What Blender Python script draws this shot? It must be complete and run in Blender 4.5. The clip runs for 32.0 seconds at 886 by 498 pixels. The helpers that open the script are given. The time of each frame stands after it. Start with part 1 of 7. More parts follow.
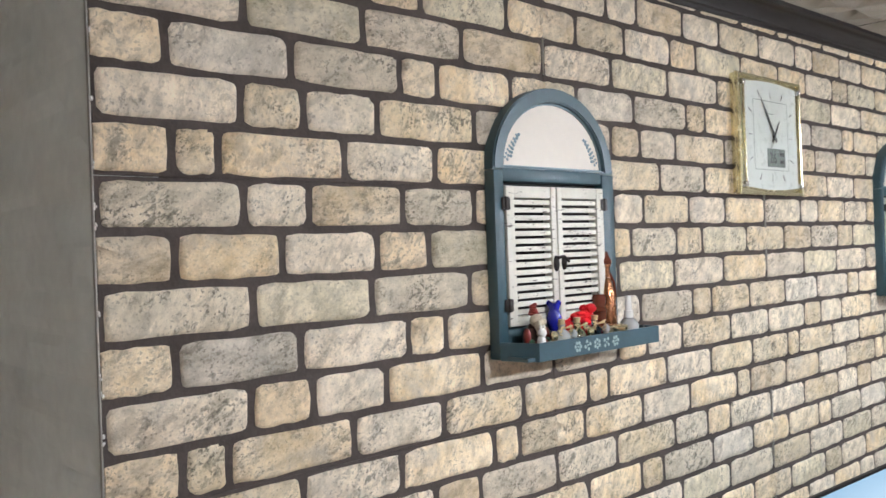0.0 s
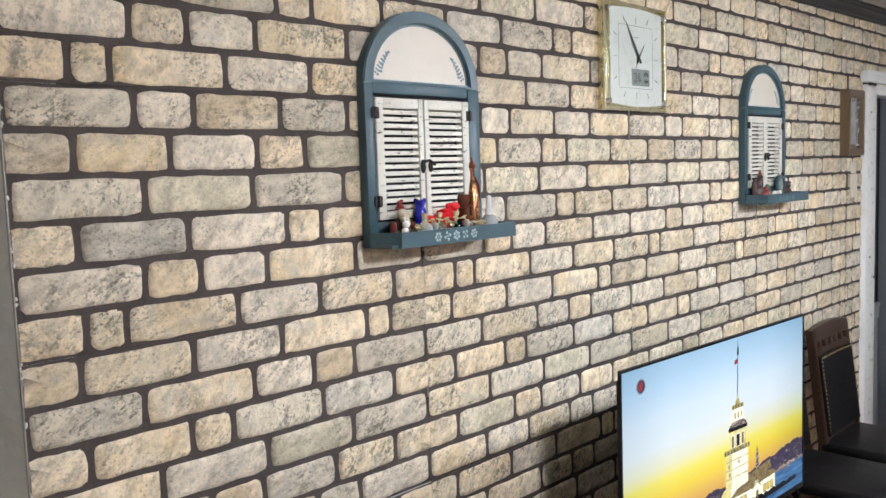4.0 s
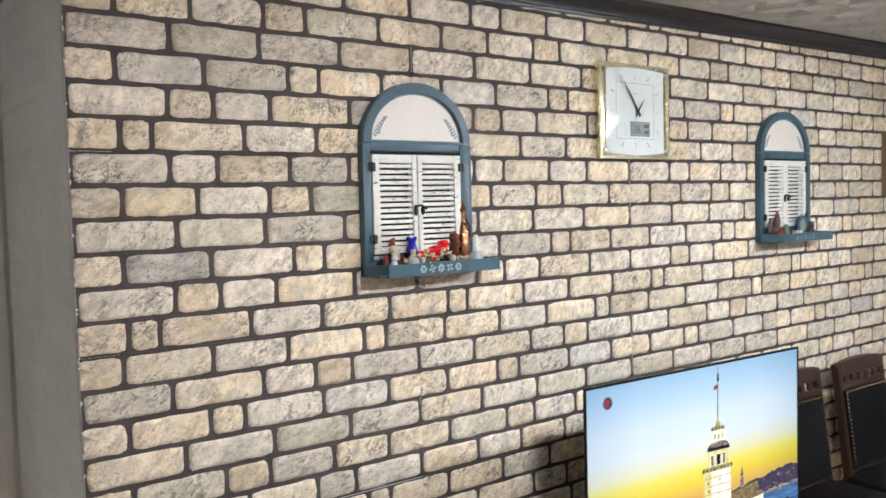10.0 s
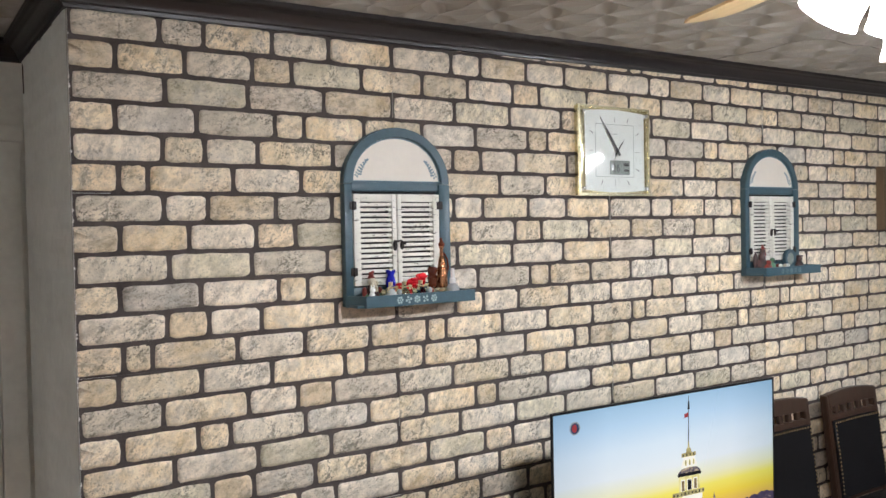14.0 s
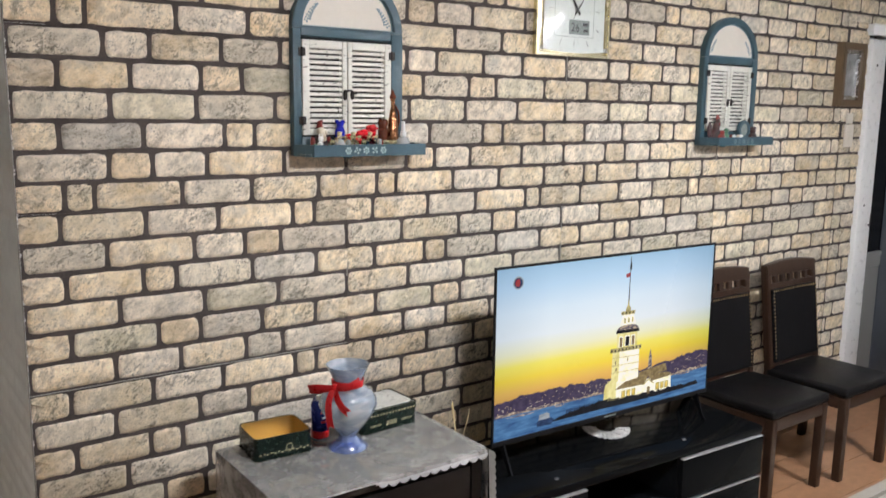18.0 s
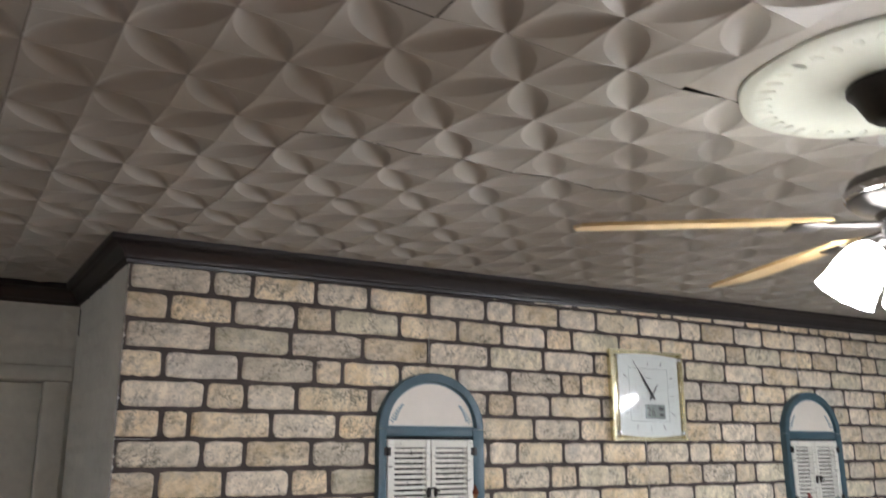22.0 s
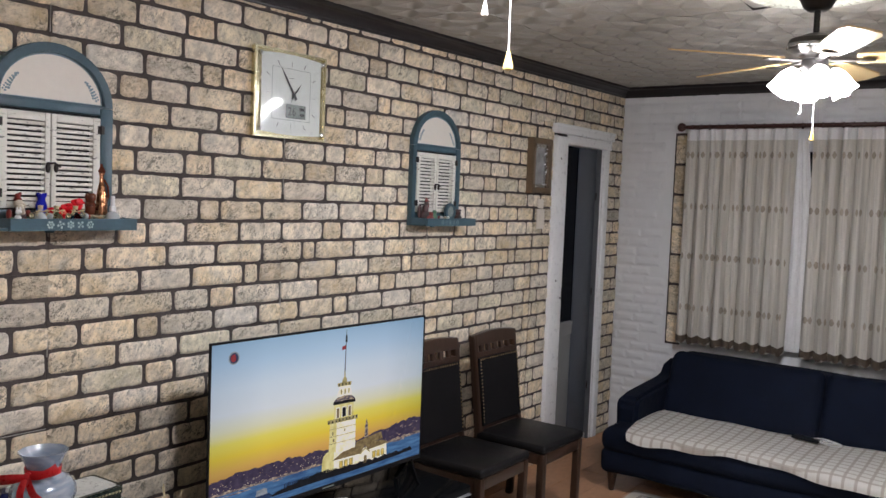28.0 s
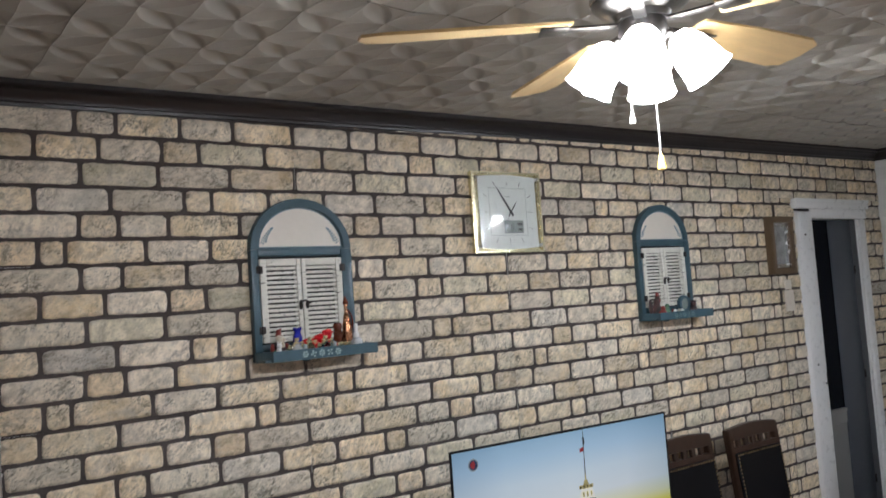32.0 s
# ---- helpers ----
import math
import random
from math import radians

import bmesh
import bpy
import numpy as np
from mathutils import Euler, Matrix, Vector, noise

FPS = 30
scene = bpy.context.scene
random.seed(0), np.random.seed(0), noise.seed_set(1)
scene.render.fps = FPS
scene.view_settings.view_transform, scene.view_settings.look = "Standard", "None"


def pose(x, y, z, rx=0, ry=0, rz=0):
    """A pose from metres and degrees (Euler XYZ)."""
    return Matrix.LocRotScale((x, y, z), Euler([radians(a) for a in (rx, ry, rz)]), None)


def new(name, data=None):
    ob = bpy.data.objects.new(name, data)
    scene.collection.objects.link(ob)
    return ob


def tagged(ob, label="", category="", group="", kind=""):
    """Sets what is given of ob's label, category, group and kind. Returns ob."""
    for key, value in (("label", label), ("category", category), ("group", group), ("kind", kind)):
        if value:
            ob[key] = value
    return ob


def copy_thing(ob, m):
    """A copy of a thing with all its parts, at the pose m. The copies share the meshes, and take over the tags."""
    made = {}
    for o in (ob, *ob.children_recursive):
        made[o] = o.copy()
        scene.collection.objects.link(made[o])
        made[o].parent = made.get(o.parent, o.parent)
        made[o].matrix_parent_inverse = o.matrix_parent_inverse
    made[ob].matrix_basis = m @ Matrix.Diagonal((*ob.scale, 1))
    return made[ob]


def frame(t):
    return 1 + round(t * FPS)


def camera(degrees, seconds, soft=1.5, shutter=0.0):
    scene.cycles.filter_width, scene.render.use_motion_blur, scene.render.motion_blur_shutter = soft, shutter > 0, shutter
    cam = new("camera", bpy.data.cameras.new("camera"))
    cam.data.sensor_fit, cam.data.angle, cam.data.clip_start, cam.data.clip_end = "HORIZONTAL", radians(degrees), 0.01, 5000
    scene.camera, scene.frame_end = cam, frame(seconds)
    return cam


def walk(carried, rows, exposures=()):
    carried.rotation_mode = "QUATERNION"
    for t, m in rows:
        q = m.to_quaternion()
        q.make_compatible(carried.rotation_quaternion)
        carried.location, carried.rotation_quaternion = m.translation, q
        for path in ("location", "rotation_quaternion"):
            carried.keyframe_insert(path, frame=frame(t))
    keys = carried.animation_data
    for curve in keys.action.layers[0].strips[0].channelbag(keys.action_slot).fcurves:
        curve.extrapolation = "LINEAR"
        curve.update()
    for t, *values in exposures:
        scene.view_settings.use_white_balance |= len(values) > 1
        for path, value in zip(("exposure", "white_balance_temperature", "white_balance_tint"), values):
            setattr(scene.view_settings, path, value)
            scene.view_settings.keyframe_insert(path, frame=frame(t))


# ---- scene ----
# camera
cam = camera(55.79, 32.0, 1.5, 0.4)
ROWS = [
    (0.0, -0.4602, -1.2254, 1.7393, 90.125, 2.088, -41.953),
    (0.5, -0.4944, -1.2253, 1.7447, 89.864, 1.973, -44.835),
    (1.0, -0.5007, -1.2269, 1.7275, 88.318, 1.924, -47.572),
    (1.5, -0.4859, -1.2941, 1.7197, 86.429, 0.279, -47.231),
    (2.0, -0.4815, -1.4128, 1.7004, 84.917, 0.268, -46.559),
    (2.5, -0.4648, -1.4517, 1.6789, 84.006, -0.443, -48.476),
    (4.5, -0.5431, -1.5858, 1.6838, 85.262, 1.841, -44.371),
    (5.0, -0.5432, -1.6096, 1.6782, 83.975, -0.091, -44.066),
    (5.5, -0.5058, -1.5592, 1.6250, 78.977, -3.374, -46.380),
    (6.0, -0.5037, -1.5420, 1.6271, 76.889, -4.829, -47.019),
    (6.5, -0.5258, -1.5982, 1.6509, 78.943, -5.037, -40.653),
    (7.0, -0.5215, -1.7639, 1.6615, 81.763, -2.775, -35.993),
    (7.5, -0.5407, -1.7835, 1.6933, 83.983, -1.527, -37.448),
    (8.0, -0.5348, -1.7697, 1.7075, 85.069, -1.430, -40.415),
    (8.5, -0.5329, -1.8444, 1.7181, 85.581, 1.117, -38.432),
    (9.0, -0.4859, -2.0045, 1.7199, 85.802, 3.003, -35.624),
    (9.5, -0.4829, -2.1130, 1.7129, 86.113, 2.975, -35.392),
    (10.0, -0.5124, -2.1043, 1.7141, 87.048, 1.506, -36.886),
    (10.5, -0.5063, -2.1040, 1.6812, 86.957, 1.441, -39.507),
    (11.0, -0.4552, -2.1834, 1.6935, 84.752, 0.799, -37.461),
    (11.5, -0.4240, -2.3251, 1.6998, 84.115, 0.096, -30.537),
    (12.0, -0.4238, -2.3642, 1.6944, 84.024, 0.712, -31.471),
    (12.5, -0.4577, -2.3883, 1.7109, 84.796, 1.661, -31.426),
    (13.0, -0.4570, -2.3746, 1.7432, 87.186, 1.676, -31.775),
    (13.5, -0.4557, -2.3708, 1.7460, 88.845, 1.812, -33.297),
    (14.0, -0.4517, -2.3815, 1.7449, 88.794, 1.183, -33.914),
    (14.5, -0.4385, -2.3763, 1.7385, 87.589, 1.420, -34.559),
    (15.0, -0.4160, -2.3931, 1.7074, 85.474, 1.781, -35.417),
    (15.5, -0.4161, -2.3978, 1.6817, 83.161, 1.059, -36.299),
    (17.5, -0.4159, -2.4119, 1.6428, 79.060, -0.409, -35.785),
    (18.0, -0.4117, -2.4195, 1.6607, 80.554, -0.729, -36.068),
    (18.5, -0.4206, -2.4291, 1.6908, 83.093, -1.119, -36.319),
    (19.0, -0.4213, -2.4384, 1.6967, 85.396, -0.620, -35.674),
    (19.5, -0.4302, -2.4344, 1.7053, 87.752, 0.741, -35.346),
    (20.0, -0.4234, -2.4433, 1.7122, 90.084, 2.230, -35.563),
    (20.5, -0.4343, -2.4649, 1.7392, 94.298, 2.685, -35.844),
    (21.0, -0.4367, -2.4679, 1.7894, 97.934, 2.361, -34.504),
    (21.5, -0.4675, -2.4394, 1.8028, 100.546, 1.827, -33.000),
    (22.0, -0.4918, -2.4351, 1.8130, 103.981, 0.340, -31.725),
    (22.5, -0.5511, -2.4264, 1.8718, 107.712, -2.172, -30.616),
    (23.0, -0.5307, -2.4480, 1.8624, 109.510, -2.206, -33.216),
    (23.5, -0.4869, -2.5263, 1.8532, 110.087, -0.748, -42.848),
    (24.0, -0.4583, -2.5740, 1.8478, 109.337, 0.620, -50.547),
    (24.5, -0.4293, -2.6070, 1.8230, 107.586, 1.544, -56.763),
    (25.0, -0.4216, -2.6059, 1.7987, 104.840, 2.407, -58.807),
    (25.5, -0.4349, -2.5730, 1.7627, 101.604, 2.278, -55.938),
    (26.0, -0.4140, -2.5478, 1.7534, 96.648, 1.978, -52.647),
    (26.5, -0.4253, -2.5547, 1.6808, 91.114, 1.965, -53.607),
    (28.5, -0.4394, -2.5384, 1.6603, 86.582, -3.324, -53.274),
    (29.0, -0.3704, -2.6516, 1.6743, 87.879, -2.598, -49.135),
    (29.5, -0.3259, -2.7229, 1.6952, 89.138, -0.597, -44.769),
    (30.0, -0.3229, -2.7199, 1.6832, 90.190, 2.264, -40.430),
    (30.5, -0.3477, -2.7126, 1.6883, 92.729, 3.623, -38.340),
    (31.0, -0.3726, -2.7326, 1.6981, 96.462, 3.937, -37.924),
    (31.5, -0.3907, -2.7372, 1.6902, 95.856, 4.430, -37.384),
    (32.0, -0.4209, -2.7502, 1.6686, 93.785, 4.035, -36.156),
]
EXPOSURES = [(0.0, -0.12, 6450, 11), (2.0, -0.08, 6450, 11), (5.0, -0.12, 6450, 11), (6.0, -0.16, 6500, 12), (7.0, -0.12, 6500, 11), (10.0, -0.02, 6350, 12), (11.0, -0.13, 6450, 12), (12.0, -0.19, 6450, 12), (15.0, -0.29, 6600, 13), (18.0, -0.22, 6650, 13), (19.0, -0.2, 6550, 13), (20.0, -0.48, 6400, 13), (21.0, -0.72, 6450, 13), (22.0, -0.65, 6500, 13), (23.0, -0.18, 6300, 11), (24.0, -0.87, 6200, 9), (25.0, -1.32, 6150, 10), (26.0, -1.7, 6200, 13), (28.5, -0.6, 6650, 17), (29.0, -0.58, 6600, 14), (30.0, -0.62, 6550, 14), (31.0, -0.92, 6450, 12), (32.0, -0.92, 6350, 12)]
walk(cam, [(t, pose(x, y, z, rx, ry, rz)) for t, x, y, z, rx, ry, rz in ROWS], EXPOSURES)

# world: night outside, a faint grey glow only
world = bpy.data.worlds.new("night")
scene.world = world
world.use_nodes = True
world.node_tree.nodes["Background"].inputs[0].default_value = (0.5, 0.6, 0.8, 1)
world.node_tree.nodes["Background"].inputs[1].default_value = 0.02
SHADE_LIGHT, BULB_LIGHT, SCREEN_LIGHT = 62.0, 1600.0, 1.14

# ---- materials ----
def nodes_of(name):
    m = bpy.data.materials.new(name)
    m.use_nodes = True
    return m, m.node_tree.nodes, m.node_tree.links, m.node_tree.nodes["Principled BSDF"]


def noise_node(N, L, vec, scale, detail=4, rough=0.55):
    n = N.new("ShaderNodeTexNoise")
    n.inputs["Scale"].default_value = scale
    n.inputs["Detail"].default_value = detail
    n.inputs["Roughness"].default_value = rough
    L.new(vec, n.inputs["Vector"])
    return n.outputs["Fac"]


def ramp(N, L, fac, stops):
    r = N.new("ShaderNodeValToRGB")
    while len(r.color_ramp.elements) < len(stops):
        r.color_ramp.elements.new(0.5)
    for e, (p, c) in zip(r.color_ramp.elements, stops):
        e.position, e.color = p, (*c, 1) if len(c) == 3 else c
    L.new(fac, r.inputs[0])
    return r.outputs[0]


def mix(N, L, fac, a, b, mode="MIX"):
    n = N.new("ShaderNodeMix")
    n.data_type, n.blend_type = "RGBA", mode
    for v, i in ((fac, 0), (a, 6), (b, 7)):
        if isinstance(v, (int, float)):
            n.inputs[i].default_value = v
        elif isinstance(v, tuple):
            n.inputs[i].default_value = (*v, 1)
        else:
            L.new(v, n.inputs[i])
    return n.outputs[2]


def grey(c, k):
    return tuple(min(1.0, v * k) for v in c)


def mat(name, col, rough=0.5, metal=0.0, var=0.18, scale=7.0, bump=0.08, bscale=90.0, rvar=0.12, coat=0.0, stretch=(1, 1, 1), tone=0.0, col2=None, spec=0.5):
    """A surface with colour change at two scales, uneven gloss and fine relief."""
    m, N, L, P = nodes_of(name)
    tc = N.new("ShaderNodeTexCoord")
    mp = N.new("ShaderNodeMapping")
    mp.inputs["Scale"].default_value = stretch
    L.new(tc.outputs["Object"], mp.inputs["Vector"])
    v = mp.outputs[0]
    a = noise_node(N, L, v, scale, 5)
    b = noise_node(N, L, v, scale * 7, 4)
    c = ramp(N, L, a, [(0.3, grey(col, 1 - var)), (0.7, col2 or grey(col, 1 + var))])
    c = mix(N, L, 0.5, c, ramp(N, L, b, [(0.3, grey(col, 1 - var * 0.8)), (0.75, grey(col, 1 + var * 0.8))]))
    if tone:
        oi = N.new("ShaderNodeObjectInfo")
        c = mix(N, L, 1.0, c, ramp(N, L, oi.outputs["Random"], [(0, (1 - tone,) * 3), (1, (1 + tone,) * 3)]), "MULTIPLY")
    L.new(c, P.inputs["Base Color"])
    r = N.new("ShaderNodeMapRange")
    r.inputs["To Min"].default_value, r.inputs["To Max"].default_value = max(0.02, rough - rvar), min(1, rough + rvar)
    L.new(b, r.inputs["Value"])
    L.new(r.outputs[0], P.inputs["Roughness"])
    P.inputs["Metallic"].default_value = metal
    P.inputs["Specular IOR Level"].default_value = spec
    P.inputs["Coat Weight"].default_value = coat
    if bump:
        bn = N.new("ShaderNodeBump")
        bn.inputs["Strength"].default_value = bump
        bn.inputs["Distance"].default_value = 0.004
        L.new(noise_node(N, L, v, bscale, 5, 0.6), bn.inputs["Height"])
        L.new(bn.outputs[0], P.inputs["Normal"])
    return m


def brick_mat(name, light, dark, stain, amount):
    """Printed stone: pale ground with ochre or olive and grey clouds, clusters of dark streaks, pits and pale scratches."""
    m, N, L, P = nodes_of(name)
    tc = N.new("ShaderNodeTexCoord")
    oi = N.new("ShaderNodeObjectInfo")
    sh = N.new("ShaderNodeVectorMath")
    sh.operation = "SCALE"
    L.new(oi.outputs["Location"], sh.inputs[0])
    sh.inputs["Scale"].default_value = 3.7
    ad = N.new("ShaderNodeVectorMath")
    L.new(tc.outputs["Object"], ad.inputs[0])
    L.new(sh.outputs[0], ad.inputs[1])
    v = ad.outputs[0]
    lean = N.new("ShaderNodeMapRange")
    lean.inputs["To Min"].default_value, lean.inputs["To Max"].default_value = 0.25, 1.25
    L.new(oi.outputs["Random"], lean.inputs["Value"])
    vr = N.new("ShaderNodeVectorRotate")
    vr.rotation_type = "Y_AXIS"
    L.new(v, vr.inputs["Vector"])
    L.new(lean.outputs[0], vr.inputs["Angle"])
    mp = N.new("ShaderNodeMapping")
    mp.inputs["Scale"].default_value = (1.0, 1.0, 2.0)
    L.new(vr.outputs[0], mp.inputs["Vector"])
    s = mp.outputs[0]
    away = N.new("ShaderNodeMapping")
    away.inputs["Location"].default_value = (7.3, 2.1, 4.9)
    L.new(v, away.inputs["Vector"])
    cloud = noise_node(N, L, v, 8, 5, 0.65)
    ash = noise_node(N, L, away.outputs[0], 11, 5, 0.65)
    mottle = noise_node(N, L, v, 36, 7, 0.74)
    grain = noise_node(N, L, s, 42, 7, 0.74)
    soft = tuple(0.3 * a + 0.7 * b for a, b in zip(light, dark))
    c = ramp(N, L, mottle, [(0.34, soft), (0.54, light)])
    stroke = noise_node(N, L, s, 17, 5, 0.68)
    c = mix(N, L, 1.0, c, ramp(N, L, stroke, [(0.36, (1.1, 1.09, 1.07)), (0.5, (1.0, 0.99, 0.97)), (0.6, (0.74, 0.72, 0.68)), (0.7, (0.6, 0.575, 0.53))]), "MULTIPLY")
    c = mix(N, L, ramp(N, L, cloud, [(0.44, (0, 0, 0)), (0.66, (amount,) * 3)]), c, stain)
    c = mix(N, L, ramp(N, L, ash, [(0.5, (0, 0, 0)), (0.68, (0.55,) * 3)]), c, (0.42, 0.395, 0.35))
    patch = ramp(N, L, noise_node(N, L, away.outputs[0], 15, 4, 0.6), [(0.44, (0.16,) * 3), (0.6, (1, 1, 1))])
    mul = N.new("ShaderNodeMath")
    mul.operation = "MULTIPLY"
    mul.inputs[1].default_value = 7.31
    L.new(oi.outputs["Random"], mul.inputs[0])
    part_of = N.new("ShaderNodeMath")
    part_of.operation = "FRACT"
    L.new(mul.outputs[0], part_of.inputs[0])
    weathered = part_of.outputs[0]
    patch = mix(N, L, 1.0, patch, ramp(N, L, weathered, [(0.0, (0.45,) * 3), (0.45, (0.75,) * 3), (0.7, (1, 1, 1))]), "MULTIPLY")
    grit = noise_node(N, L, v, 85, 6, 0.75)
    c = mix(N, L, ramp(N, L, weathered, [(0.62, (0, 0, 0)), (0.95, (0.4,) * 3)]), c, (0.5, 0.455, 0.345))
    fleck = mix(N, L, 0.75, ramp(N, L, grit, [(0.54, (0, 0, 0)), (0.64, (0.45,) * 3)]), patch, "MULTIPLY")
    c = mix(N, L, fleck, c, (0.15, 0.135, 0.1))
    streak = mix(N, L, 1.0, ramp(N, L, grain, [(0.51, (0, 0, 0)), (0.55, (0.5,) * 3), (0.6, (0.88,) * 3)]), patch, "MULTIPLY")
    c = mix(N, L, streak, c, (0.14, 0.125, 0.09))
    pits = mix(N, L, 0.8, ramp(N, L, noise_node(N, L, v, 150, 2), [(0.58, (0, 0, 0)), (0.63, (0.8,) * 3)]), patch, "MULTIPLY")
    c = mix(N, L, pits, c, (0.09, 0.075, 0.055))
    c = mix(N, L, ramp(N, L, grain, [(0.3, (0.7,) * 3), (0.42, (0, 0, 0))]), c, grey(light, 1.12))
    c = mix(N, L, 1.0, c, ramp(N, L, oi.outputs["Random"], [(0, (0.87, 0.875, 0.882)), (0.5, (1.135, 1.14, 1.143)), (1, (1.22, 1.22, 1.22))]), "MULTIPLY")
    L.new(c, P.inputs["Base Color"])
    P.inputs["Roughness"].default_value = 0.6
    bn = N.new("ShaderNodeBump")
    bn.inputs["Strength"].default_value = 0.95
    bn.inputs["Distance"].default_value = 0.009
    L.new(mix(N, L, 0.4, mix(N, L, 0.45, grain, noise_node(N, L, s, 19, 4, 0.6)), grit), bn.inputs["Height"])
    L.new(bn.outputs[0], P.inputs["Normal"])
    return m


def glow(name, col, strength):
    m, N, L, P = nodes_of(name)
    P.inputs["Base Color"].default_value = (*col, 1)
    P.inputs["Roughness"].default_value = 0.3
    P.inputs["Emission Color"].default_value = (*col, 1)
    P.inputs["Emission Strength"].default_value = strength
    return m


def glass(name, col, rough=0.03, trans=1.0):
    m, N, L, P = nodes_of(name)
    P.inputs["Base Color"].default_value = (*col, 1)
    P.inputs["Roughness"].default_value = rough
    P.inputs["Transmission Weight"].default_value = trans
    P.inputs["IOR"].default_value = 1.46
    return m


M_CREAM = brick_mat("brick_cream", (0.84, 0.715, 0.535), (0.56, 0.47, 0.35), (0.6, 0.43, 0.2), 0.62)
M_WHITE = brick_mat("brick_white", (0.845, 0.742, 0.6), (0.56, 0.484, 0.385), (0.47, 0.42, 0.33), 0.5)
M_GREY = brick_mat("brick_grey", (0.76, 0.69, 0.585), (0.48, 0.43, 0.36), (0.38, 0.35, 0.295), 0.6)
M_OCHRE = brick_mat("brick_ochre", (0.79, 0.65, 0.465), (0.5, 0.4, 0.28), (0.42, 0.31, 0.16), 0.55)
M_OLIVE = brick_mat("brick_olive", (0.77, 0.69, 0.53), (0.48, 0.43, 0.32), (0.37, 0.34, 0.21), 0.6)
TONES = {"c": M_CREAM, "w": M_WHITE, "g": M_GREY, "o": M_OCHRE, "v": M_OLIVE}
M_MORTAR = mat("mortar", (0.064, 0.05, 0.045), 0.85, var=0.5, scale=17, bump=0.5)
M_WALLWHITE = mat("white_wall_paint", (0.72, 0.72, 0.71), 0.55, var=0.06, scale=3, bump=0.7, bscale=26)
# unseen west wall's colour, raised to throw light on the return wall
M_PLAINWHITE = mat("bounce_white", (0.85, 0.83, 0.8), 0.6, var=0.04, scale=3, bump=0.08)
# unseen south wall's colour, kept dull to weaken the bounced light
M_SOUTH = mat("bounce_cutting_beige", (0.4, 0.365, 0.32), 0.65, var=0.06, scale=3, bump=0.08)
M_DOORWHITE = mat("aged_white_paint", (0.83, 0.85, 0.8), 0.45, var=0.13, scale=4, bump=0.08)
M_PVC = mat("white_plastic_frame", (0.8, 0.8, 0.785), 0.3, var=0.05, scale=4, bump=0.03)
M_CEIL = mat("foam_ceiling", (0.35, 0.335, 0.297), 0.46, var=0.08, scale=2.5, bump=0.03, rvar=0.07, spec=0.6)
M_CEILBACK = mat("dark_gap", (0.03, 0.028, 0.026), 0.9)
M_CROWN = mat("dark_wood_crown", (0.014, 0.0105, 0.0115), 0.38, var=0.35, scale=5, bump=0.12, stretch=(0.4, 4, 8))
M_FLOOR = mat("laminate", (0.37, 0.19, 0.098), 0.38, var=0.26, scale=16, bump=0.04, stretch=(1, 1.6, 1), tone=0.05)
M_RUG = mat("rug_pile", (0.5, 0.46, 0.39), 0.9, var=0.12, scale=9, bump=0.5, bscale=160)
M_RUGDARK = mat("rug_pattern", (0.3, 0.27, 0.22), 0.9, var=0.2, scale=14, bump=0.5, bscale=160)
M_TEAL = mat("teal_paint", (0.036, 0.082, 0.105), 0.4, var=0.25, scale=16, bump=0.08, bscale=70)


def chipped_mat():
    """White paint rubbed through to dark wood in small streaks."""
    m = mat("distressed_white_paint", (0.7, 0.68, 0.6), 0.5, var=0.1, scale=18, bump=0.2, bscale=60)
    N, L, P = m.node_tree.nodes, m.node_tree.links, m.node_tree.nodes["Principled BSDF"]
    base = P.inputs["Base Color"].links[0].from_socket
    tc, mp = N.new("ShaderNodeTexCoord"), N.new("ShaderNodeMapping")
    mp.inputs["Scale"].default_value = (0.45, 1, 1.6)
    L.new(tc.outputs["Object"], mp.inputs["Vector"])
    chip = ramp(N, L, noise_node(N, L, mp.outputs[0], 75, 5, 0.65), [(0.6, (0, 0, 0)), (0.65, (0.9,) * 3)])
    L.new(mix(N, L, chip, base, (0.09, 0.075, 0.055)), P.inputs["Base Color"])
    return m


M_LOUVRE = chipped_mat()
M_CREAMPANEL = mat("cream_panel", (0.72, 0.66, 0.57), 0.45, var=0.05, scale=9, bump=0.05)
M_BLACKGAP = mat("shadow_black", (0.012, 0.011, 0.011), 0.8, var=0.1)
M_BRONZE = mat("dark_bronze", (0.012, 0.01, 0.009), 0.5, 0.0, var=0.3, scale=40, spec=0.12)
M_IRON = mat("blackened_iron", (0.03, 0.026, 0.024), 0.4, 0.7, var=0.3, scale=40)
M_STENCIL = mat("stencil_paint", (0.32, 0.42, 0.41), 0.5, var=0.1)
M_STENCILFAINT = mat("faint_stencil_paint", (0.14, 0.21, 0.22), 0.5, var=0.25, scale=60)
M_STENCILDK = mat("stencil_blue", (0.16, 0.24, 0.27), 0.5, var=0.1)
M_GOLD = mat("champagne_gold", (0.74, 0.68, 0.46), 0.24, 0.95, var=0.08, scale=10, bump=0.02)
M_DIAL = mat("dial_white", (0.76, 0.8, 0.76), 0.3, var=0.02, bump=0, coat=1.0)
M_LCD = mat("lcd_grey", (0.25, 0.29, 0.27), 0.25, var=0.03, bump=0)
M_INK = mat("black_ink", (0.02, 0.02, 0.022), 0.4, var=0.1, bump=0)
M_BEZEL = mat("black_plastic", (0.008, 0.008, 0.009), 0.35, var=0.1, bump=0.0, spec=0.2)
M_GLOSSBLACK = mat("black_lacquer", (0.004, 0.0045, 0.005), 0.1, var=0.15, scale=3, bump=0.0, rvar=0.03, spec=0.03)
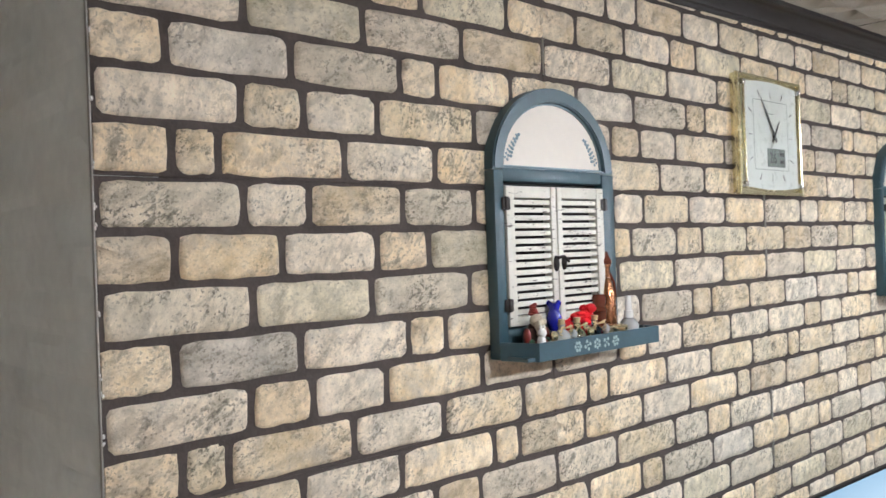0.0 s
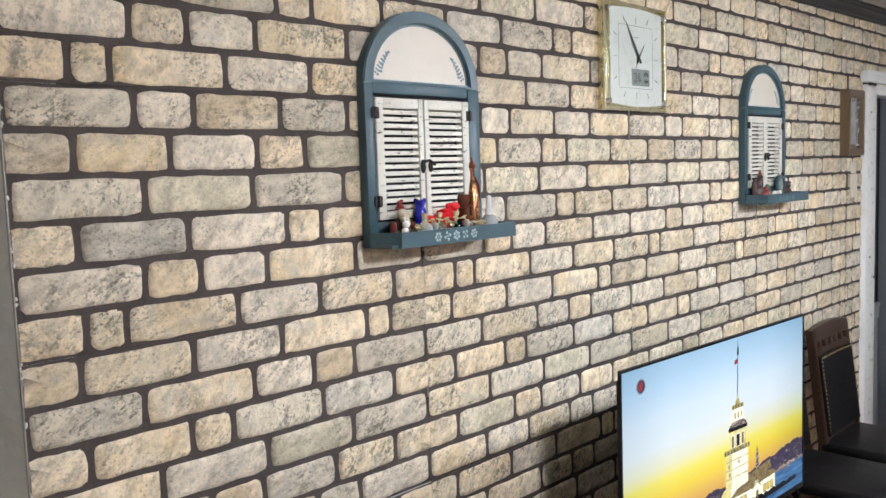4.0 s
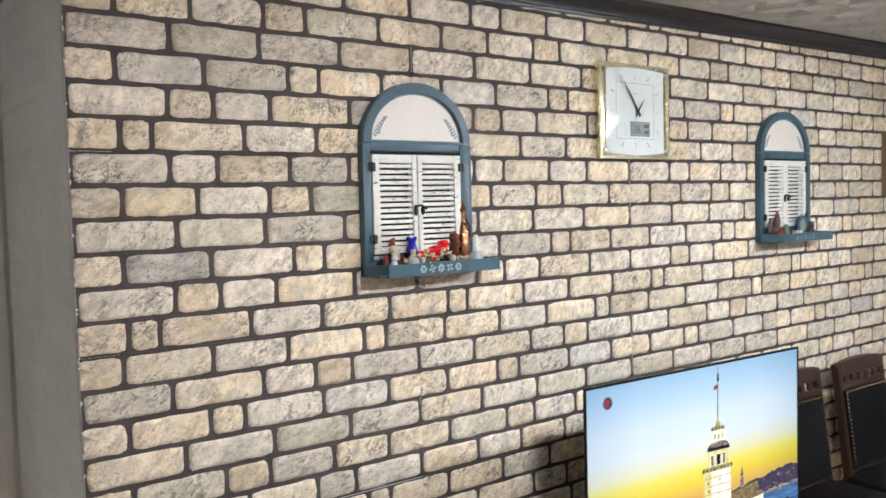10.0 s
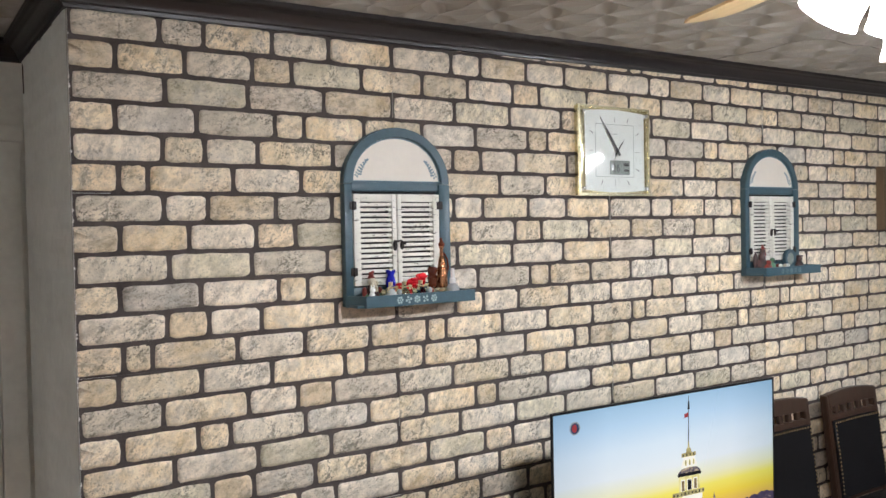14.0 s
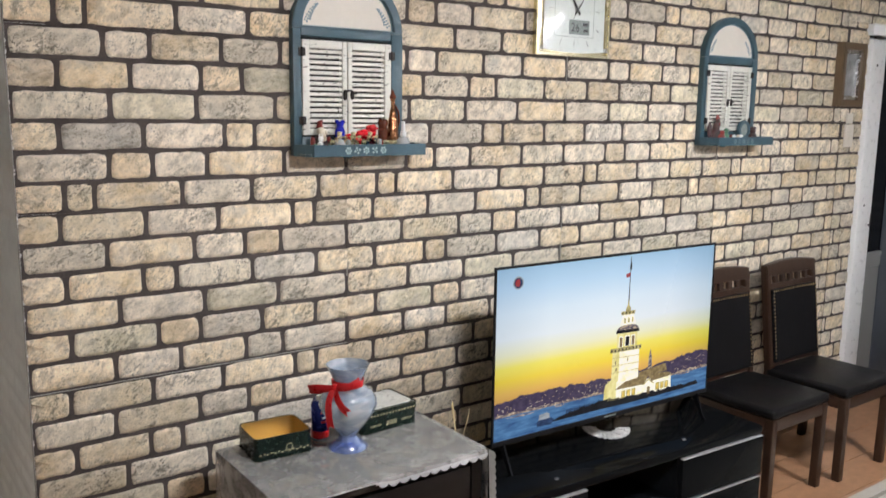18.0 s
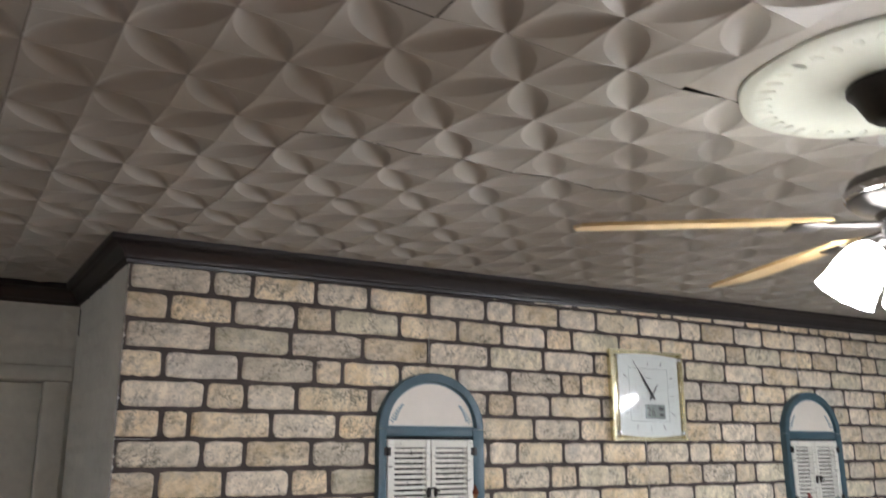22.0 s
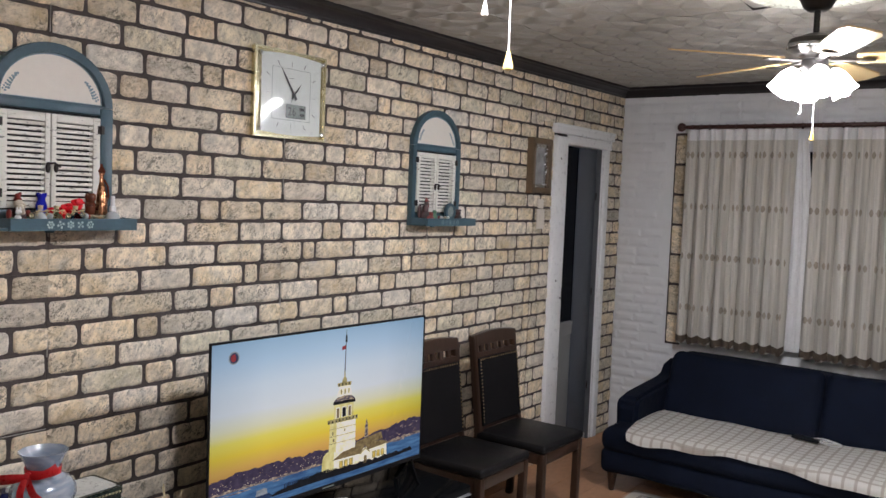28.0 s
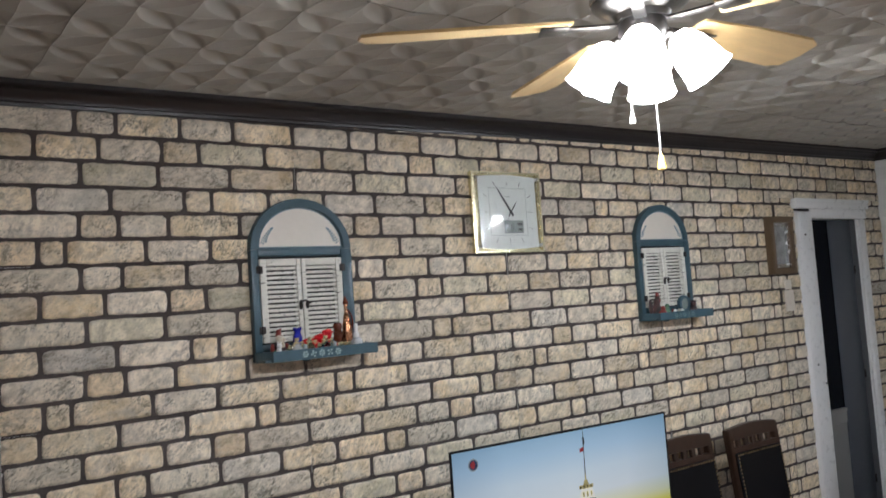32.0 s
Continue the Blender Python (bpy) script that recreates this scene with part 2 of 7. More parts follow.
M_MATTEBLACK = mat("matte_black_plastic", (0.0025, 0.0025, 0.003), 0.6, var=0.15, scale=9, bump=0.02, spec=0.1)
M_STRIP = mat("satin_metal_edge", (0.5, 0.5, 0.5), 0.5, 0.6, var=0.05, bump=0)
M_CHROME = mat("brushed_steel", (0.6, 0.6, 0.6), 0.25, 1.0, var=0.05, bump=0.02)
M_DARKWOOD = mat("ebonised_wood", (0.008, 0.006, 0.005), 0.46, var=0.35, scale=6, bump=0.08, stretch=(1, 6, 6), spec=0.12)
M_LEATHER = mat("black_leather", (0.007, 0.0065, 0.007), 0.38, var=0.3, scale=9, bump=0.2, bscale=220, rvar=0.16, spec=0.16)
M_CHAIRWOOD = mat("walnut_stain", (0.036, 0.018, 0.0105), 0.36, var=0.35, scale=7, bump=0.08, stretch=(5, 5, 0.8))
M_NAIL = mat("brass_nail", (0.55, 0.42, 0.22), 0.3, 1.0, bump=0)
M_NAVY = mat("navy_velour", (0.0035, 0.006, 0.014), 0.85, var=0.35, scale=5, bump=0.3, bscale=180, spec=0.12)
M_CURTAIN = mat("beige_voile", (0.55, 0.52, 0.455), 0.85, var=0.34, scale=4, bump=0.2, bscale=140, stretch=(4, 12, 0.12))
M_CURTAINBAND = mat("woven_curtain_band", (0.34, 0.29, 0.23), 0.85, var=0.3, scale=22, bump=0.3)
M_WHITECLOTH = mat("white_cotton", (0.74, 0.73, 0.71), 0.85, var=0.08, scale=9, bump=0.3, bscale=120)
M_FRINGE = mat("dark_fringe", (0.09, 0.065, 0.045), 0.9, var=0.5, scale=40, bump=0.6, bscale=120)
M_BURGUNDY = mat("burgundy_rod", (0.06, 0.022, 0.017), 0.3, var=0.25, scale=14)
M_BLADE = mat("light_oak_blade", (0.68, 0.49, 0.24), 0.35, var=0.14, scale=6, bump=0.03, stretch=(1, 8, 1))
M_PEWTER = mat("dark_pewter", (0.075, 0.07, 0.066), 0.33, 0.9, var=0.2, scale=10)
M_FANDARK = mat("black_bronze", (0.02, 0.018, 0.017), 0.38, 0.3, var=0.25, scale=14, spec=0.3)
M_PLASTER = mat("medallion_plaster", (0.6, 0.63, 0.55), 0.55, var=0.06, bump=0.06)
M_IVORY = mat("ivory_plastic", (0.6, 0.42, 0.1), 0.4, var=0.06)
M_CORD = mat("white_cord", (0.75, 0.74, 0.7), 0.6, var=0.05)
M_FRAMEWOOD = mat("honey_wood", (0.13, 0.085, 0.048), 0.35, var=0.25, scale=9, bump=0.06, stretch=(5, 5, 1))
M_TINGREEN = mat("dark_green_tin", (0.007, 0.017, 0.012), 0.25, 0.3, var=0.2, scale=12, bump=0.02)
M_TINGOLD = mat("gold_tin", (0.62, 0.44, 0.18), 0.36, 0.85, var=0.05, scale=6, bump=0.02)
M_PICTURE = mat("dark_picture", (0.28, 0.285, 0.28), 0.12, var=0.5, scale=22, bump=0.0)
M_TINWHITE = mat("tin_lid_picture", (0.5, 0.5, 0.46), 0.3, var=0.3, scale=14, bump=0.01)
M_RED = mat("red_satin", (0.55, 0.012, 0.015), 0.3, var=0.2, scale=20, bump=0.05)
M_REDGLASS = mat("red_gloss", (0.75, 0.02, 0.03), 0.15, var=0.25, scale=40, bump=0)
M_BLUE = mat("cobalt_glass", (0.01, 0.015, 0.35), 0.1, var=0.15, coat=0.5, bump=0)
M_CANBLUE = mat("printed_can_blue", (0.015, 0.03, 0.2), 0.25, 0.5, var=0.2, bump=0)
M_FROST = glass("pale_frosted_glass", (0.78, 0.8, 0.8), 0.25, 0.55)
M_COPPER = mat("copper", (0.34, 0.155, 0.075), 0.26, 1.0, var=0.2, scale=12, bump=0.02)
M_TURNED = mat("turned_wood", (0.11, 0.028, 0.014), 0.22, var=0.3, scale=20)
M_STRAW = mat("straw", (0.5, 0.4, 0.22), 0.7, var=0.25, scale=40)
M_WHITECER = mat("white_ceramic", (0.78, 0.77, 0.74), 0.2, var=0.04, bump=0)
M_DARKFIG = mat("dark_painted_resin", (0.035, 0.03, 0.03), 0.4, var=0.5, scale=35, col2=(0.16, 0.05, 0.04))
M_REDFIG = mat("rust_painted_resin", (0.22, 0.03, 0.022), 0.4, var=0.4, scale=35)
M_GREENFIG = mat("green_painted_resin", (0.1, 0.22, 0.13), 0.4, var=0.3, scale=30)
M_SKIN = mat("cream_painted_resin", (0.58, 0.5, 0.38), 0.5, var=0.3, scale=50)
M_OLIVEGLASS = glass("olive_glass", (0.35, 0.36, 0.2), 0.1, 0.7)
M_CLEAR = glass("clear_glass", (0.9, 0.93, 0.93))
M_BLUEGLASS = glass("blue_liquid_glass", (0.15, 0.4, 0.65))
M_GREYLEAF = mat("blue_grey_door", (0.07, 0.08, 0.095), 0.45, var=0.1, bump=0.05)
M_DARKGLASS = mat("dark_door_glass", (0.002, 0.003, 0.006), 0.06, var=0.05, bump=0, spec=0.03)
M_GREYRAIL = mat("pale_grey_panel", (0.2, 0.2, 0.195), 0.4, var=0.1, scale=5, bump=0.04)
M_GREYPANEL = mat("dim_grey_panel", (0.085, 0.09, 0.095), 0.45, var=0.08, bump=0.05)
M_SHADE = glow("frosted_shade", (0.98, 0.985, 0.97), SHADE_LIGHT)
M_BULB = glow("lamp_bulb", (0.935, 1.0, 1.1), BULB_LIGHT)
# far fan's lamps, strength raised to brighten the room's right side
M_SHADEFAR = glow("frosted_shade_boosted", (0.96, 0.985, 1.0), SHADE_LIGHT * 1.4)
M_BULBFAR = glow("boosted_lamp_bulb", (0.92, 1.0, 1.12), BULB_LIGHT * 1.4)


def lace_mat(name, low, high, rough):
    """Sheer white net with woven sprays; low and high: how closed the net and the sprays are."""
    m, N, L, P = nodes_of(name)
    tc = N.new("ShaderNodeTexCoord")
    v = tc.outputs["Object"]
    a = noise_node(N, L, v, 16, 5, 0.6)
    b = noise_node(N, L, v, 240, 2)
    P.inputs["Base Color"].default_value = (0.62, 0.6, 0.57, 1)
    P.inputs["Roughness"].default_value = rough
    f = ramp(N, L, a, [(0.48, (low,) * 3), (0.6, (high,) * 3)])
    f = mix(N, L, 0.07, f, ramp(N, L, b, [(0.4, (0.2,) * 3), (0.6, (0.9,) * 3)]))
    L.new(f, P.inputs["Alpha"])
    return m


def vase_mat():
    m, N, L, P = nodes_of("marbled_blue_glass")
    tc = N.new("ShaderNodeTexCoord")
    v = tc.outputs["Object"]
    sp = N.new("ShaderNodeSeparateXYZ")
    L.new(v, sp.inputs[0])
    mp = N.new("ShaderNodeMapping")
    mp.inputs["Rotation"].default_value = (radians(25), radians(35), 0)
    mp.inputs["Scale"].default_value = (1, 1, 2.6)
    L.new(v, mp.inputs["Vector"])
    n = N.new("ShaderNodeTexNoise")
    n.inputs["Scale"].default_value, n.inputs["Detail"].default_value, n.inputs["Distortion"].default_value = 11, 4, 1.6
    L.new(mp.outputs[0], n.inputs["Vector"])
    c = ramp(N, L, n.outputs["Fac"], [(0.32, (0.36, 0.45, 0.58)), (0.5, (0.48, 0.56, 0.66)), (0.66, (0.68, 0.73, 0.79))])
    h = N.new("ShaderNodeMapRange")
    h.inputs["From Min"].default_value, h.inputs["From Max"].default_value = 0.012, 0.075
    L.new(sp.outputs["Z"], h.inputs["Value"])
    b = ramp(N, L, n.outputs["Fac"], [(0.35, (0.1, 0.18, 0.55)), (0.65, (0.4, 0.49, 0.72))])
    c = mix(N, L, h.outputs[0], b, c)
    L.new(c, P.inputs["Base Color"])
    P.inputs["Roughness"].default_value = 0.13
    P.inputs["Transmission Weight"].default_value = 0.62
    return m


def sky_mat():
    """The evening sky on the television screen: pale blue over yellow and dull orange, dimmer to the sides."""
    m, N, L, P = nodes_of("screen_sky")
    tc = N.new("ShaderNodeTexCoord")
    sp = N.new("ShaderNodeSeparateXYZ")
    L.new(tc.outputs["Object"], sp.inputs[0])
    h = N.new("ShaderNodeMapRange")
    h.inputs["From Min"].default_value, h.inputs["From Max"].default_value = 0.13, 0.61
    L.new(sp.outputs["Z"], h.inputs["Value"])
    c = ramp(N, L, h.outputs[0], [(0.0, (0.62, 0.3, 0.08)), (0.1, (0.78, 0.46, 0.1)), (0.2, (0.9, 0.68, 0.06)), (0.29, (0.92, 0.82, 0.14)), (0.38, (0.86, 0.86, 0.6)), (0.5, (0.8, 0.88, 0.92)), (0.68, (0.7, 0.84, 0.95)), (0.85, (0.5, 0.71, 0.9)), (1.0, (0.36, 0.58, 0.78))])
    w = N.new("ShaderNodeMapRange")
    w.inputs["From Max"].default_value = 1.09
    L.new(sp.outputs["X"], w.inputs["Value"])
    c = mix(N, L, 1.0, c, ramp(N, L, w.outputs[0], [(0.0, (0.72, 0.76, 0.8)), (0.22, (0.95, 0.96, 0.97)), (0.5, (1, 1, 1)), (0.78, (0.92, 0.93, 0.95)), (1.0, (0.66, 0.72, 0.76))]), "MULTIPLY")
    P.inputs["Base Color"].default_value = (0.01, 0.01, 0.01, 1)
    P.inputs["Roughness"].default_value = 0.25
    P.inputs["Specular IOR Level"].default_value = 0.2
    L.new(c, P.inputs["Emission Color"])
    P.inputs["Emission Strength"].default_value = SCREEN_LIGHT
    return m


def speckled_glow(name, base, spot, scale, low, high, stretch=(1, 1, 1)):
    m, N, L, P = nodes_of(name)
    tc = N.new("ShaderNodeTexCoord")
    mp = N.new("ShaderNodeMapping")
    mp.inputs["Scale"].default_value = stretch
    L.new(tc.outputs["Object"], mp.inputs["Vector"])
    n = noise_node(N, L, mp.outputs[0], scale, 4, 0.65)
    c = ramp(N, L, n, [(low, base), (high, spot)])
    P.inputs["Base Color"].default_value = (0.01, 0.01, 0.01, 1)
    P.inputs["Roughness"].default_value = 0.3
    P.inputs["Specular IOR Level"].default_value = 0.08
    L.new(c, P.inputs["Emission Color"])
    P.inputs["Emission Strength"].default_value = SCREEN_LIGHT
    return m


def plaid_mat():
    m, N, L, P = nodes_of("cream_plaid_throw")
    tc = N.new("ShaderNodeTexCoord")
    out = []
    for axis in ("X", "Y"):
        w = N.new("ShaderNodeTexWave")
        w.bands_direction = axis
        w.inputs["Scale"].default_value = 5.5
        w.inputs["Distortion"].default_value = 0.3
        L.new(tc.outputs["Object"], w.inputs["Vector"])
        out.append(ramp(N, L, w.outputs["Fac"], [(0.8, (0, 0, 0)), (0.92, (0.75,) * 3)]))
    c = mix(N, L, out[0], (0.86, 0.83, 0.76), (0.55, 0.48, 0.4))
    c = mix(N, L, out[1], c, (0.55, 0.48, 0.4))
    L.new(c, P.inputs["Base Color"])
    P.inputs["Roughness"].default_value = 0.9
    return m


def pane_mat():
    """Thin clear pane: see-through with a faint sharp gloss."""
    m, N, L, P = nodes_of("thin_pane")
    t, g, x = N.new("ShaderNodeBsdfTransparent"), N.new("ShaderNodeBsdfGlossy"), N.new("ShaderNodeMixShader")
    t.inputs["Color"].default_value = (0.97, 0.975, 0.97, 1)
    g.inputs["Roughness"].default_value = 0.06
    x.inputs[0].default_value = 0.07
    L.new(t.outputs[0], x.inputs[1])
    L.new(g.outputs[0], x.inputs[2])
    L.new(x.outputs[0], N["Material Output"].inputs["Surface"])
    return m


M_PANE = pane_mat()
M_LACE, M_VASE, M_PLAID = lace_mat("white_lace", 0.34, 0.68, 0.7), vase_mat(), plaid_mat()
M_LACETOP = lace_mat("white_lace_under_film", 0.36, 0.43, 0.07)
M_LACEEDGE = mat("lace_border", (0.62, 0.62, 0.6), 0.8, var=0.15, scale=60, bump=0.5, bscale=200)

# ---- building helpers ----
def bm_new():
    return bmesh.new()


def add_box(bm, x0, x1, y0, y1, z0, z1, bevel=0.0, seg=2, m=None):
    r = bmesh.ops.create_cube(bm, size=1)
    vs = r["verts"]
    bmesh.ops.transform(bm, matrix=Matrix.Translation(((x0 + x1) / 2, (y0 + y1) / 2, (z0 + z1) / 2)) @ Matrix.Diagonal((abs(x1 - x0), abs(y1 - y0), abs(z1 - z0), 1)), verts=vs)
    if bevel:
        es = list({e for v in vs for e in v.link_edges})
        r = bmesh.ops.bevel(bm, geom=es, offset=bevel, segments=seg, affect="EDGES", profile=0.5, clamp_overlap=True)
        vs = list({v for f in r["faces"] for v in f.verts} | {v for v in vs if v.is_valid})
    if m is not None:
        bmesh.ops.transform(bm, matrix=m, verts=[v for v in vs if v.is_valid])
    return vs


def box(x0, x1, y0, y1, z0, z1, bevel=0.0, seg=2, m=None):
    bm = bm_new()
    add_box(bm, x0, x1, y0, y1, z0, z1, bevel, seg, m)
    return bm


def add_lathe(bm, prof, seg=20, m=None, wob=0.0):
    """Turns a profile of (radius, z) about z."""
    rings = []
    for r, z in prof:
        if r < 1e-5:
            rings.append([bm.verts.new((0, 0, z))])
        else:
            rings.append([bm.verts.new((r * (1 + wob * math.sin(8 * a)) * math.cos(a), r * (1 + wob * math.sin(8 * a)) * math.sin(a), z)) for a in (2 * math.pi * k / seg for k in range(seg))])
    for a, b in zip(rings, rings[1:]):
        if len(a) == 1 and len(b) == 1:
            continue
        for k in range(seg):
            n = (k + 1) % seg
            q = [a[0], b[n], b[k]] if len(a) == 1 else [a[k], a[n], b[0]] if len(b) == 1 else [a[k], a[n], b[n], b[k]]
            bm.faces.new(q)
    vs = [v for r in rings for v in r]
    if m is not None:
        bmesh.ops.transform(bm, matrix=m, verts=vs)
    return vs


def lathe(prof, seg=20, m=None, wob=0.0):
    bm = bm_new()
    add_lathe(bm, prof, seg, m, wob)
    bmesh.ops.recalc_face_normals(bm, faces=bm.faces)
    return bm


def add_prism(bm, pts, y0, y1, m=None):
    """A closed outline in x and z, drawn out from y0 to y1."""
    a = [bm.verts.new((x, y0, z)) for x, z in pts]
    b = [bm.verts.new((x, y1, z)) for x, z in pts]
    n = len(pts)
    fs = [bm.faces.new(a), bm.faces.new(b[::-1])]
    for k in range(n):
        fs.append(bm.faces.new((a[k], b[k], b[(k + 1) % n], a[(k + 1) % n])))
    if m is not None:
        bmesh.ops.transform(bm, matrix=m, verts=a + b)
    return a + b


def prism(pts, y0, y1, bevel=0.0, m=None):
    bm = bm_new()
    add_prism(bm, pts, y0, y1, m)
    bmesh.ops.recalc_face_normals(bm, faces=bm.faces)
    if bevel:
        bmesh.ops.bevel(bm, geom=[e for e in bm.edges if e.calc_face_angle(0) > 0.6], offset=bevel, segments=2, affect="EDGES", clamp_overlap=True)
    return bm


def add_tube(bm, pts, r, seg=8, closed=False):
    """A round bar along a line of points; r may be a list."""
    P = [Vector(p) for p in pts]
    rs = r if isinstance(r, (list, tuple)) else [r] * len(P)
    rings = []
    for k, p in enumerate(P):
        d = (P[min(k + 1, len(P) - 1)] - P[max(k - 1, 0)]).normalized()
        u = d.cross(Vector((0, 0, 1)) if abs(d.z) < 0.9 else Vector((1, 0, 0))).normalized()
        w = d.cross(u)
        rings.append([bm.verts.new(p + rs[k] * (math.cos(a) * u + math.sin(a) * w)) for a in (2 * math.pi * i / seg for i in range(seg))])
    for a, b in zip(rings, rings[1:]):
        for k in range(seg):
            bm.faces.new((a[k], a[(k + 1) % seg], b[(k + 1) % seg], b[k]))
    bm.faces.new(rings[0][::-1])
    bm.faces.new(rings[-1])


def tube(pts, r, seg=8):
    bm = bm_new()
    add_tube(bm, pts, r, seg)
    bmesh.ops.recalc_face_normals(bm, faces=bm.faces)
    return bm


def add_ball(bm, c, r, s=(1, 1, 1), seg=12):
    """A ball or egg of few faces."""
    nv = max(4, seg // 2 + 1)
    new_vert = bm.verts.new
    top, bot = new_vert((c[0], c[1], c[2] + r * s[2])), new_vert((c[0], c[1], c[2] - r * s[2]))
    rings = []
    for j in range(1, nv):
        p = math.pi * j / nv
        h, q = r * s[2] * math.cos(p), r * math.sin(p)
        rings.append([new_vert((c[0] + q * s[0] * math.cos(2 * math.pi * k / seg), c[1] + q * s[1] * math.sin(2 * math.pi * k / seg), c[2] + h)) for k in range(seg)])
    for k in range(seg):
        n = (k + 1) % seg
        bm.faces.new((top, rings[0][k], rings[0][n]))
        bm.faces.new((bot, rings[-1][n], rings[-1][k]))
        for a, b in zip(rings, rings[1:]):
            bm.faces.new((a[k], b[k], b[n], a[n]))


def mesh_of(name, bm, material, smooth=True):
    me = bpy.data.meshes.new(name)
    bm.to_mesh(me)
    bm.free()
    me.materials.append(material)
    if smooth:
        for p in me.polygons:
            p.use_smooth = True
        me.set_sharp_from_angle(angle=radians(38))
    return me


def part(name, bm, material, parent=None, label="", smooth=True):
    ob = new(name, mesh_of(name, bm, material, smooth))
    if parent is not None:
        ob.parent = parent
    return tagged(ob, label)


def thing(name, m, label, category, group="", kind=""):
    ob = new(name)
    ob.empty_display_size = 0.05
    ob.matrix_basis = m
    return tagged(ob, label, category, group, kind)


def solo(name, bm, material, m, label, category, group=""):
    ob = part(name, bm, material)
    ob.matrix_basis = m
    return tagged(ob, label, category, group)


def setting(name, bm, material, label="", smooth=True):
    return tagged(part(name, bm, material, None, label, smooth), kind="structure")


def grid_sheet(bm, f, nu, nv):
    """A sheet of nu by nv cells; f gives the place for u and v from 0 to 1."""
    vs = [[bm.verts.new(f(i / nu, j / nv)) for j in range(nv + 1)] for i in range(nu + 1)]
    for i in range(nu):
        for j in range(nv):
            bm.faces.new((vs[i][j], vs[i + 1][j], vs[i + 1][j + 1], vs[i][j + 1]))
    return vs


def ring_prism(outer, inner, y0, y1, bevel=0.003):
    """A frame between two outlines of the same count, drawn out in y."""
    bm = bm_new()
    n = len(outer)
    V = [[bm.verts.new((x, y, z)) for x, z in o] for o, y in ((outer, y0), (inner, y0), (inner, y1), (outer, y1))]
    for a, b in ((0, 1), (1, 2), (2, 3), (3, 0)):
        for k in range(n):
            q = (k + 1) % n
            bm.faces.new((V[a][k], V[a][q], V[b][q], V[b][k]))
    bmesh.ops.recalc_face_normals(bm, faces=bm.faces)
    if bevel:
        es = [e for e in bm.edges if e.calc_face_angle(0) > 1.0 and min(abs(e.verts[0].co.y - y1), abs(e.verts[1].co.y - y1)) < 1e-5 and abs(e.verts[0].co.y - e.verts[1].co.y) < 1e-5]
        bmesh.ops.bevel(bm, geom=es, offset=bevel, segments=2, affect="EDGES", clamp_overlap=True)
    return bm


# ---- the large structure ----
X_EAST, X_CORNER, Y_RECESS, X_WEST, Y_SOUTH = 5.24, -0.03, 0.82, -1.75, -3.9
DOOR_L, DOOR_R, DOOR_TOP = 4.197, 5.024, 2.13


def ceiling_z(x):
    return 2.425 + 0.012 * x


def crown_z(x):
    return 2.352 + 0.0125 * x


bm = bm_new()
add_box(bm, X_CORNER + 0.1, DOOR_L, 0.004, 0.14, 0, 2.56)
add_box(bm, DOOR_L, DOOR_R, 0.004, 0.14, DOOR_TOP, 2.56)
add_box(bm, DOOR_R, X_EAST + 0.12, 0.004, 0.14, 0, 2.56)
wall_north = setting("wall_north", bm, M_MORTAR, "wall clad in printed stone-brick panels", False)
wall_return = setting("wall_return", box(X_CORNER, X_CORNER + 0.1, 0.004, Y_RECESS, 0, 2.56), M_DOORWHITE, "greyish white painted return wall", False)
bm = bm_new()
RD_L, RD_R, RD_TOP = -0.92, -0.105, 2.08
add_box(bm, X_WEST, RD_L, Y_RECESS, Y_RECESS + 0.12, 0, 2.56)
add_box(bm, RD_L, RD_R, Y_RECESS, Y_RECESS + 0.12, RD_TOP, 2.56)
add_box(bm, RD_R, X_CORNER + 0.1, Y_RECESS, Y_RECESS + 0.12, 0, 2.56)
wall_recess = setting("wall_recess", bm, M_DOORWHITE, "greyish white painted wall of the recess", False)
W_Y0, W_Y1, W_Z0, W_Z1 = -2.02, -0.53, 0.82, 2.1
bm = bm_new()
add_box(bm, X_EAST, X_EAST + 0.12, W_Y1, 0.004, 0, 2.56)
add_box(bm, X_EAST, X_EAST + 0.12, Y_SOUTH, W_Y0, 0, 2.56)
add_box(bm, X_EAST, X_EAST + 0.12, W_Y0, W_Y1, 0, W_Z0)
add_box(bm, X_EAST, X_EAST + 0.12, W_Y0, W_Y1, W_Z1, 2.56)
wall_east = setting("wall_east", bm, M_WALLWHITE, "white wall with brick-shaped relief", False)
# added closing wall out of view, dark so that less light bounces north
wall_south = setting("wall_south", box(X_WEST - 0.12, X_EAST + 0.12, Y_SOUTH - 0.12, Y_SOUTH, 0, 2.56), M_SOUTH, "plain unseen closing wall, dull beige to cut bounced light", False)
# added wall out of view, a reflector for the return wall
wall_west = setting("wall_west", box(X_WEST - 0.12, X_WEST, Y_SOUTH, Y_RECESS + 0.12, 0, 2.56), M_PLAINWHITE, "plain unseen closing wall, white to bounce light on the return", False)
# added room behind the glazed door, its dimness put in the dark wall colour
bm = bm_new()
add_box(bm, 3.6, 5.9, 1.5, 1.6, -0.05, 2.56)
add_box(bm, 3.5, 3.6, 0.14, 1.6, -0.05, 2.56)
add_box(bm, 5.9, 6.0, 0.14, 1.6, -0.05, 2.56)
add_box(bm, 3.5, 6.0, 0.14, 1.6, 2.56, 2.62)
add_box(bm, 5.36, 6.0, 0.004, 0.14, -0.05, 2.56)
setting("wall_back_room", bm, M_GREYLEAF, "added walls behind the door, dark blue-grey in place of dimness", False)

# floor of laminate planks
bm = box(X_WEST, 6.0, Y_SOUTH, 1.6, -0.06, -0.012)
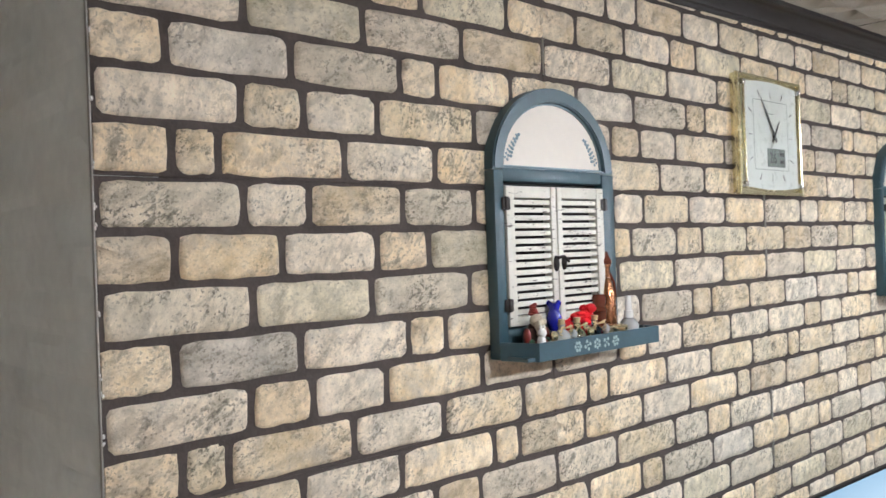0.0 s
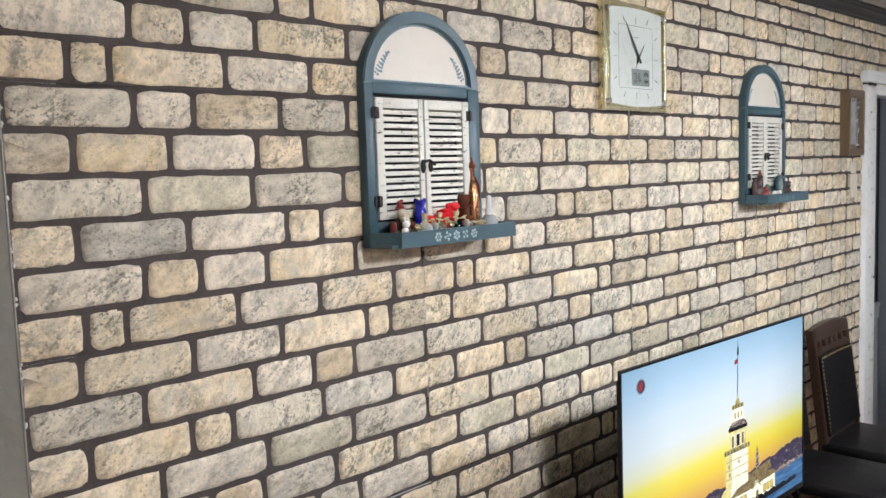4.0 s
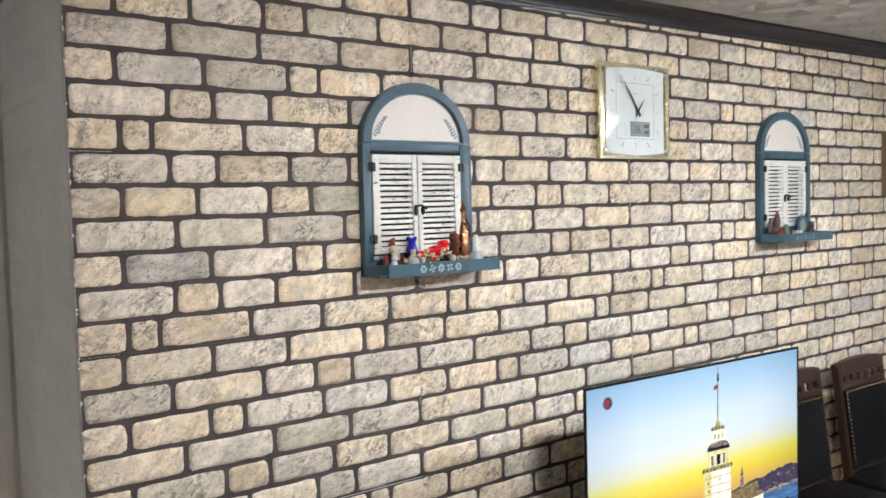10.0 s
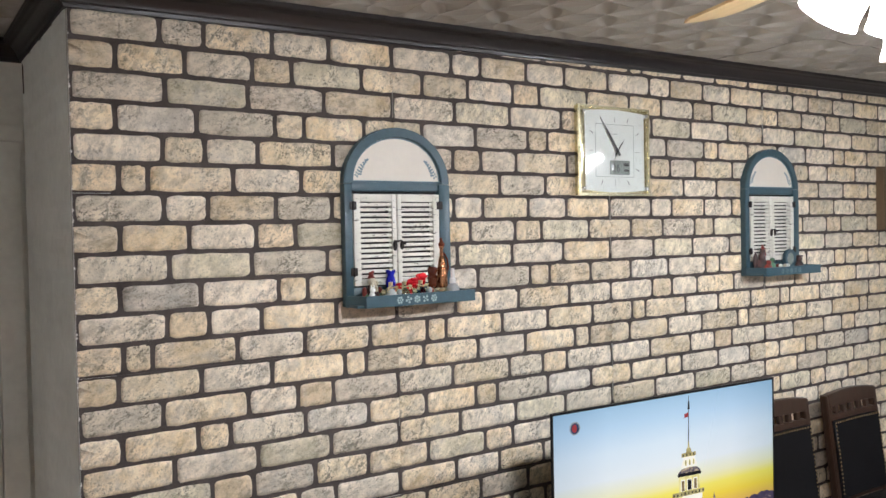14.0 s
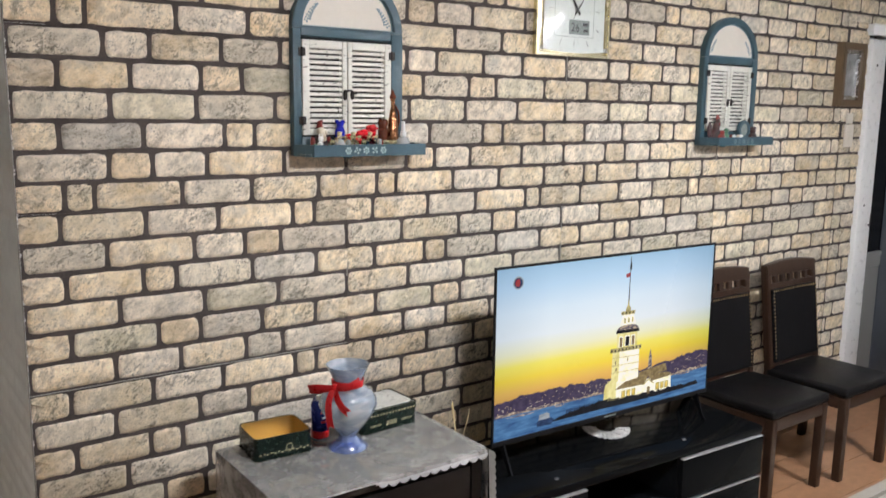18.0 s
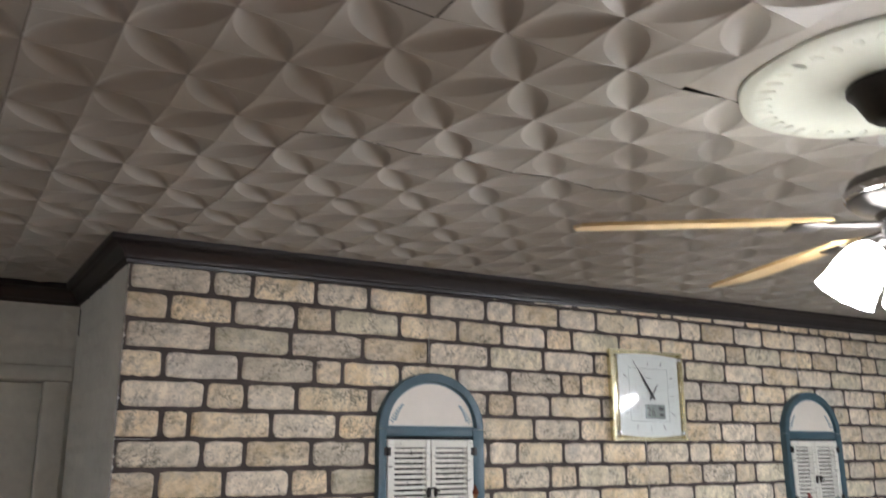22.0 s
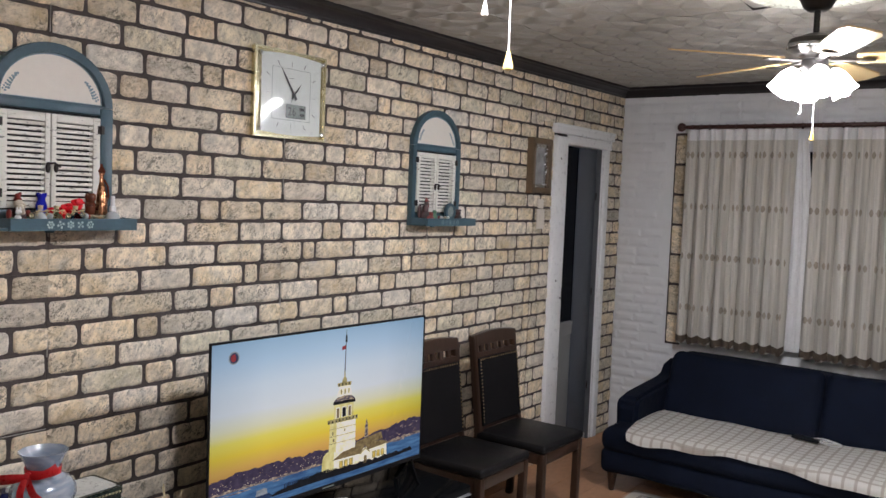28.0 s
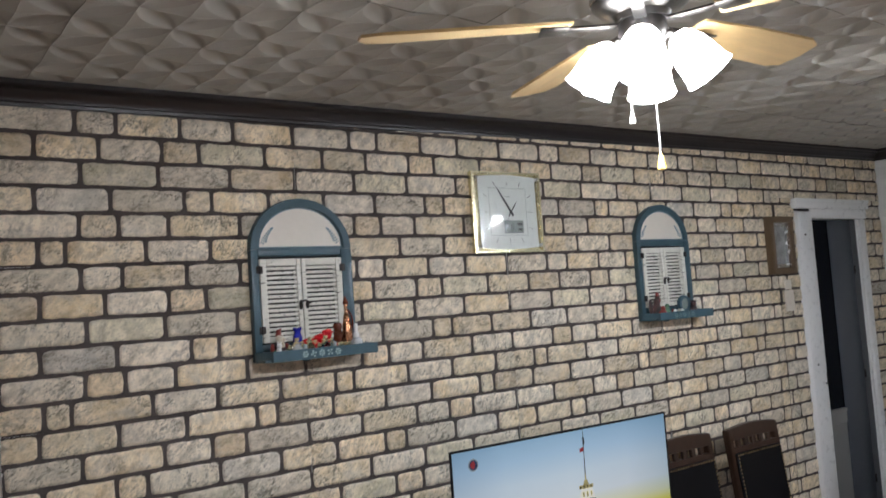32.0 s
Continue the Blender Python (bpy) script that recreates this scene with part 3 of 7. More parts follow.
floor = setting("floor", bm, M_CEILBACK, "orange-brown laminate floor", False)

# crown moulding, dark wood
CROWN = [(0.0, 0.0), (0.008, 0.002), (0.01, 0.012), (0.016, 0.016), (0.02, 0.03), (0.036, 0.044), (0.042, 0.05), (0.055, 0.052), (0.062, 0.058), (0.062, 0.09)]


def crown_run(bm, pts):
    """The moulding along a line of corners, mitred; the room lies to the left of the way."""
    P = [Vector(p) for p in pts]
    rings = []
    for k, p in enumerate(P):
        d0 = (P[k] - P[k - 1]).normalized() if k else (P[1] - P[0]).normalized()
        d1 = (P[k + 1] - P[k]).normalized() if k < len(P) - 1 else d0
        n0, n1 = Vector((-d0.y, d0.x)), Vector((-d1.y, d1.x))
        w = (n0 + n1) / (1 + n0.dot(n1))
        zb = crown_z(max(p.x, 0) if p.y > -0.3 or p.x > 4 else 0)
        rings.append([bm.verts.new((p.x + w.x * o, p.y + w.y * o, zb + h)) for o, h in CROWN])
    for a, b in zip(rings, rings[1:]):
        for k in range(len(CROWN) - 1):
            bm.faces.new((a[k], b[k], b[k + 1], a[k + 1]))


bm = bm_new()
crown_run(bm, [(X_EAST, Y_SOUTH), (X_EAST, 0.0), (X_CORNER, 0.0), (X_CORNER, Y_RECESS), (X_WEST, Y_RECESS)])
bmesh.ops.recalc_face_normals(bm, faces=bm.faces)
setting("crown_moulding", bm, M_CROWN, "dark brown stepped crown moulding")

# ceiling of moulded foam tiles, petals on the diagonals and straight creases between them
TILE = 0.4925
LENS_N, LENS_M, STAR_H, LENS_H = 14, 8, 0.0085, 0.019


def tile_cell():
    """One cell of the embossing, corners at 0 and 1: a hollow petal on the diagonal from (1, 0) to (0, 1), a sloping facet on each side."""
    vs, smooth_f, flat_f = [], [], []
    arcs = []
    for cx, cy in ((0.0, 0.0), (1.0, 1.0)):
        a0 = 0.0 if cx == 0 else 1.5 * math.pi
        arcs.append([(cx + math.cos(a0 + s * 0.5 * math.pi * k / LENS_N), cy + math.sin(a0 + s * 0.5 * math.pi * k / LENS_N)) for k in range(LENS_N + 1) for s in ((1,) if cx == 0 else (-1,))])
    for k in range(LENS_N + 1):
        for j in range(LENS_M + 1):
            w = j / LENS_M
            p, q = arcs[0][k], arcs[1][k]
            vs.append((p[0] * (1 - w) + q[0] * w, p[1] * (1 - w) + q[1] * w, LENS_H * math.sin(math.pi * w) * math.sin(math.pi * k / LENS_N)))
    for k in range(LENS_N):
        for j in range(LENS_M):
            i = k * (LENS_M + 1) + j
            smooth_f.append((i, i + 1, i + LENS_M + 2, i + LENS_M + 1))
    for n, (cx, cy) in enumerate(((0.0, 0.0), (1.0, 1.0))):
        arc = arcs[1 - n]
        base = len(vs)
        vs.append((cx, cy, -STAR_H))
        vs.extend((x, y, 0.0) for x, y in arc)
        for k in range(LENS_N):
            f = (base, base + 1 + k, base + 2 + k)
            flat_f.append(f if n else f[::-1])
    return np.array(vs), smooth_f, flat_f


CELL_V, CELL_S, CELL_F = tile_cell()
cv, cf, smooth_flags = [], [], []
for i in range(-5, 12):
    for j in range(-5, 7):
        x0, y0 = 0.065 + TILE * i, -2.018 + TILE * 1.01 * j
        if x0 > X_EAST or x0 + TILE < X_WEST or y0 > Y_RECESS or y0 + TILE < Y_SOUTH:
            continue
        bold = (i, j) in ((1, 0), (1, -1), (0, 0), (2, -1), (0, -1))
        gap = 0.0022 if bold else 0.0006
        tilt = random.uniform(-0.001, 0.001)
        if (i, j) in ((1, 0), (5, 0)):
            k = len(cv)
            for u, v in ((0, 0), (0, 1), (1, 1), (1, 0)):
                x, y = x0 + gap + u * (TILE - 2 * gap), y0 + gap + v * (TILE * 1.01 - 2 * gap)
                cv.append((x, y, ceiling_z(x) + tilt))
            cf.append((k, k + 1, k + 2, k + 3))
            smooth_flags.append(False)
            continue
        for p in range(4):
            for q in range(4):
                V = CELL_V.copy()
                odd = (p + q) % 2
                if odd:
                    V[:, 0] = 1 - V[:, 0]
                X = x0 + gap + (p + V[:, 0]) / 4 * (TILE - 2 * gap)
                Y = y0 + gap + (q + V[:, 1]) / 4 * (TILE * 1.01 - 2 * gap)
                wall_gap = np.where(X > X_CORNER - 0.08, -0.062 - Y, np.minimum(Y_RECESS - 0.062 - Y, X_CORNER - 0.062 - X + 9.0 * (Y < 0)))
                fade = np.clip(np.minimum(wall_gap, X_EAST - 0.062 - X) / 0.05, 0, 1)
                Z = ceiling_z(X) + V[:, 2] * fade + tilt
                k = len(cv)
                cv.extend(zip(X.tolist(), Y.tolist(), Z.tolist()))
                for fs, flag in ((CELL_S, True), (CELL_F, False)):
                    for f in fs:
                        g = tuple(k + e for e in f)
                        cf.append(g if odd else g[::-1])
                        smooth_flags.append(flag)
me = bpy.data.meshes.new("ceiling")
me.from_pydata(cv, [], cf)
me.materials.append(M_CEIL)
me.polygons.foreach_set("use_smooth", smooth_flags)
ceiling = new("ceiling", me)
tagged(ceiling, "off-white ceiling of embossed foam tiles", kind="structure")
rnd = random.Random(31)
for xa, xb, y, wide, low in ((0.46, 1.13, -2.016, 0.003, 0.0062), (0.562, 0.757, -1.919, 0.0045, 0.0022)):
    wob = [rnd.uniform(0.25, 1.0) for _ in range(26)]
    bm = bm_new()
    grid_sheet(bm, lambda u, v: (xa + (xb - xa) * u, y - 0.008 * u * (y > -2) + (v - 0.5) * 2 * wide * wob[round(u * 25)], ceiling_z(xa + (xb - xa) * u) - low), 25, 1)
    part("open_seam", bm, M_CEILBACK, ceiling, "dark open seam")
bm = bm_new()
for xa, xb in ((X_WEST - 0.12, 2.0), (2.0, X_EAST + 0.12)):
    grid_sheet(bm, lambda u, v: (xa + (xb - xa) * u, Y_SOUTH - 0.12 + (Y_RECESS + 0.24 - Y_SOUTH) * v, ceiling_z(xa + (xb - xa) * u) + 0.02), 1, 1)
setting("ceiling_backing", bm, M_CEILBACK, "dark board above the ceiling tiles", False)


# door in the brick wall: white frame, dark glass, blue-grey leaf
HEAD_Z = 2.027
door_1 = setting("door_1", box(DOOR_L, DOOR_L + 0.15, -0.035, 0.139, 0, HEAD_Z + 0.04, 0.006), M_PVC, "white plastic balcony door frame, door ajar")
part("jamb", box(DOOR_R - 0.073, DOOR_R - 0.014, -0.016, 0.14, 0, HEAD_Z, 0.005), M_PVC, door_1)
# dark strip drawn for the shadow gap between jamb and bricks
part("seal", box(DOOR_R - 0.013, DOOR_R - 0.002, -0.004, 0.13, 0, HEAD_Z), M_IRON, door_1, "dark strip for the shadow gap beside the frame")
part("jamb_gap", box(DOOR_R - 0.0795, DOOR_R - 0.0735, 0.002, 0.13, 0, HEAD_Z - 0.001), M_DARKGLASS, door_1)
part("jamb_rib", box(DOOR_R - 0.108, DOOR_R - 0.08, -0.004, 0.14, 0, HEAD_Z, 0.004), M_PVC, door_1)
part("jamb_groove", box(DOOR_R - 0.1115, DOOR_R - 0.1085, 0.004, 0.13, 0, HEAD_Z - 0.001), M_DARKGLASS, door_1)
part("jamb_rib", box(DOOR_R - 0.124, DOOR_R - 0.112, 0.0, 0.14, 0, HEAD_Z, 0.003), M_GREYPANEL, door_1)
part("head", box(DOOR_L + 0.1505, DOOR_R - 0.014, -0.03, 0.14, HEAD_Z + 0.001, HEAD_Z + 0.06, 0.005), M_PVC, door_1)
part("cornice", box(DOOR_L - 0.025, DOOR_R - 0.004, -0.044, 0.0, HEAD_Z + 0.061, DOOR_TOP + 0.016, 0.005), M_PVC, door_1)
part("cornice_lip", box(DOOR_L - 0.028, DOOR_R - 0.002, -0.049, -0.0445, DOOR_TOP, DOOR_TOP + 0.017, 0.002), M_PVC, door_1)
part("threshold", box(DOOR_L + 0.151, DOOR_R - 0.125, 0.02, 0.14, 0, 0.04, 0.004), M_PVC, door_1)
leaf = part("leaf", box(DOOR_L + 0.445, DOOR_R - 0.125, 0.03, 0.06, 0.041, HEAD_Z - 0.002, 0.004), M_GREYLEAF, door_1, "blue-grey door leaf standing ajar")
for z in (0.36, 1.02, 1.68):
    part("leaf_hinge", tube([(DOOR_R - 0.131, 0.022, z), (DOOR_R - 0.131, 0.022, z + 0.05)], 0.006, 8), M_IRON, leaf)
fixed = part("fixed_leaf", box(DOOR_L + 0.151, DOOR_L + 0.168, 0.03, 0.06, 0.041, HEAD_Z - 0.002, 0.003), M_GREYLEAF, door_1)
part("pane", box(DOOR_L + 0.168, DOOR_L + 0.4445, 0.04, 0.048, 0.862, HEAD_Z - 0.002), M_DARKGLASS, fixed, "dark glass pane")
part("rail", box(DOOR_L + 0.168, DOOR_L + 0.4445, 0.03, 0.055, 0.771, 0.86, 0.004), M_GREYRAIL, fixed)
part("rail_bead", box(DOOR_L + 0.17, DOOR_L + 0.442, 0.024, 0.0295, 0.838, 0.858, 0.002), M_GREYRAIL, fixed)
part("lower_panel", box(DOOR_L + 0.168, DOOR_L + 0.4445, 0.038, 0.05, 0.041, 0.769), M_GREYRAIL, fixed)
part("lock_plate", box(DOOR_L + 0.139, DOOR_L + 0.147, -0.039, -0.034, 1.03, 1.11, 0.002), M_IRON, door_1)
for x, z in ((0.06, 1.16), (0.06, 1.93), (0.128, 1.045)):
    part("screw", lathe([(0, -0.002), (0.006, -0.002), (0.006, 0.002), (0, 0.002)], 10, pose(DOOR_L + x, -0.036, z, 90)), M_IRON, door_1)
part("clip", box(DOOR_L + 0.0, DOOR_L + 0.1, -0.05, -0.0352, HEAD_Z + 0.042, HEAD_Z + 0.055, 0.002), M_IRON, door_1)

# panelled door in the recess
door_2 = setting("door_2", box(RD_L - 0.06, RD_L + 0.02, Y_RECESS - 0.02, Y_RECESS + 0.1, 0, RD_TOP, 0.006), M_DOORWHITE, "old white panelled door with glass and a brass lever")
part("jamb", box(RD_R - 0.02, RD_R + 0.06, Y_RECESS - 0.02, Y_RECESS + 0.1, 0, RD_TOP, 0.006), M_DOORWHITE, door_2)
part("head", box(RD_L - 0.08, RD_R + 0.07, Y_RECESS - 0.028, Y_RECESS + 0.1, RD_TOP + 0.001, RD_TOP + 0.055, 0.008), M_DOORWHITE, door_2)
leaf2 = part("leaf", box(RD_R - 0.16, RD_R - 0.022, Y_RECESS + 0.005, Y_RECESS + 0.045, 0.01, RD_TOP - 0.005, 0.004), M_DOORWHITE, door_2)
part("stile", box(RD_L + 0.022, RD_L + 0.16, Y_RECESS + 0.005, Y_RECESS + 0.045, 0.01, RD_TOP - 0.005, 0.004), M_DOORWHITE, leaf2)
for z0, z1 in ((0.01, 0.2), (0.78, 1.0), (1.78, RD_TOP - 0.005)):
    part("rail", box(RD_L + 0.16, RD_R - 0.16, Y_RECESS + 0.006, Y_RECESS + 0.044, z0, z1, 0.003), M_DOORWHITE, leaf2)
part("lower_panel", box(RD_L + 0.16, RD_R - 0.16, Y_RECESS + 0.018, Y_RECESS + 0.034, 0.2, 0.78), M_DOORWHITE, leaf2)
part("pane", box(RD_L + 0.16, RD_R - 0.16, Y_RECESS + 0.02, Y_RECESS + 0.03, 1.0, 1.78), M_DARKGLASS, leaf2, "dark glass pane")
for z0, z1 in ((0.2, 0.78), (1.0, 1.78)):
    part("panel_bead", ring_prism([(RD_L + 0.15, z0 - 0.01), (RD_R - 0.15, z0 - 0.01), (RD_R - 0.15, z1 + 0.01), (RD_L + 0.15, z1 + 0.01)], [(RD_L + 0.175, z0 + 0.015), (RD_R - 0.175, z0 + 0.015), (RD_R - 0.175, z1 - 0.015), (RD_L + 0.175, z1 - 0.015)], Y_RECESS + 0.02, Y_RECESS - 0.002, 0.003), M_DOORWHITE, leaf2)
part("lever", tube([(RD_R - 0.075, Y_RECESS, 1.0), (RD_R - 0.075, Y_RECESS - 0.045, 1.0), (RD_R - 0.09, Y_RECESS - 0.05, 0.998), (RD_R - 0.2, Y_RECESS - 0.05, 0.99)], 0.008), M_IRON, leaf2, "dark brass lever handle")
part("rosette", lathe([(0, 0), (0.022, 0), (0.02, 0.006), (0, 0.008)], 16, pose(RD_R - 0.075, Y_RECESS + 0.006, 1.0, 90)), M_IRON, leaf2)
part("keyhole", box(RD_R - 0.081, RD_R - 0.069, Y_RECESS + 0.002, Y_RECESS + 0.006, 0.9, 0.925, 0.002), M_IRON, leaf2)
part("edge_bead", box(X_CORNER - 0.0018, X_CORNER + 0.001, -0.0045, 0.0035, 0, 2.35, 0.0006), M_CEIL, wall_return)
part("wire", tube([(X_CORNER - 0.0055, 0.77, 2.34), (X_CORNER - 0.0055, 0.765, 2.27), (X_CORNER - 0.0055, 0.762, 2.24)], 0.002, 5), M_IRON, wall_return)

# window behind the curtain
window_1 = setting("window_1", box(X_EAST + 0.02, X_EAST + 0.08, W_Y0, W_Y0 + 0.06, W_Z0, W_Z1, 0.004), M_PVC, "white window behind the curtains, dark night outside")
part("window_frame", box(X_EAST + 0.02, X_EAST + 0.08, W_Y1 - 0.06, W_Y1, W_Z0, W_Z1, 0.004), M_PVC, window_1)
part("window_frame", box(X_EAST + 0.02, X_EAST + 0.08, W_Y0 + 0.06, W_Y1 - 0.06, W_Z1 - 0.06, W_Z1, 0.004), M_PVC, window_1)
part("window_frame", box(X_EAST + 0.02, X_EAST + 0.08, W_Y0 + 0.06, W_Y1 - 0.06, W_Z0, W_Z0 + 0.06, 0.004), M_PVC, window_1)
part("mullion", box(X_EAST + 0.025, X_EAST + 0.075, -1.2, -1.14, W_Z0 + 0.06, W_Z1 - 0.06, 0.004), M_PVC, window_1)
for a, b in ((W_Y0 + 0.06, -1.2), (-1.14, W_Y1 - 0.06)):
    part("pane", box(X_EAST + 0.045, X_EAST + 0.055, a, b, W_Z0 + 0.06, W_Z1 - 0.06), M_DARKGLASS, window_1)

# ---- things on the brick wall ----
def arch(w, z_spring, z_top, n=20, z_bot=None):
    """An arched outline: straight sides and a half round (flattened) head."""
    pts = [] if z_bot is None else [(-w, z_bot)]
    pts += [(w * -math.cos(math.pi * k / n), z_spring + (z_top - z_spring) * math.sin(math.pi * k / n)) for k in range(n + 1)]
    if z_bot is not None:
        pts.append((w, z_bot))
    return pts


def wall_shutter(m, label):
    """Decorative arched shutter window; origin: middle of the foot, at the wall; y points out of the wall as minus."""
    t = thing("wall_shutter", m, label, "wall decoration", "shutter windows on the brick wall")
    W, SPR, TOP = 0.2, 0.36, 0.564
    D = -0.034
    part("back_board", prism(arch(W - 0.006, SPR, TOP - 0.006, 20, 0.004), -0.004, -0.012), M_BLACKGAP, t)
    part("stile", box(-W, -W + 0.028, D, -0.004, -0.01, SPR + 0.02, 0.003), M_TEAL, t)
    part("stile", box(W - 0.044, W, D, -0.004, -0.01, SPR + 0.02, 0.003), M_TEAL, t)
    part("sill_rail", box(-W + 0.028, W - 0.044, D + 0.002, -0.004, 0.0, 0.05, 0.002), M_TEAL, t)
    part("arch_frame", ring_prism(arch(W, SPR + 0.021, TOP), arch(W - 0.033, SPR + 0.028, TOP - 0.031), -0.004, D), M_TEAL, t)
    part("cross_rail", box(-W + 0.028, W - 0.044, D + 0.0015, -0.004, 0.356, 0.385, 0.004), M_TEAL, t)
    pan = part("arched_panel", prism(arch(W - 0.034, SPR + 0.028, TOP - 0.032), -0.012, -0.022, 0.002), M_CREAMPANEL, t, "cream panel with painted corner sprigs")
    part("bead", ring_prism(arch(W - 0.034, SPR + 0.027, TOP - 0.032), arch(W - 0.038, SPR + 0.031, TOP - 0.036), -0.0215, -0.025, 0), M_STENCILDK, pan)
    for s in (-1, 1):
        bm = bm_new()
        for k in range(7):
            for o, r in ((0.0, 0.0034), (0.011 - 0.001 * k, 0.0038), (-0.007 + 0.0007 * k, 0.003)):
                x, z = s * (0.146 - o - 0.003 * k - 0.0004 * k * k), SPR + 0.043 + 0.0085 * k + abs(o) * 0.7
                add_ball(bm, (x, -0.0225, z), r, (1.2, 0.3, 1), 6)
        part("sprig", bm, M_STENCILDK, pan)
    for s in (-1, 1):
        x0, x1 = (-0.17, -0.014) if s < 0 else (-0.01, 0.153)
        wl, wr = (0.024, 0.016) if s < 0 else (0.016, 0.024)
        d = part("shutter_door", box(x0, x0 + wl, D - 0.004, -0.013, 0.055, 0.347, 0.002), M_LOUVRE, t, "white louvred shutter, paint rubbed through")
        part("stile", box(x1 - wr, x1, D - 0.004, -0.013, 0.055, 0.347, 0.002), M_LOUVRE, d)
        part("rail", box(x0 + wl, x1 - wr, D - 0.003, -0.013, 0.322, 0.347, 0.002), M_LOUVRE, d)
        part("rail", box(x0 + wl, x1 - wr, D - 0.003, -0.013, 0.055, 0.075, 0.002), M_LOUVRE, d)
        for k in range(15):
            z = 0.0835 + 0.0164 * k
            part("slat", box(x0 + wl, x1 - wr, -0.004, 0.004, -0.0053, 0.0053, 0.001, 1, pose(0, -0.03, z, 0)), M_LOUVRE, d, "", False)
        hx = x0 - 0.002 if s < 0 else x1 + 0.002
        for z in (0.31, 0.1):
            bm = bm_new()
            add_tube(bm, [(hx, D - 0.006, z - 0.014), (hx, D - 0.006, z + 0.014)], 0.004, 8)
            add_box(bm, hx - 0.012, hx - 0.001, D - 0.006, D - 0.002, z - 0.013, z + 0.013, 0.003)
            add_box(bm, hx + 0.001, hx + 0.012, D - 0.006, D - 0.002, z - 0.013, z + 0.013, 0.003)
            part("hinge", bm, M_IRON, t)
    bm = bm_new()
    add_ball(bm, (-0.022, D - 0.006, 0.181), 0.012, (0.7, 0.5, 1.5), 10)
    add_ball(bm, (0.004, D - 0.006, 0.181), 0.011, (0.7, 0.5, 1.4), 10)
    add_tube(bm, [(-0.022, D - 0.011, 0.193), (-0.004, D - 0.012, 0.196), (0.016, D - 0.01, 0.184)], [0.004, 0.0035, 0.003], 7)
    part("latch", bm, M_IRON, t)
    sh = part("shelf", prism([(-0.2, -0.001), (0.229, -0.001), (0.229, -0.009), (-0.2, -0.009)], -0.004, -0.109), M_TEAL, t)
    bm = bm_new()
    # front board, with a splayed left end
    for pts in ([(-0.175, -0.118), (0.238, -0.118), (0.238, -0.11), (-0.172, -0.11)], [(-0.205, -0.04), (-0.175, -0.118), (-0.172, -0.11), (-0.198, -0.038)], [(0.23, -0.11), (0.238, -0.11), (0.238, -0.03), (0.23, -0.03)]):
        lo = [bm.verts.new((x, y, -0.01)) for x, y in pts]
        hi = [bm.verts.new((x, y, 0.027)) for x, y in pts]
        bm.faces.new(lo), bm.faces.new(hi)
        for k in range(4):
            bm.faces.new((lo[k], lo[(k + 1) % 4], hi[(k + 1) % 4], hi[k]))
    bmesh.ops.recalc_face_normals(bm, faces=bm.faces)
    fb = part("front_board", bm, M_TEAL, t)
    for k in range(5):
        bm = bm_new()
        cx = -0.055 + 0.032 * k
        n = 6 if k % 2 == 0 else 4
        for q in range(n):
            a = 2 * math.pi * q / n + 0.3 * k
            add_ball(bm, (cx + 0.0085 * math.cos(a), -0.1182, 0.0085 + 0.0085 * math.sin(a)), 0.004, (1, 0.25, 1), 6)
        add_ball(bm, (cx, -0.1182, 0.0085), 0.0026, (1, 0.25, 1), 6)
        part("stencil_flower", bm, M_STENCIL, fb)
    bm = box(-0.014, 0.014, -0.02, -0.004, -0.022, -0.0105, 0.003)
    part("bracket", bm, M_TEAL, t)
    return t


S1 = pose(0.957, 0.0, 1.522)
S2 = pose(2.957, 0.0, 1.527)
s1 = wall_shutter(S1, "teal arched shutter window with white louvres and a narrow shelf")
s2 = copy_thing(s1, S2)
# the second shelf's stencil flowers are fainter
for ob in s2.children_recursive:
    if ob.name.startswith("stencil_flower"):
        ob.material_slots[0].link = "OBJECT"
        ob.material_slots[0].material = M_STENCILFAINT
SHELF_Z = -0.0005


def figurine(name, balls, material, m, label, category="figurine", group="ornaments on the shutter shelf"):
    bm = bm_new()
    for x, y, z, r, s in balls:
        add_ball(bm, (x, y, z), r, s, 12)
    bm.verts.ensure_lookup_table()
    return solo(name, bm, material, m, label, category, group)


def on_shelf(base, x, y=-0.055):
    return base @ pose(x, y, SHELF_Z)


def painted_figurine(name, groups, m, label):
    """One mesh, painted in several colours: groups of (material, balls)."""
    bm = bm_new()
    for k, (mt, balls) in enumerate(groups):
        n = len(bm.faces)
        for x, y, z, r, q in balls:
            add_ball(bm, (x, y, z), r, q, 10)
        bm.faces.ensure_lookup_table()
        for f in bm.faces[n:]:
            f.material_index = k
    ob = solo(name, bm, groups[0][0], m, label, "figurine", "ornaments on the shutter shelf")
    for mt, _ in groups[1:]:
        ob.data.materials.append(mt)
    return ob


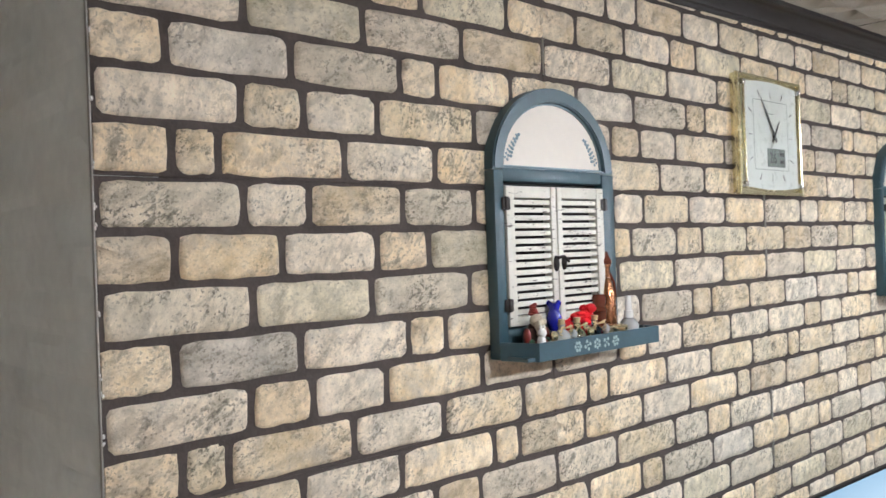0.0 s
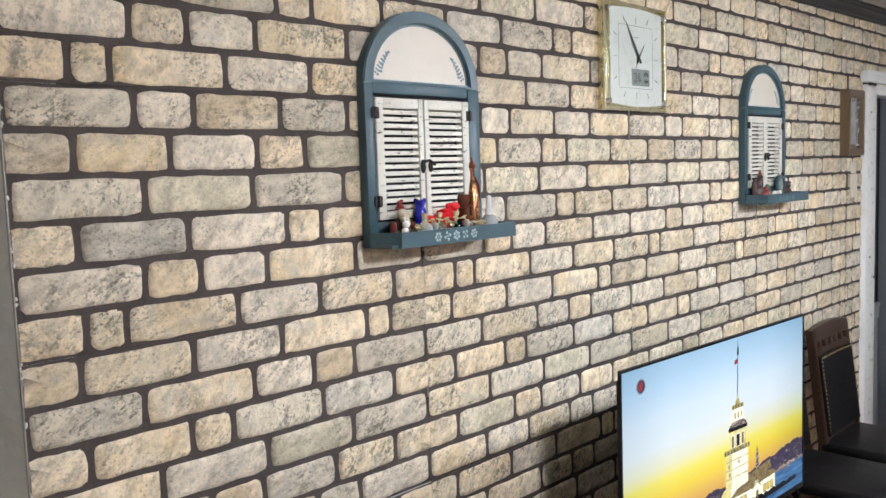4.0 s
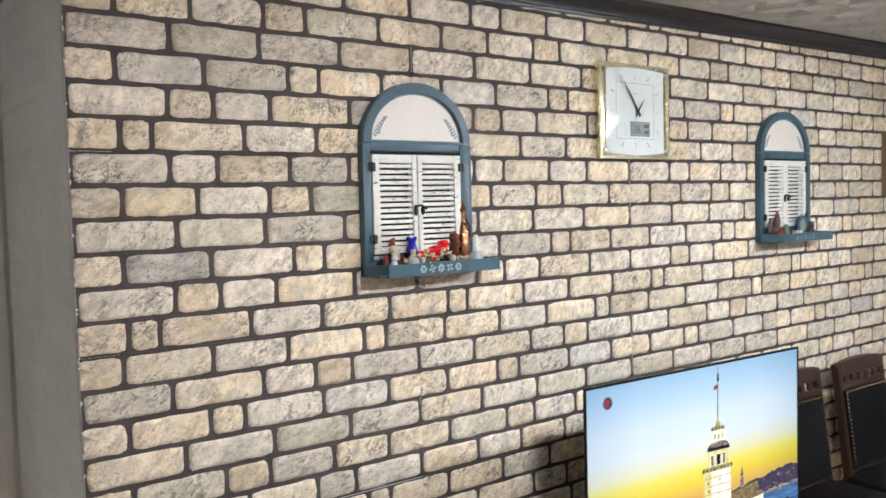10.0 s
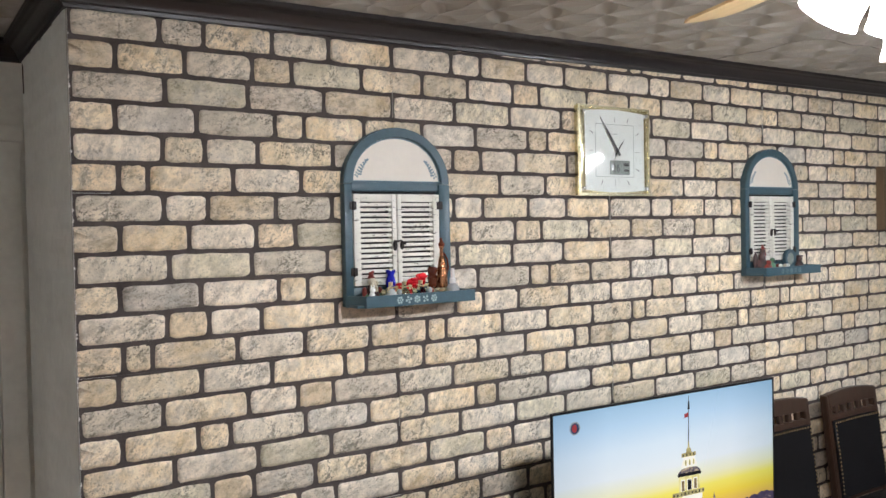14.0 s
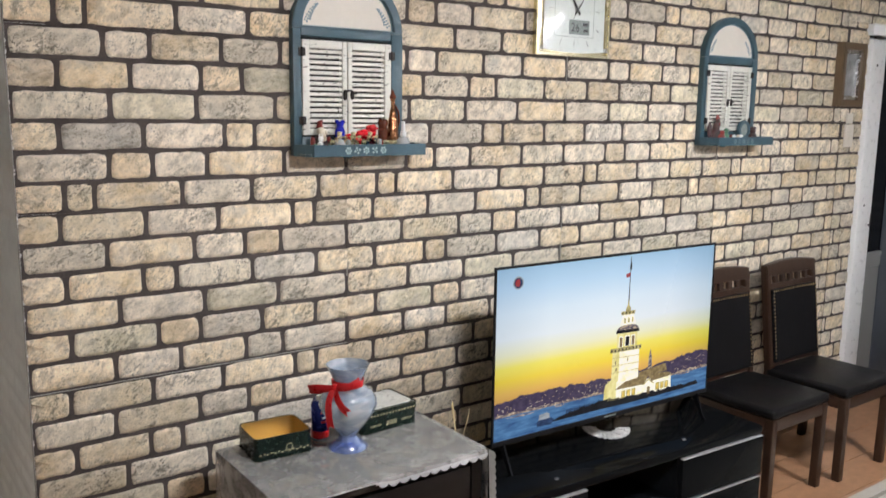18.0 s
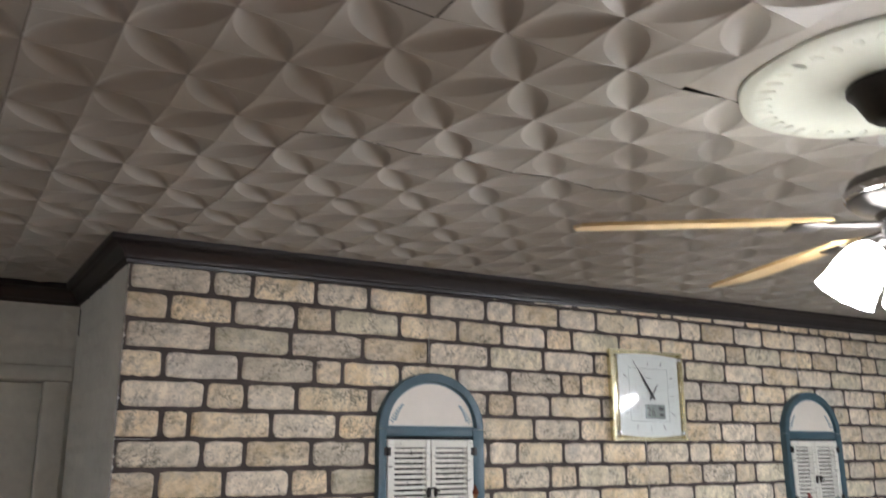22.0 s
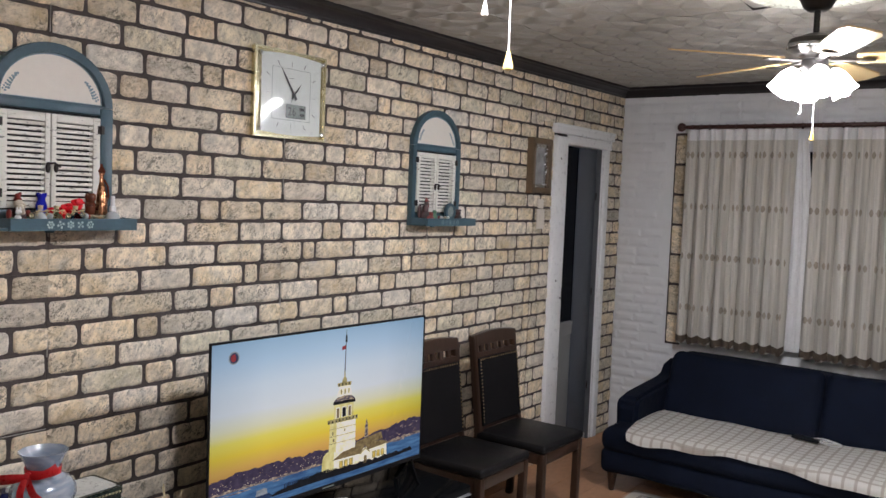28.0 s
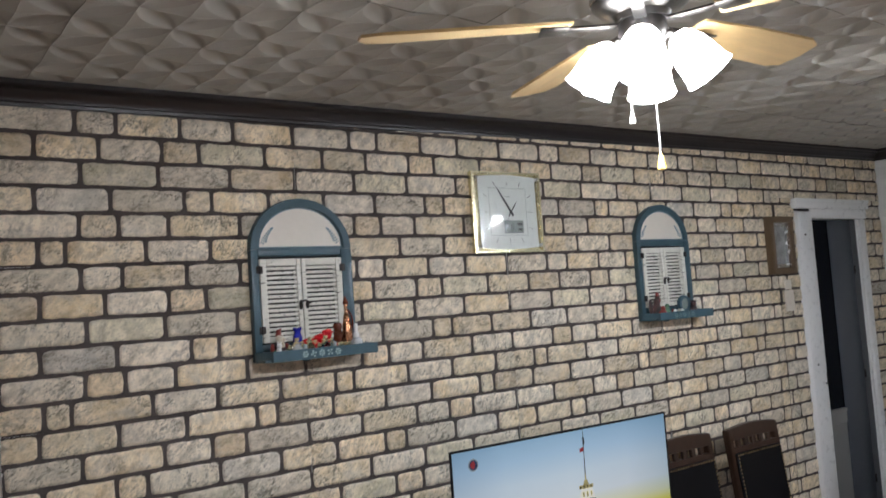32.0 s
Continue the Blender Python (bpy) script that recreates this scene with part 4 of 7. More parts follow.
# ornaments on the first shelf
rnd = random.Random(14)
beard = [(rnd.uniform(-0.011, 0.011), -0.02 + rnd.uniform(-0.006, 0.003), 0.06 + rnd.uniform(-0.016, 0.012), rnd.uniform(0.0055, 0.008), (1, 0.9, 1.2)) for _ in range(18)]
cap = [(0.0, 0.0, 0.09 + 0.005 * k, 0.014 - 0.002 * k, (1, 0.95, 0.4)) for k in range(4)]
painted_figurine("gnome_figurine", [
    (M_DARKFIG, [(0, 0, 0.03, 0.03, (1.05, 0.8, 1.0)), (0.008, 0.005, 0.052, 0.02, (1.1, 0.8, 1)), (-0.016, -0.02, 0.008, 0.011, (0.9, 1.2, 0.8)), (0.016, -0.02, 0.008, 0.011, (0.9, 1.2, 0.8))]),
    (M_REDFIG, [(-0.031, -0.006, 0.04, 0.011, (0.8, 1, 1.8)), (0.031, -0.006, 0.037, 0.012, (0.9, 1, 1.8)), (-0.016, -0.012, 0.02, 0.012, (1, 1, 1)), (0.018, -0.014, 0.02, 0.013, (1, 1, 1)), (0.002, 0.003, 0.106, 0.0075, (1.3, 1, 0.8)), (0.009, 0.003, 0.111, 0.005, (1.3, 1, 0.8))] + cap),
    (M_SKIN, [(0, -0.008, 0.076, 0.0155, (1.05, 1, 1))] + beard),
    (M_GREENFIG, [(-0.026, -0.016, 0.024, 0.009, (1, 0.8, 1.2)), (0.026, -0.018, 0.026, 0.008, (1, 0.8, 1.2))]),
], on_shelf(S1, -0.125, -0.06) @ Matrix.Scale(0.9, 4), "seated bearded gnome figurine in dark and red")
figurine("cat_figurine", [(0, 0, 0.014, 0.014, (1, 0.9, 1)), (0.0, -0.001, 0.029, 0.01, (1, 0.9, 1)), (0.001, -0.003, 0.045, 0.0095, (1, 1, 1)), (-0.004, -0.003, 0.055, 0.0042, (0.6, 0.6, 1.5)), (0.006, -0.003, 0.055, 0.0042, (0.6, 0.6, 1.5))], M_WHITECER, on_shelf(S1, -0.142, -0.094), "tiny white cat figurine beside the gnome")
for k, (gx, gy) in enumerate(((-0.1, -0.093), (-0.047, -0.1), (0.01, -0.1), (0.072, -0.095))):
    figurine("glass_bead", [(0, 0, 0.014, 0.014, (1, 0.9, 1)), (0, 0, 0.034, 0.009, (1, 1, 1.2))], M_FROST if k % 2 else M_GOLD, on_shelf(S1, gx, gy), "tiny glass ornament with a glint" if k % 2 else "tiny round brass-coloured shelf ornament", "ornament")


def scalloped_cup(prof, seg, lobes, from_z, amount):
    """A turned vessel whose rim waves."""
    bm = lathe(prof, seg)
    for v in bm.verts:
        if v.co.z > from_z:
            v.co.z += amount * math.cos(lobes * math.atan2(v.co.y, v.co.x))
    return bm


solo("miniature_vase", scalloped_cup([(0, 0), (0.014, 0), (0.014, 0.004), (0.007, 0.01), (0.006, 0.036), (0.013, 0.044), (0.0165, 0.056), (0.017, 0.066), (0.013, 0.078), (0.011, 0.084), (0.016, 0.1), (0.014, 0.1), (0.0095, 0.085), (0, 0.075)], 32, 4, 0.095, 0.0035), M_BLUE, on_shelf(S1, -0.048, -0.05), "cobalt blue glass miniature vase with a waved rim", "vase", "ornaments on the shutter shelf")
# crumpled red foil, a sloping heap
bm = bm_new()
rnd = random.Random(8)
for k in range(46):
    u = rnd.random()
    add_ball(bm, (-0.045 + 0.105 * u, rnd.uniform(-0.012, 0.012), 0.034 + 0.034 * u + rnd.uniform(-0.018, 0.016)), rnd.uniform(0.009, 0.014), (1.2, 0.8, rnd.uniform(0.5, 0.9)), 7)
add_ball(bm, (0.01, 0.002, 0.02), 0.02, (2.0, 0.6, 1.0), 10)
solo("red_ornament", bm, M_REDGLASS, on_shelf(S1, 0.026, -0.042), "glossy crumpled red ornament among small bottles", "ornament", "ornaments on the shutter shelf")
rnd = random.Random(3)
for x, y, col, lab in ((-0.072, -0.09, M_FROST, "small clear glass bottle with a straw bow"), (-0.022, -0.09, M_OLIVEGLASS, "small olive glass bottle with a straw bow"), (0.041, -0.088, M_BLUEGLASS, "small glass bottle of blue sand with a straw bow")):
    b = thing("miniature_bottle", on_shelf(S1, x, y), lab, "bottle", "ornaments on the shutter shelf")
    part("body", lathe([(0, 0), (0.017, 0), (0.019, 0.006), (0.019, 0.03), (0.014, 0.04), (0.0075, 0.045), (0.0075, 0.052), (0.009, 0.055), (0, 0.055)], 16), col, b)
    part("cork", lathe([(0, 0.0555), (0.0065, 0.0555), (0.008, 0.066), (0, 0.067)], 12), M_STRAW, b)
    bm = bm_new()
    for k in range(9):
        sd = -1 if k % 2 else 1
        r, lift = rnd.uniform(0.014, 0.026), rnd.uniform(-0.012, 0.008)
        add_tube(bm, [(0, -0.009, 0.048), (sd * r * 0.6, -0.014, 0.052 + lift * 0.3), (sd * r, -0.012, 0.047 + lift), (sd * r * 0.5, -0.011, 0.043 + lift)], 0.0013, 4)
    part("straw_bow", bm, M_STRAW, b, "bow of dry straw")
pm = thing("pepper_mill", on_shelf(S1, 0.118, -0.042), "turned reddish wood pepper mill", "pepper mill", "ornaments on the shutter shelf")
part("body", lathe([(0, 0), (0.018, 0), (0.019, 0.006), (0.016, 0.014), (0.011, 0.024), (0.0105, 0.034), (0.0155, 0.044), (0.0165, 0.052), (0.0165, 0.066), (0, 0.066)], 20), M_TURNED, pm)
part("crown", lathe([(0, 0.0665), (0.0175, 0.0665), (0.0185, 0.07), (0.0135, 0.078), (0.0165, 0.09), (0.0165, 0.1), (0.0125, 0.106), (0, 0.107)], 20), M_TURNED, pm)
cb = thing("copper_bottle", on_shelf(S1, 0.159, -0.035), "tall slim copper-coloured bottle", "bottle", "ornaments on the shutter shelf")
part("body", lathe([(0, 0), (0.02, 0), (0.0215, 0.008), (0.021, 0.05), (0.0185, 0.1), (0.012, 0.132), (0.0085, 0.142), (0, 0.142)], 22), M_COPPER, cb)
part("neck", lathe([(0, 0.1425), (0.0085, 0.1425), (0.0075, 0.165), (0.0105, 0.168), (0.0105, 0.173), (0, 0.173)], 14), M_COPPER, cb)
part("stopper", lathe([(0, 0.1735), (0.012, 0.1735), (0.0135, 0.18), (0.007, 0.192), (0.004, 0.202), (0, 0.203)], 14), M_TURNED, cb)
part("spout", tube([(0.017, -0.004, 0.075), (0.024, -0.006, 0.1), (0.021, -0.005, 0.13), (0.009, -0.002, 0.152)], 0.0032, 8), M_TURNED, cb)
solo("jar_lid", lathe([(0, 0), (0.026, 0), (0.026, 0.03), (0.027, 0.032), (0.027, 0.038), (0.024, 0.04), (0, 0.04)], 20), M_GOLD, on_shelf(S1, 0.112, -0.09), "shallow round brass-coloured tin box", "tin", "ornaments on the shutter shelf")
pb = thing("spray_bottle", on_shelf(S1, 0.17, -0.085), "small clear spray bottle with a white cap", "bottle", "ornaments on the shutter shelf")
part("body", lathe([(0, 0), (0.021, 0), (0.022, 0.004), (0.023, 0.034), (0.016, 0.046), (0.01, 0.05), (0, 0.05)], 16), M_FROST, pb)
part("cap", lathe([(0, 0.0505), (0.011, 0.0505), (0.0105, 0.066), (0.0075, 0.068), (0.0065, 0.1), (0, 0.101)], 14), M_WHITECER, pb)
figurine("glass_bead", [(0, 0, 0.016, 0.016, (1, 1, 1))], M_CLEAR, on_shelf(S1, 0.205, -0.09), "clear glass bead ornament", "ornament")

# ornaments on the second shelf
painted_figurine("rooster_figurine", [
    (M_DARKFIG, [(0, 0, 0.03, 0.028, (1.1, 0.7, 0.9)), (0.0, -0.002, 0.056, 0.016, (0.9, 0.8, 1.3)), (-0.034, 0, 0.045, 0.017, (0.6, 0.5, 1.7)), (0.006, -0.002, 0.078, 0.011, (1, 0.8, 1))]),
    (M_REDFIG, [(0.004, -0.002, 0.092, 0.007, (1, 0.6, 1.6)), (0.013, -0.002, 0.088, 0.005, (1, 0.6, 1.4)), (0.016, -0.004, 0.068, 0.005, (0.8, 0.7, 1.5)), (0.012, -0.012, 0.03, 0.012, (1.2, 0.6, 1))]),
    (M_STRAW, [(0.018, -0.002, 0.078, 0.004, (1.6, 0.7, 0.8))]),
], on_shelf(S2, -0.12) @ Matrix.Scale(1.25, 4), "dark and rust painted rooster figurine")
figurine("figurine", [(0, 0, 0.022, 0.024, (1.2, 0.7, 0.9)), (0.005, 0, 0.045, 0.014, (1, 0.9, 1))], M_REDFIG, on_shelf(S2, -0.105, -0.076), "small rust-brown hen figurine")
figurine("figurine", [(0, 0, 0.026, 0.022, (1.1, 0.7, 1.2)), (0.006, 0, 0.056, 0.012, (1, 1, 1))], M_GREENFIG, on_shelf(S2, -0.05, -0.058), "pale green figurine on the shelf")
for x, mt in ((0.0, M_WHITECER), (0.03, M_SKIN), (0.055, M_WHITECER), (0.015, M_REDFIG)):
    figurine("figurine", [(0, 0, 0.012, 0.013, (1, 0.8, 1)), (0, 0, 0.03, 0.009, (1, 1, 1))], mt, on_shelf(S2, x, -0.07 if x != 0.015 else -0.045), "tiny painted figurine on the narrow shelf")
dc = thing("desk_clock", on_shelf(S2, 0.09, -0.055), "small round blue-rimmed ornament clock", "clock", "ornaments on the shutter shelf")
part("rim", lathe([(0.028, -0.008), (0.042, -0.008), (0.044, 0.0), (0.042, 0.008), (0.028, 0.008)], 24, pose(0, 0, 0.06, 90)), M_TEAL, dc)
part("face", lathe([(0, -0.004), (0.029, -0.004), (0.029, 0.004), (0, 0.004)], 24, pose(0, 0, 0.06, 90)), M_LCD, dc)
part("foot", box(-0.02, 0.02, -0.012, 0.012, 0, 0.018, 0.003), M_TEAL, dc)
figurine("figurine", [(0, 0, 0.024, 0.024, (1, 0.8, 1)), (0, 0, 0.054, 0.015, (1, 1, 1)), (0, 0, 0.068, 0.016, (1.2, 1.1, 0.4))], M_DARKFIG, on_shelf(S2, 0.165), "dark seated figurine with a hat")

# wall clock
CW, CH = 0.197, 0.172
ck = thing("wall_clock", pose(1.951, 0, 2.045), "square champagne-gold wall clock with white dial", "clock")
part("case", box(-CW + 0.004, CW - 0.004, -0.024, -0.0045, -CH - 0.001, CH + 0.001, 0.004), M_GOLD, ck)


def bowed(x0, x1, z0, z1, bow, n=10):
    """A rectangle with its top and bottom edges bowed outwards."""
    top = [(x0 + (x1 - x0) * k / n, z1 + bow * math.sin(math.pi * k / n)) for k in range(n + 1)]
    return top + [(x, -z) for x, z in reversed(top)] if abs(z0 + z1) < 1e-6 else top + [(x1, z0), (x0, z0)]


part("frame", ring_prism([(-CW, -CH - 0.003), (CW, -CH - 0.003), (CW, CH + 0.003), (-CW, CH + 0.003)], [(-CW + 0.016, -CH + 0.007), (CW - 0.016, -CH + 0.007), (CW - 0.016, CH - 0.007), (-CW + 0.016, CH - 0.007)], -0.0235, -0.032, 0.003), M_GOLD, ck)
dial = part("dial", prism(bowed(-CW + 0.033, CW - 0.033, -CH + 0.018, CH - 0.018, 0.009), -0.0242, -0.029), M_DIAL, ck)
for side in (-1, 1):
    part("bow", prism([(x, side * z) for x, z in [(-CW + 0.03 + (2 * CW - 0.06) * k / 12, CH - 0.0165 + 0.009 * math.sin(math.pi * k / 12)) for k in range(13)] + [(CW - 0.03 - (2 * CW - 0.06) * k / 12, CH - 0.0205 + 0.009 * math.sin(math.pi * (12 - k) / 12)) for k in range(13)]][::side], -0.0242, -0.033), M_GOLD, ck)
part("dial_line", ring_prism([(-0.105, -0.101), (0.105, -0.101), (0.105, 0.105), (-0.105, 0.105)], [(-0.1035, -0.0995), (0.1035, -0.0995), (0.1035, 0.1035), (-0.1035, 0.1035)], -0.0288, -0.0294, 0), M_LCD, dial)
for k in range(12):
    a = radians(30 * k)
    r = 0.125 / max(abs(math.sin(a)), abs(math.cos(a)))
    p = pose(min(max(r * math.sin(a), -0.135), 0.135), 0, r * math.cos(a) * 0.98, 0, -math.degrees(-a))
    part("hour_mark", box(-0.0009, 0.0009, -0.0302, -0.0288, -0.01, 0.01, 0, 1, p), M_INK if k % 3 else M_CHROME, dial)
for x in (-CW + 0.026, CW - 0.026):
    part("rod", tube([(x, -0.036, -CH + 0.03), (x, -0.036, CH - 0.03)], 0.0035, 8), M_GOLD, ck, "slim gilt rod")
    for z in (-CH + 0.026, CH - 0.026):
        part("rod_post", box(x - 0.006, x + 0.006, -0.041, -0.0241, z - 0.008, z + 0.008, 0.002), M_CHROME, ck)
bm = bm_new()
grid_sheet(bm, lambda u, v: ((2 * u - 1) * (CW - 0.03), -0.0385 - 0.017 * math.cos(math.pi * (u - 0.5)) * math.cos(math.pi * (v - 0.5) * 0.8), (2 * v - 1) * (CH - 0.016)), 16, 12)
pane = part("glass", bm, M_PANE, ck, "bowed clear glass")
pane.visible_shadow = False
lcd = part("display", box(-0.028, 0.08, -0.0312, -0.0288, -0.091, -0.036, 0.001), M_LCD, ck, "grey liquid crystal display")
font = bpy.data.curves.new("digits", "FONT")
font.body, font.size, font.extrude = "26", 0.046, 0.0002
digits = new("digits", font)
digits.data.materials.append(M_INK)
digits.parent = lcd
digits.matrix_basis = pose(-0.02, -0.0316, -0.08, 90)
part("display_bars", box(0.045, 0.072, -0.0318, -0.0311, -0.058, -0.046), M_INK, lcd)
part("display_bars", box(0.048, 0.072, -0.0318, -0.0311, -0.08, -0.07), M_INK, lcd)
part("maker_mark", box(-0.012, 0.014, -0.0297, -0.0288, 0.066, 0.0685), M_LCD, dial)


def hand(name, length, w, angle, y):
    bm = bm_new()
    add_prism(bm, [(-w, -0.02), (w, -0.02), (w * 0.8, length * 0.6), (0, length), (-w * 0.8, length * 0.6)], y, y - 0.0012, pose(0.012, 0, 0.0, 0, angle))
    part(name, bm, M_INK, ck)


hand("minute_hand", 0.138, 0.0055, -35, -0.0335)
hand("hour_hand", 0.062, 0.003, 38, -0.0318)
hand("second_hand", 0.05, 0.0007, 214, -0.0348)
part("hub", lathe([(0, 0), (0.007, 0), (0.006, 0.004), (0, 0.005)], 14, pose(0.012, -0.0305, 0.0, 90)), M_INK, ck)

# framed picture and switch beside the door
pic = thing("picture_frame", pose(4.0, 0, 1.87), "deep honey-brown wooden frame with glazed picture", "picture frame")
part("frame", ring_prism([(-0.115, -0.165), (0.115, -0.165), (0.115, 0.165), (-0.115, 0.165)], [(-0.082, -0.13), (0.082, -0.13), (0.082, 0.13), (-0.082, 0.13)], -0.0045, -0.05, 0.004), M_FRAMEWOOD, pic)
part("picture", box(-0.083, 0.083, -0.022, -0.015, -0.131, 0.131), M_PICTURE, pic, "dark muted picture behind glass")
part("silver_slip", ring_prism([(-0.0815, -0.1295), (0.0815, -0.1295), (0.0815, 0.1295), (-0.0815, 0.1295)], [(-0.06, -0.108), (0.06, -0.108), (0.06, 0.108), (-0.06, 0.108)], -0.023, -0.034, 0.001), M_CHROME, pic)
sw = thing("light_switch", pose(4.055, -0.012, 1.55), "cream plastic light switch on the brick wall", "switch")
part("plate", box(-0.04, 0.04, -0.012, 0, -0.06, 0.06, 0.004), M_CREAMPANEL, sw)
part("rocker", box(-0.014, 0.014, -0.017, -0.0121, -0.025, 0.025, 0.002), M_CREAMPANEL, sw)
part("conduit", box(-0.03, 0.03, -0.008, 0.0, 0.064, 0.12, 0.002), M_CREAMPANEL, sw)

# ---- chest with lace cloth ----
ch = thing("chest_of_drawers", pose(0.705, -0.47, 0), "dark wooden chest of drawers beside the television stand", "chest")
HX, HY, HZ = 0.315, 0.215, 0.712
part("side_panel", box(-HX + 0.012, -HX + 0.032, -HY + 0.012, HY, 0.06, HZ - 0.026, 0.002), M_DARKWOOD, ch)
part("side_panel", box(HX - 0.032, HX - 0.012, -HY + 0.012, HY, 0.06, HZ - 0.026, 0.002), M_DARKWOOD, ch)
part("back_panel", box(-HX + 0.032, HX - 0.032, HY - 0.012, HY, 0.06, HZ - 0.026), M_DARKWOOD, ch)
part("top", box(-HX, HX, -HY, HY, HZ - 0.025, HZ, 0.006), M_DARKWOOD, ch)
part("plinth", box(-HX + 0.014, HX - 0.014, -HY + 0.02, HY - 0.01, 0.0, 0.06, 0.003), M_DARKWOOD, ch)
for k in range(3):
    z0 = 0.07 + 0.205 * k
    d = part("drawer", box(-HX + 0.05, HX - 0.05, -HY + 0.006, -HY + 0.03, z0, z0 + 0.195, 0.005), M_DARKWOOD, ch)
    bm = bm_new()
    add_ball(bm, (0, -HY + 0.004, z0 + 0.12), 0.05, (0.8, 0.22, 0.28), 14)
    part("cup_handle", bm, M_BRONZE, d, "dark cup handle")
for s in (-1, 1):
    part("corner_post", box(s * (HX - 0.03) - 0.018, s * (HX - 0.03) + 0.018, -HY + 0.004, -HY + 0.034, 0.06, HZ - 0.026, 0.003), M_DARKWOOD, ch)

cl = thing("lace_tablecloth", pose(0.705, -0.47, HZ), "sheer white lace cloth draped over the chest", "tablecloth")


bm = bm_new()
grid_sheet(bm, lambda u, v: (-HX - 0.004 + (2 * HX + 0.008) * u, HY - 0.01 + (-HY - 0.003 - HY + 0.01) * v, 0.0035 + 0.0012 * math.sin(17 * u + 4 * v)), 40, 16)
part("top_sheet", bm, M_LACETOP, cl)
bm = bm_new()
grid_sheet(bm, lambda u, v: (-HX + 2 * HX * u, HY - 0.012 + (0.024 - 2 * HY) * v, 0.005 + 0.0002 * math.sin(23 * u + 7 * v)), 20, 12)
part("plastic_film", bm, M_PANE, cl, "clear plastic film over the lace")
for s in (-1, 1):
    def side(u, v, s=s):
        drop = (0.3 if s < 0 else 0.24) * v
        fold = 0.01 * math.sin(u * 22 + 1.5 * s) * v
        return (s * (HX + 0.005 + fold + 0.012 * v), HY - 0.012 - (2 * HY - 0.012) * u, 0.0035 - drop - 0.012 * v * abs(math.sin(u * 26)))

    bm = bm_new()
    grid_sheet(bm, side, 44, 12)
    part("side_fall", bm, M_LACE, cl)
bm = bm_new()


def front_edge(u, v):
    x = -HX + 2 * HX * u
    hang = 0.003 + 0.009 * min(1.0, max(0.0, (u - 0.4) / 0.1))
    return (x, -HY - 0.004 - 0.002 * v, 0.004 - hang - v * (0.003 + (0.012 * abs(math.sin(math.pi * 19 * u)) ** 0.6 if u > 0.41 else 0.0)))


grid_sheet(bm, front_edge, 200, 2)
bmesh.ops.solidify(bm, geom=bm.faces[:], thickness=0.0015)
part("front_scallop", bm, M_LACEEDGE, cl)
bm = bm_new()
grid_sheet(bm, lambda u, v: (-HX + 2 * HX * u, -HY - 0.003, 0.0036 - v * (0.005 + 0.008 * min(1.0, max(0.0, (u - 0.4) / 0.1)))), 24, 4)
part("front_fall", bm, M_LACE, cl)
for s in (-1, 1):
    drop = 0.3 if s < 0 else 0.24

    def hem_edge(u, v, s=s, drop=drop):
        return (s * (HX + 0.017 + 0.01 * math.sin(u * 22 + 1.5 * s)), HY - 0.012 - (2 * HY - 0.012) * u, 0.0035 - drop - 0.012 * abs(math.sin(u * 26)) - v * (0.006 + 0.006 * abs(math.sin(math.pi * 16 * u)) ** 0.6))

    def fall_edge(u, v, s=s, drop=drop):
        return (s * (HX + 0.005 + 0.012 * u), -HY - 0.002 - v * ((0.009 if s < 0 else 0.024) + 0.008 * abs(math.sin(math.pi * 11 * u)) ** 0.6), 0.003 - drop * u)

    for fn in (hem_edge, fall_edge):
        bm = bm_new()
        grid_sheet(bm, fn, 120, 2)
        bmesh.ops.solidify(bm, geom=bm.faces[:], thickness=0.0015)
        part("side_scallop", bm, M_LACEEDGE, cl)
TOPZ = HZ + 0.0054


# open tin, closed tin
def tin(name, w, d, h, wall=0.003):
    r = 0.016
    def outline(e):
        pts = []
        for cx, cy, a0 in ((w - e - r, d - e - r, 0), (-w + e + r, d - e - r, 90), (-w + e + r, -d + e + r, 180), (w - e - r, -d + e + r, 270)):
            pts += [(cx + r * math.cos(radians(a0 + 22.5 * k)), cy + r * math.sin(radians(a0 + 22.5 * k))) for k in range(5)]
        return pts
    return outline


def ring_wall(o, i, z0, z1):
    bm = bm_new()
    n = len(o)
    V = [[bm.verts.new((x, y, z)) for x, y in q] for q, z in ((o, z0), (o, z1), (i, z1), (i, z0))]
    for a, b in ((0, 1), (1, 2), (2, 3)):
        for k in range(n):
            bm.faces.new((V[a][k], V[a][(k + 1) % n], V[b][(k + 1) % n], V[b][k]))
    return bm


def slab(o, z0, z1):
    bm = bm_new()
    lo, hi = [bm.verts.new((x, y, z0)) for x, y in o], [bm.verts.new((x, y, z1)) for x, y in o]
    bm.faces.new(lo[::-1]), bm.faces.new(hi)
    for k in range(len(o)):
        bm.faces.new((lo[k], lo[(k + 1) % len(o)], hi[(k + 1) % len(o)], hi[k]))
    return bm


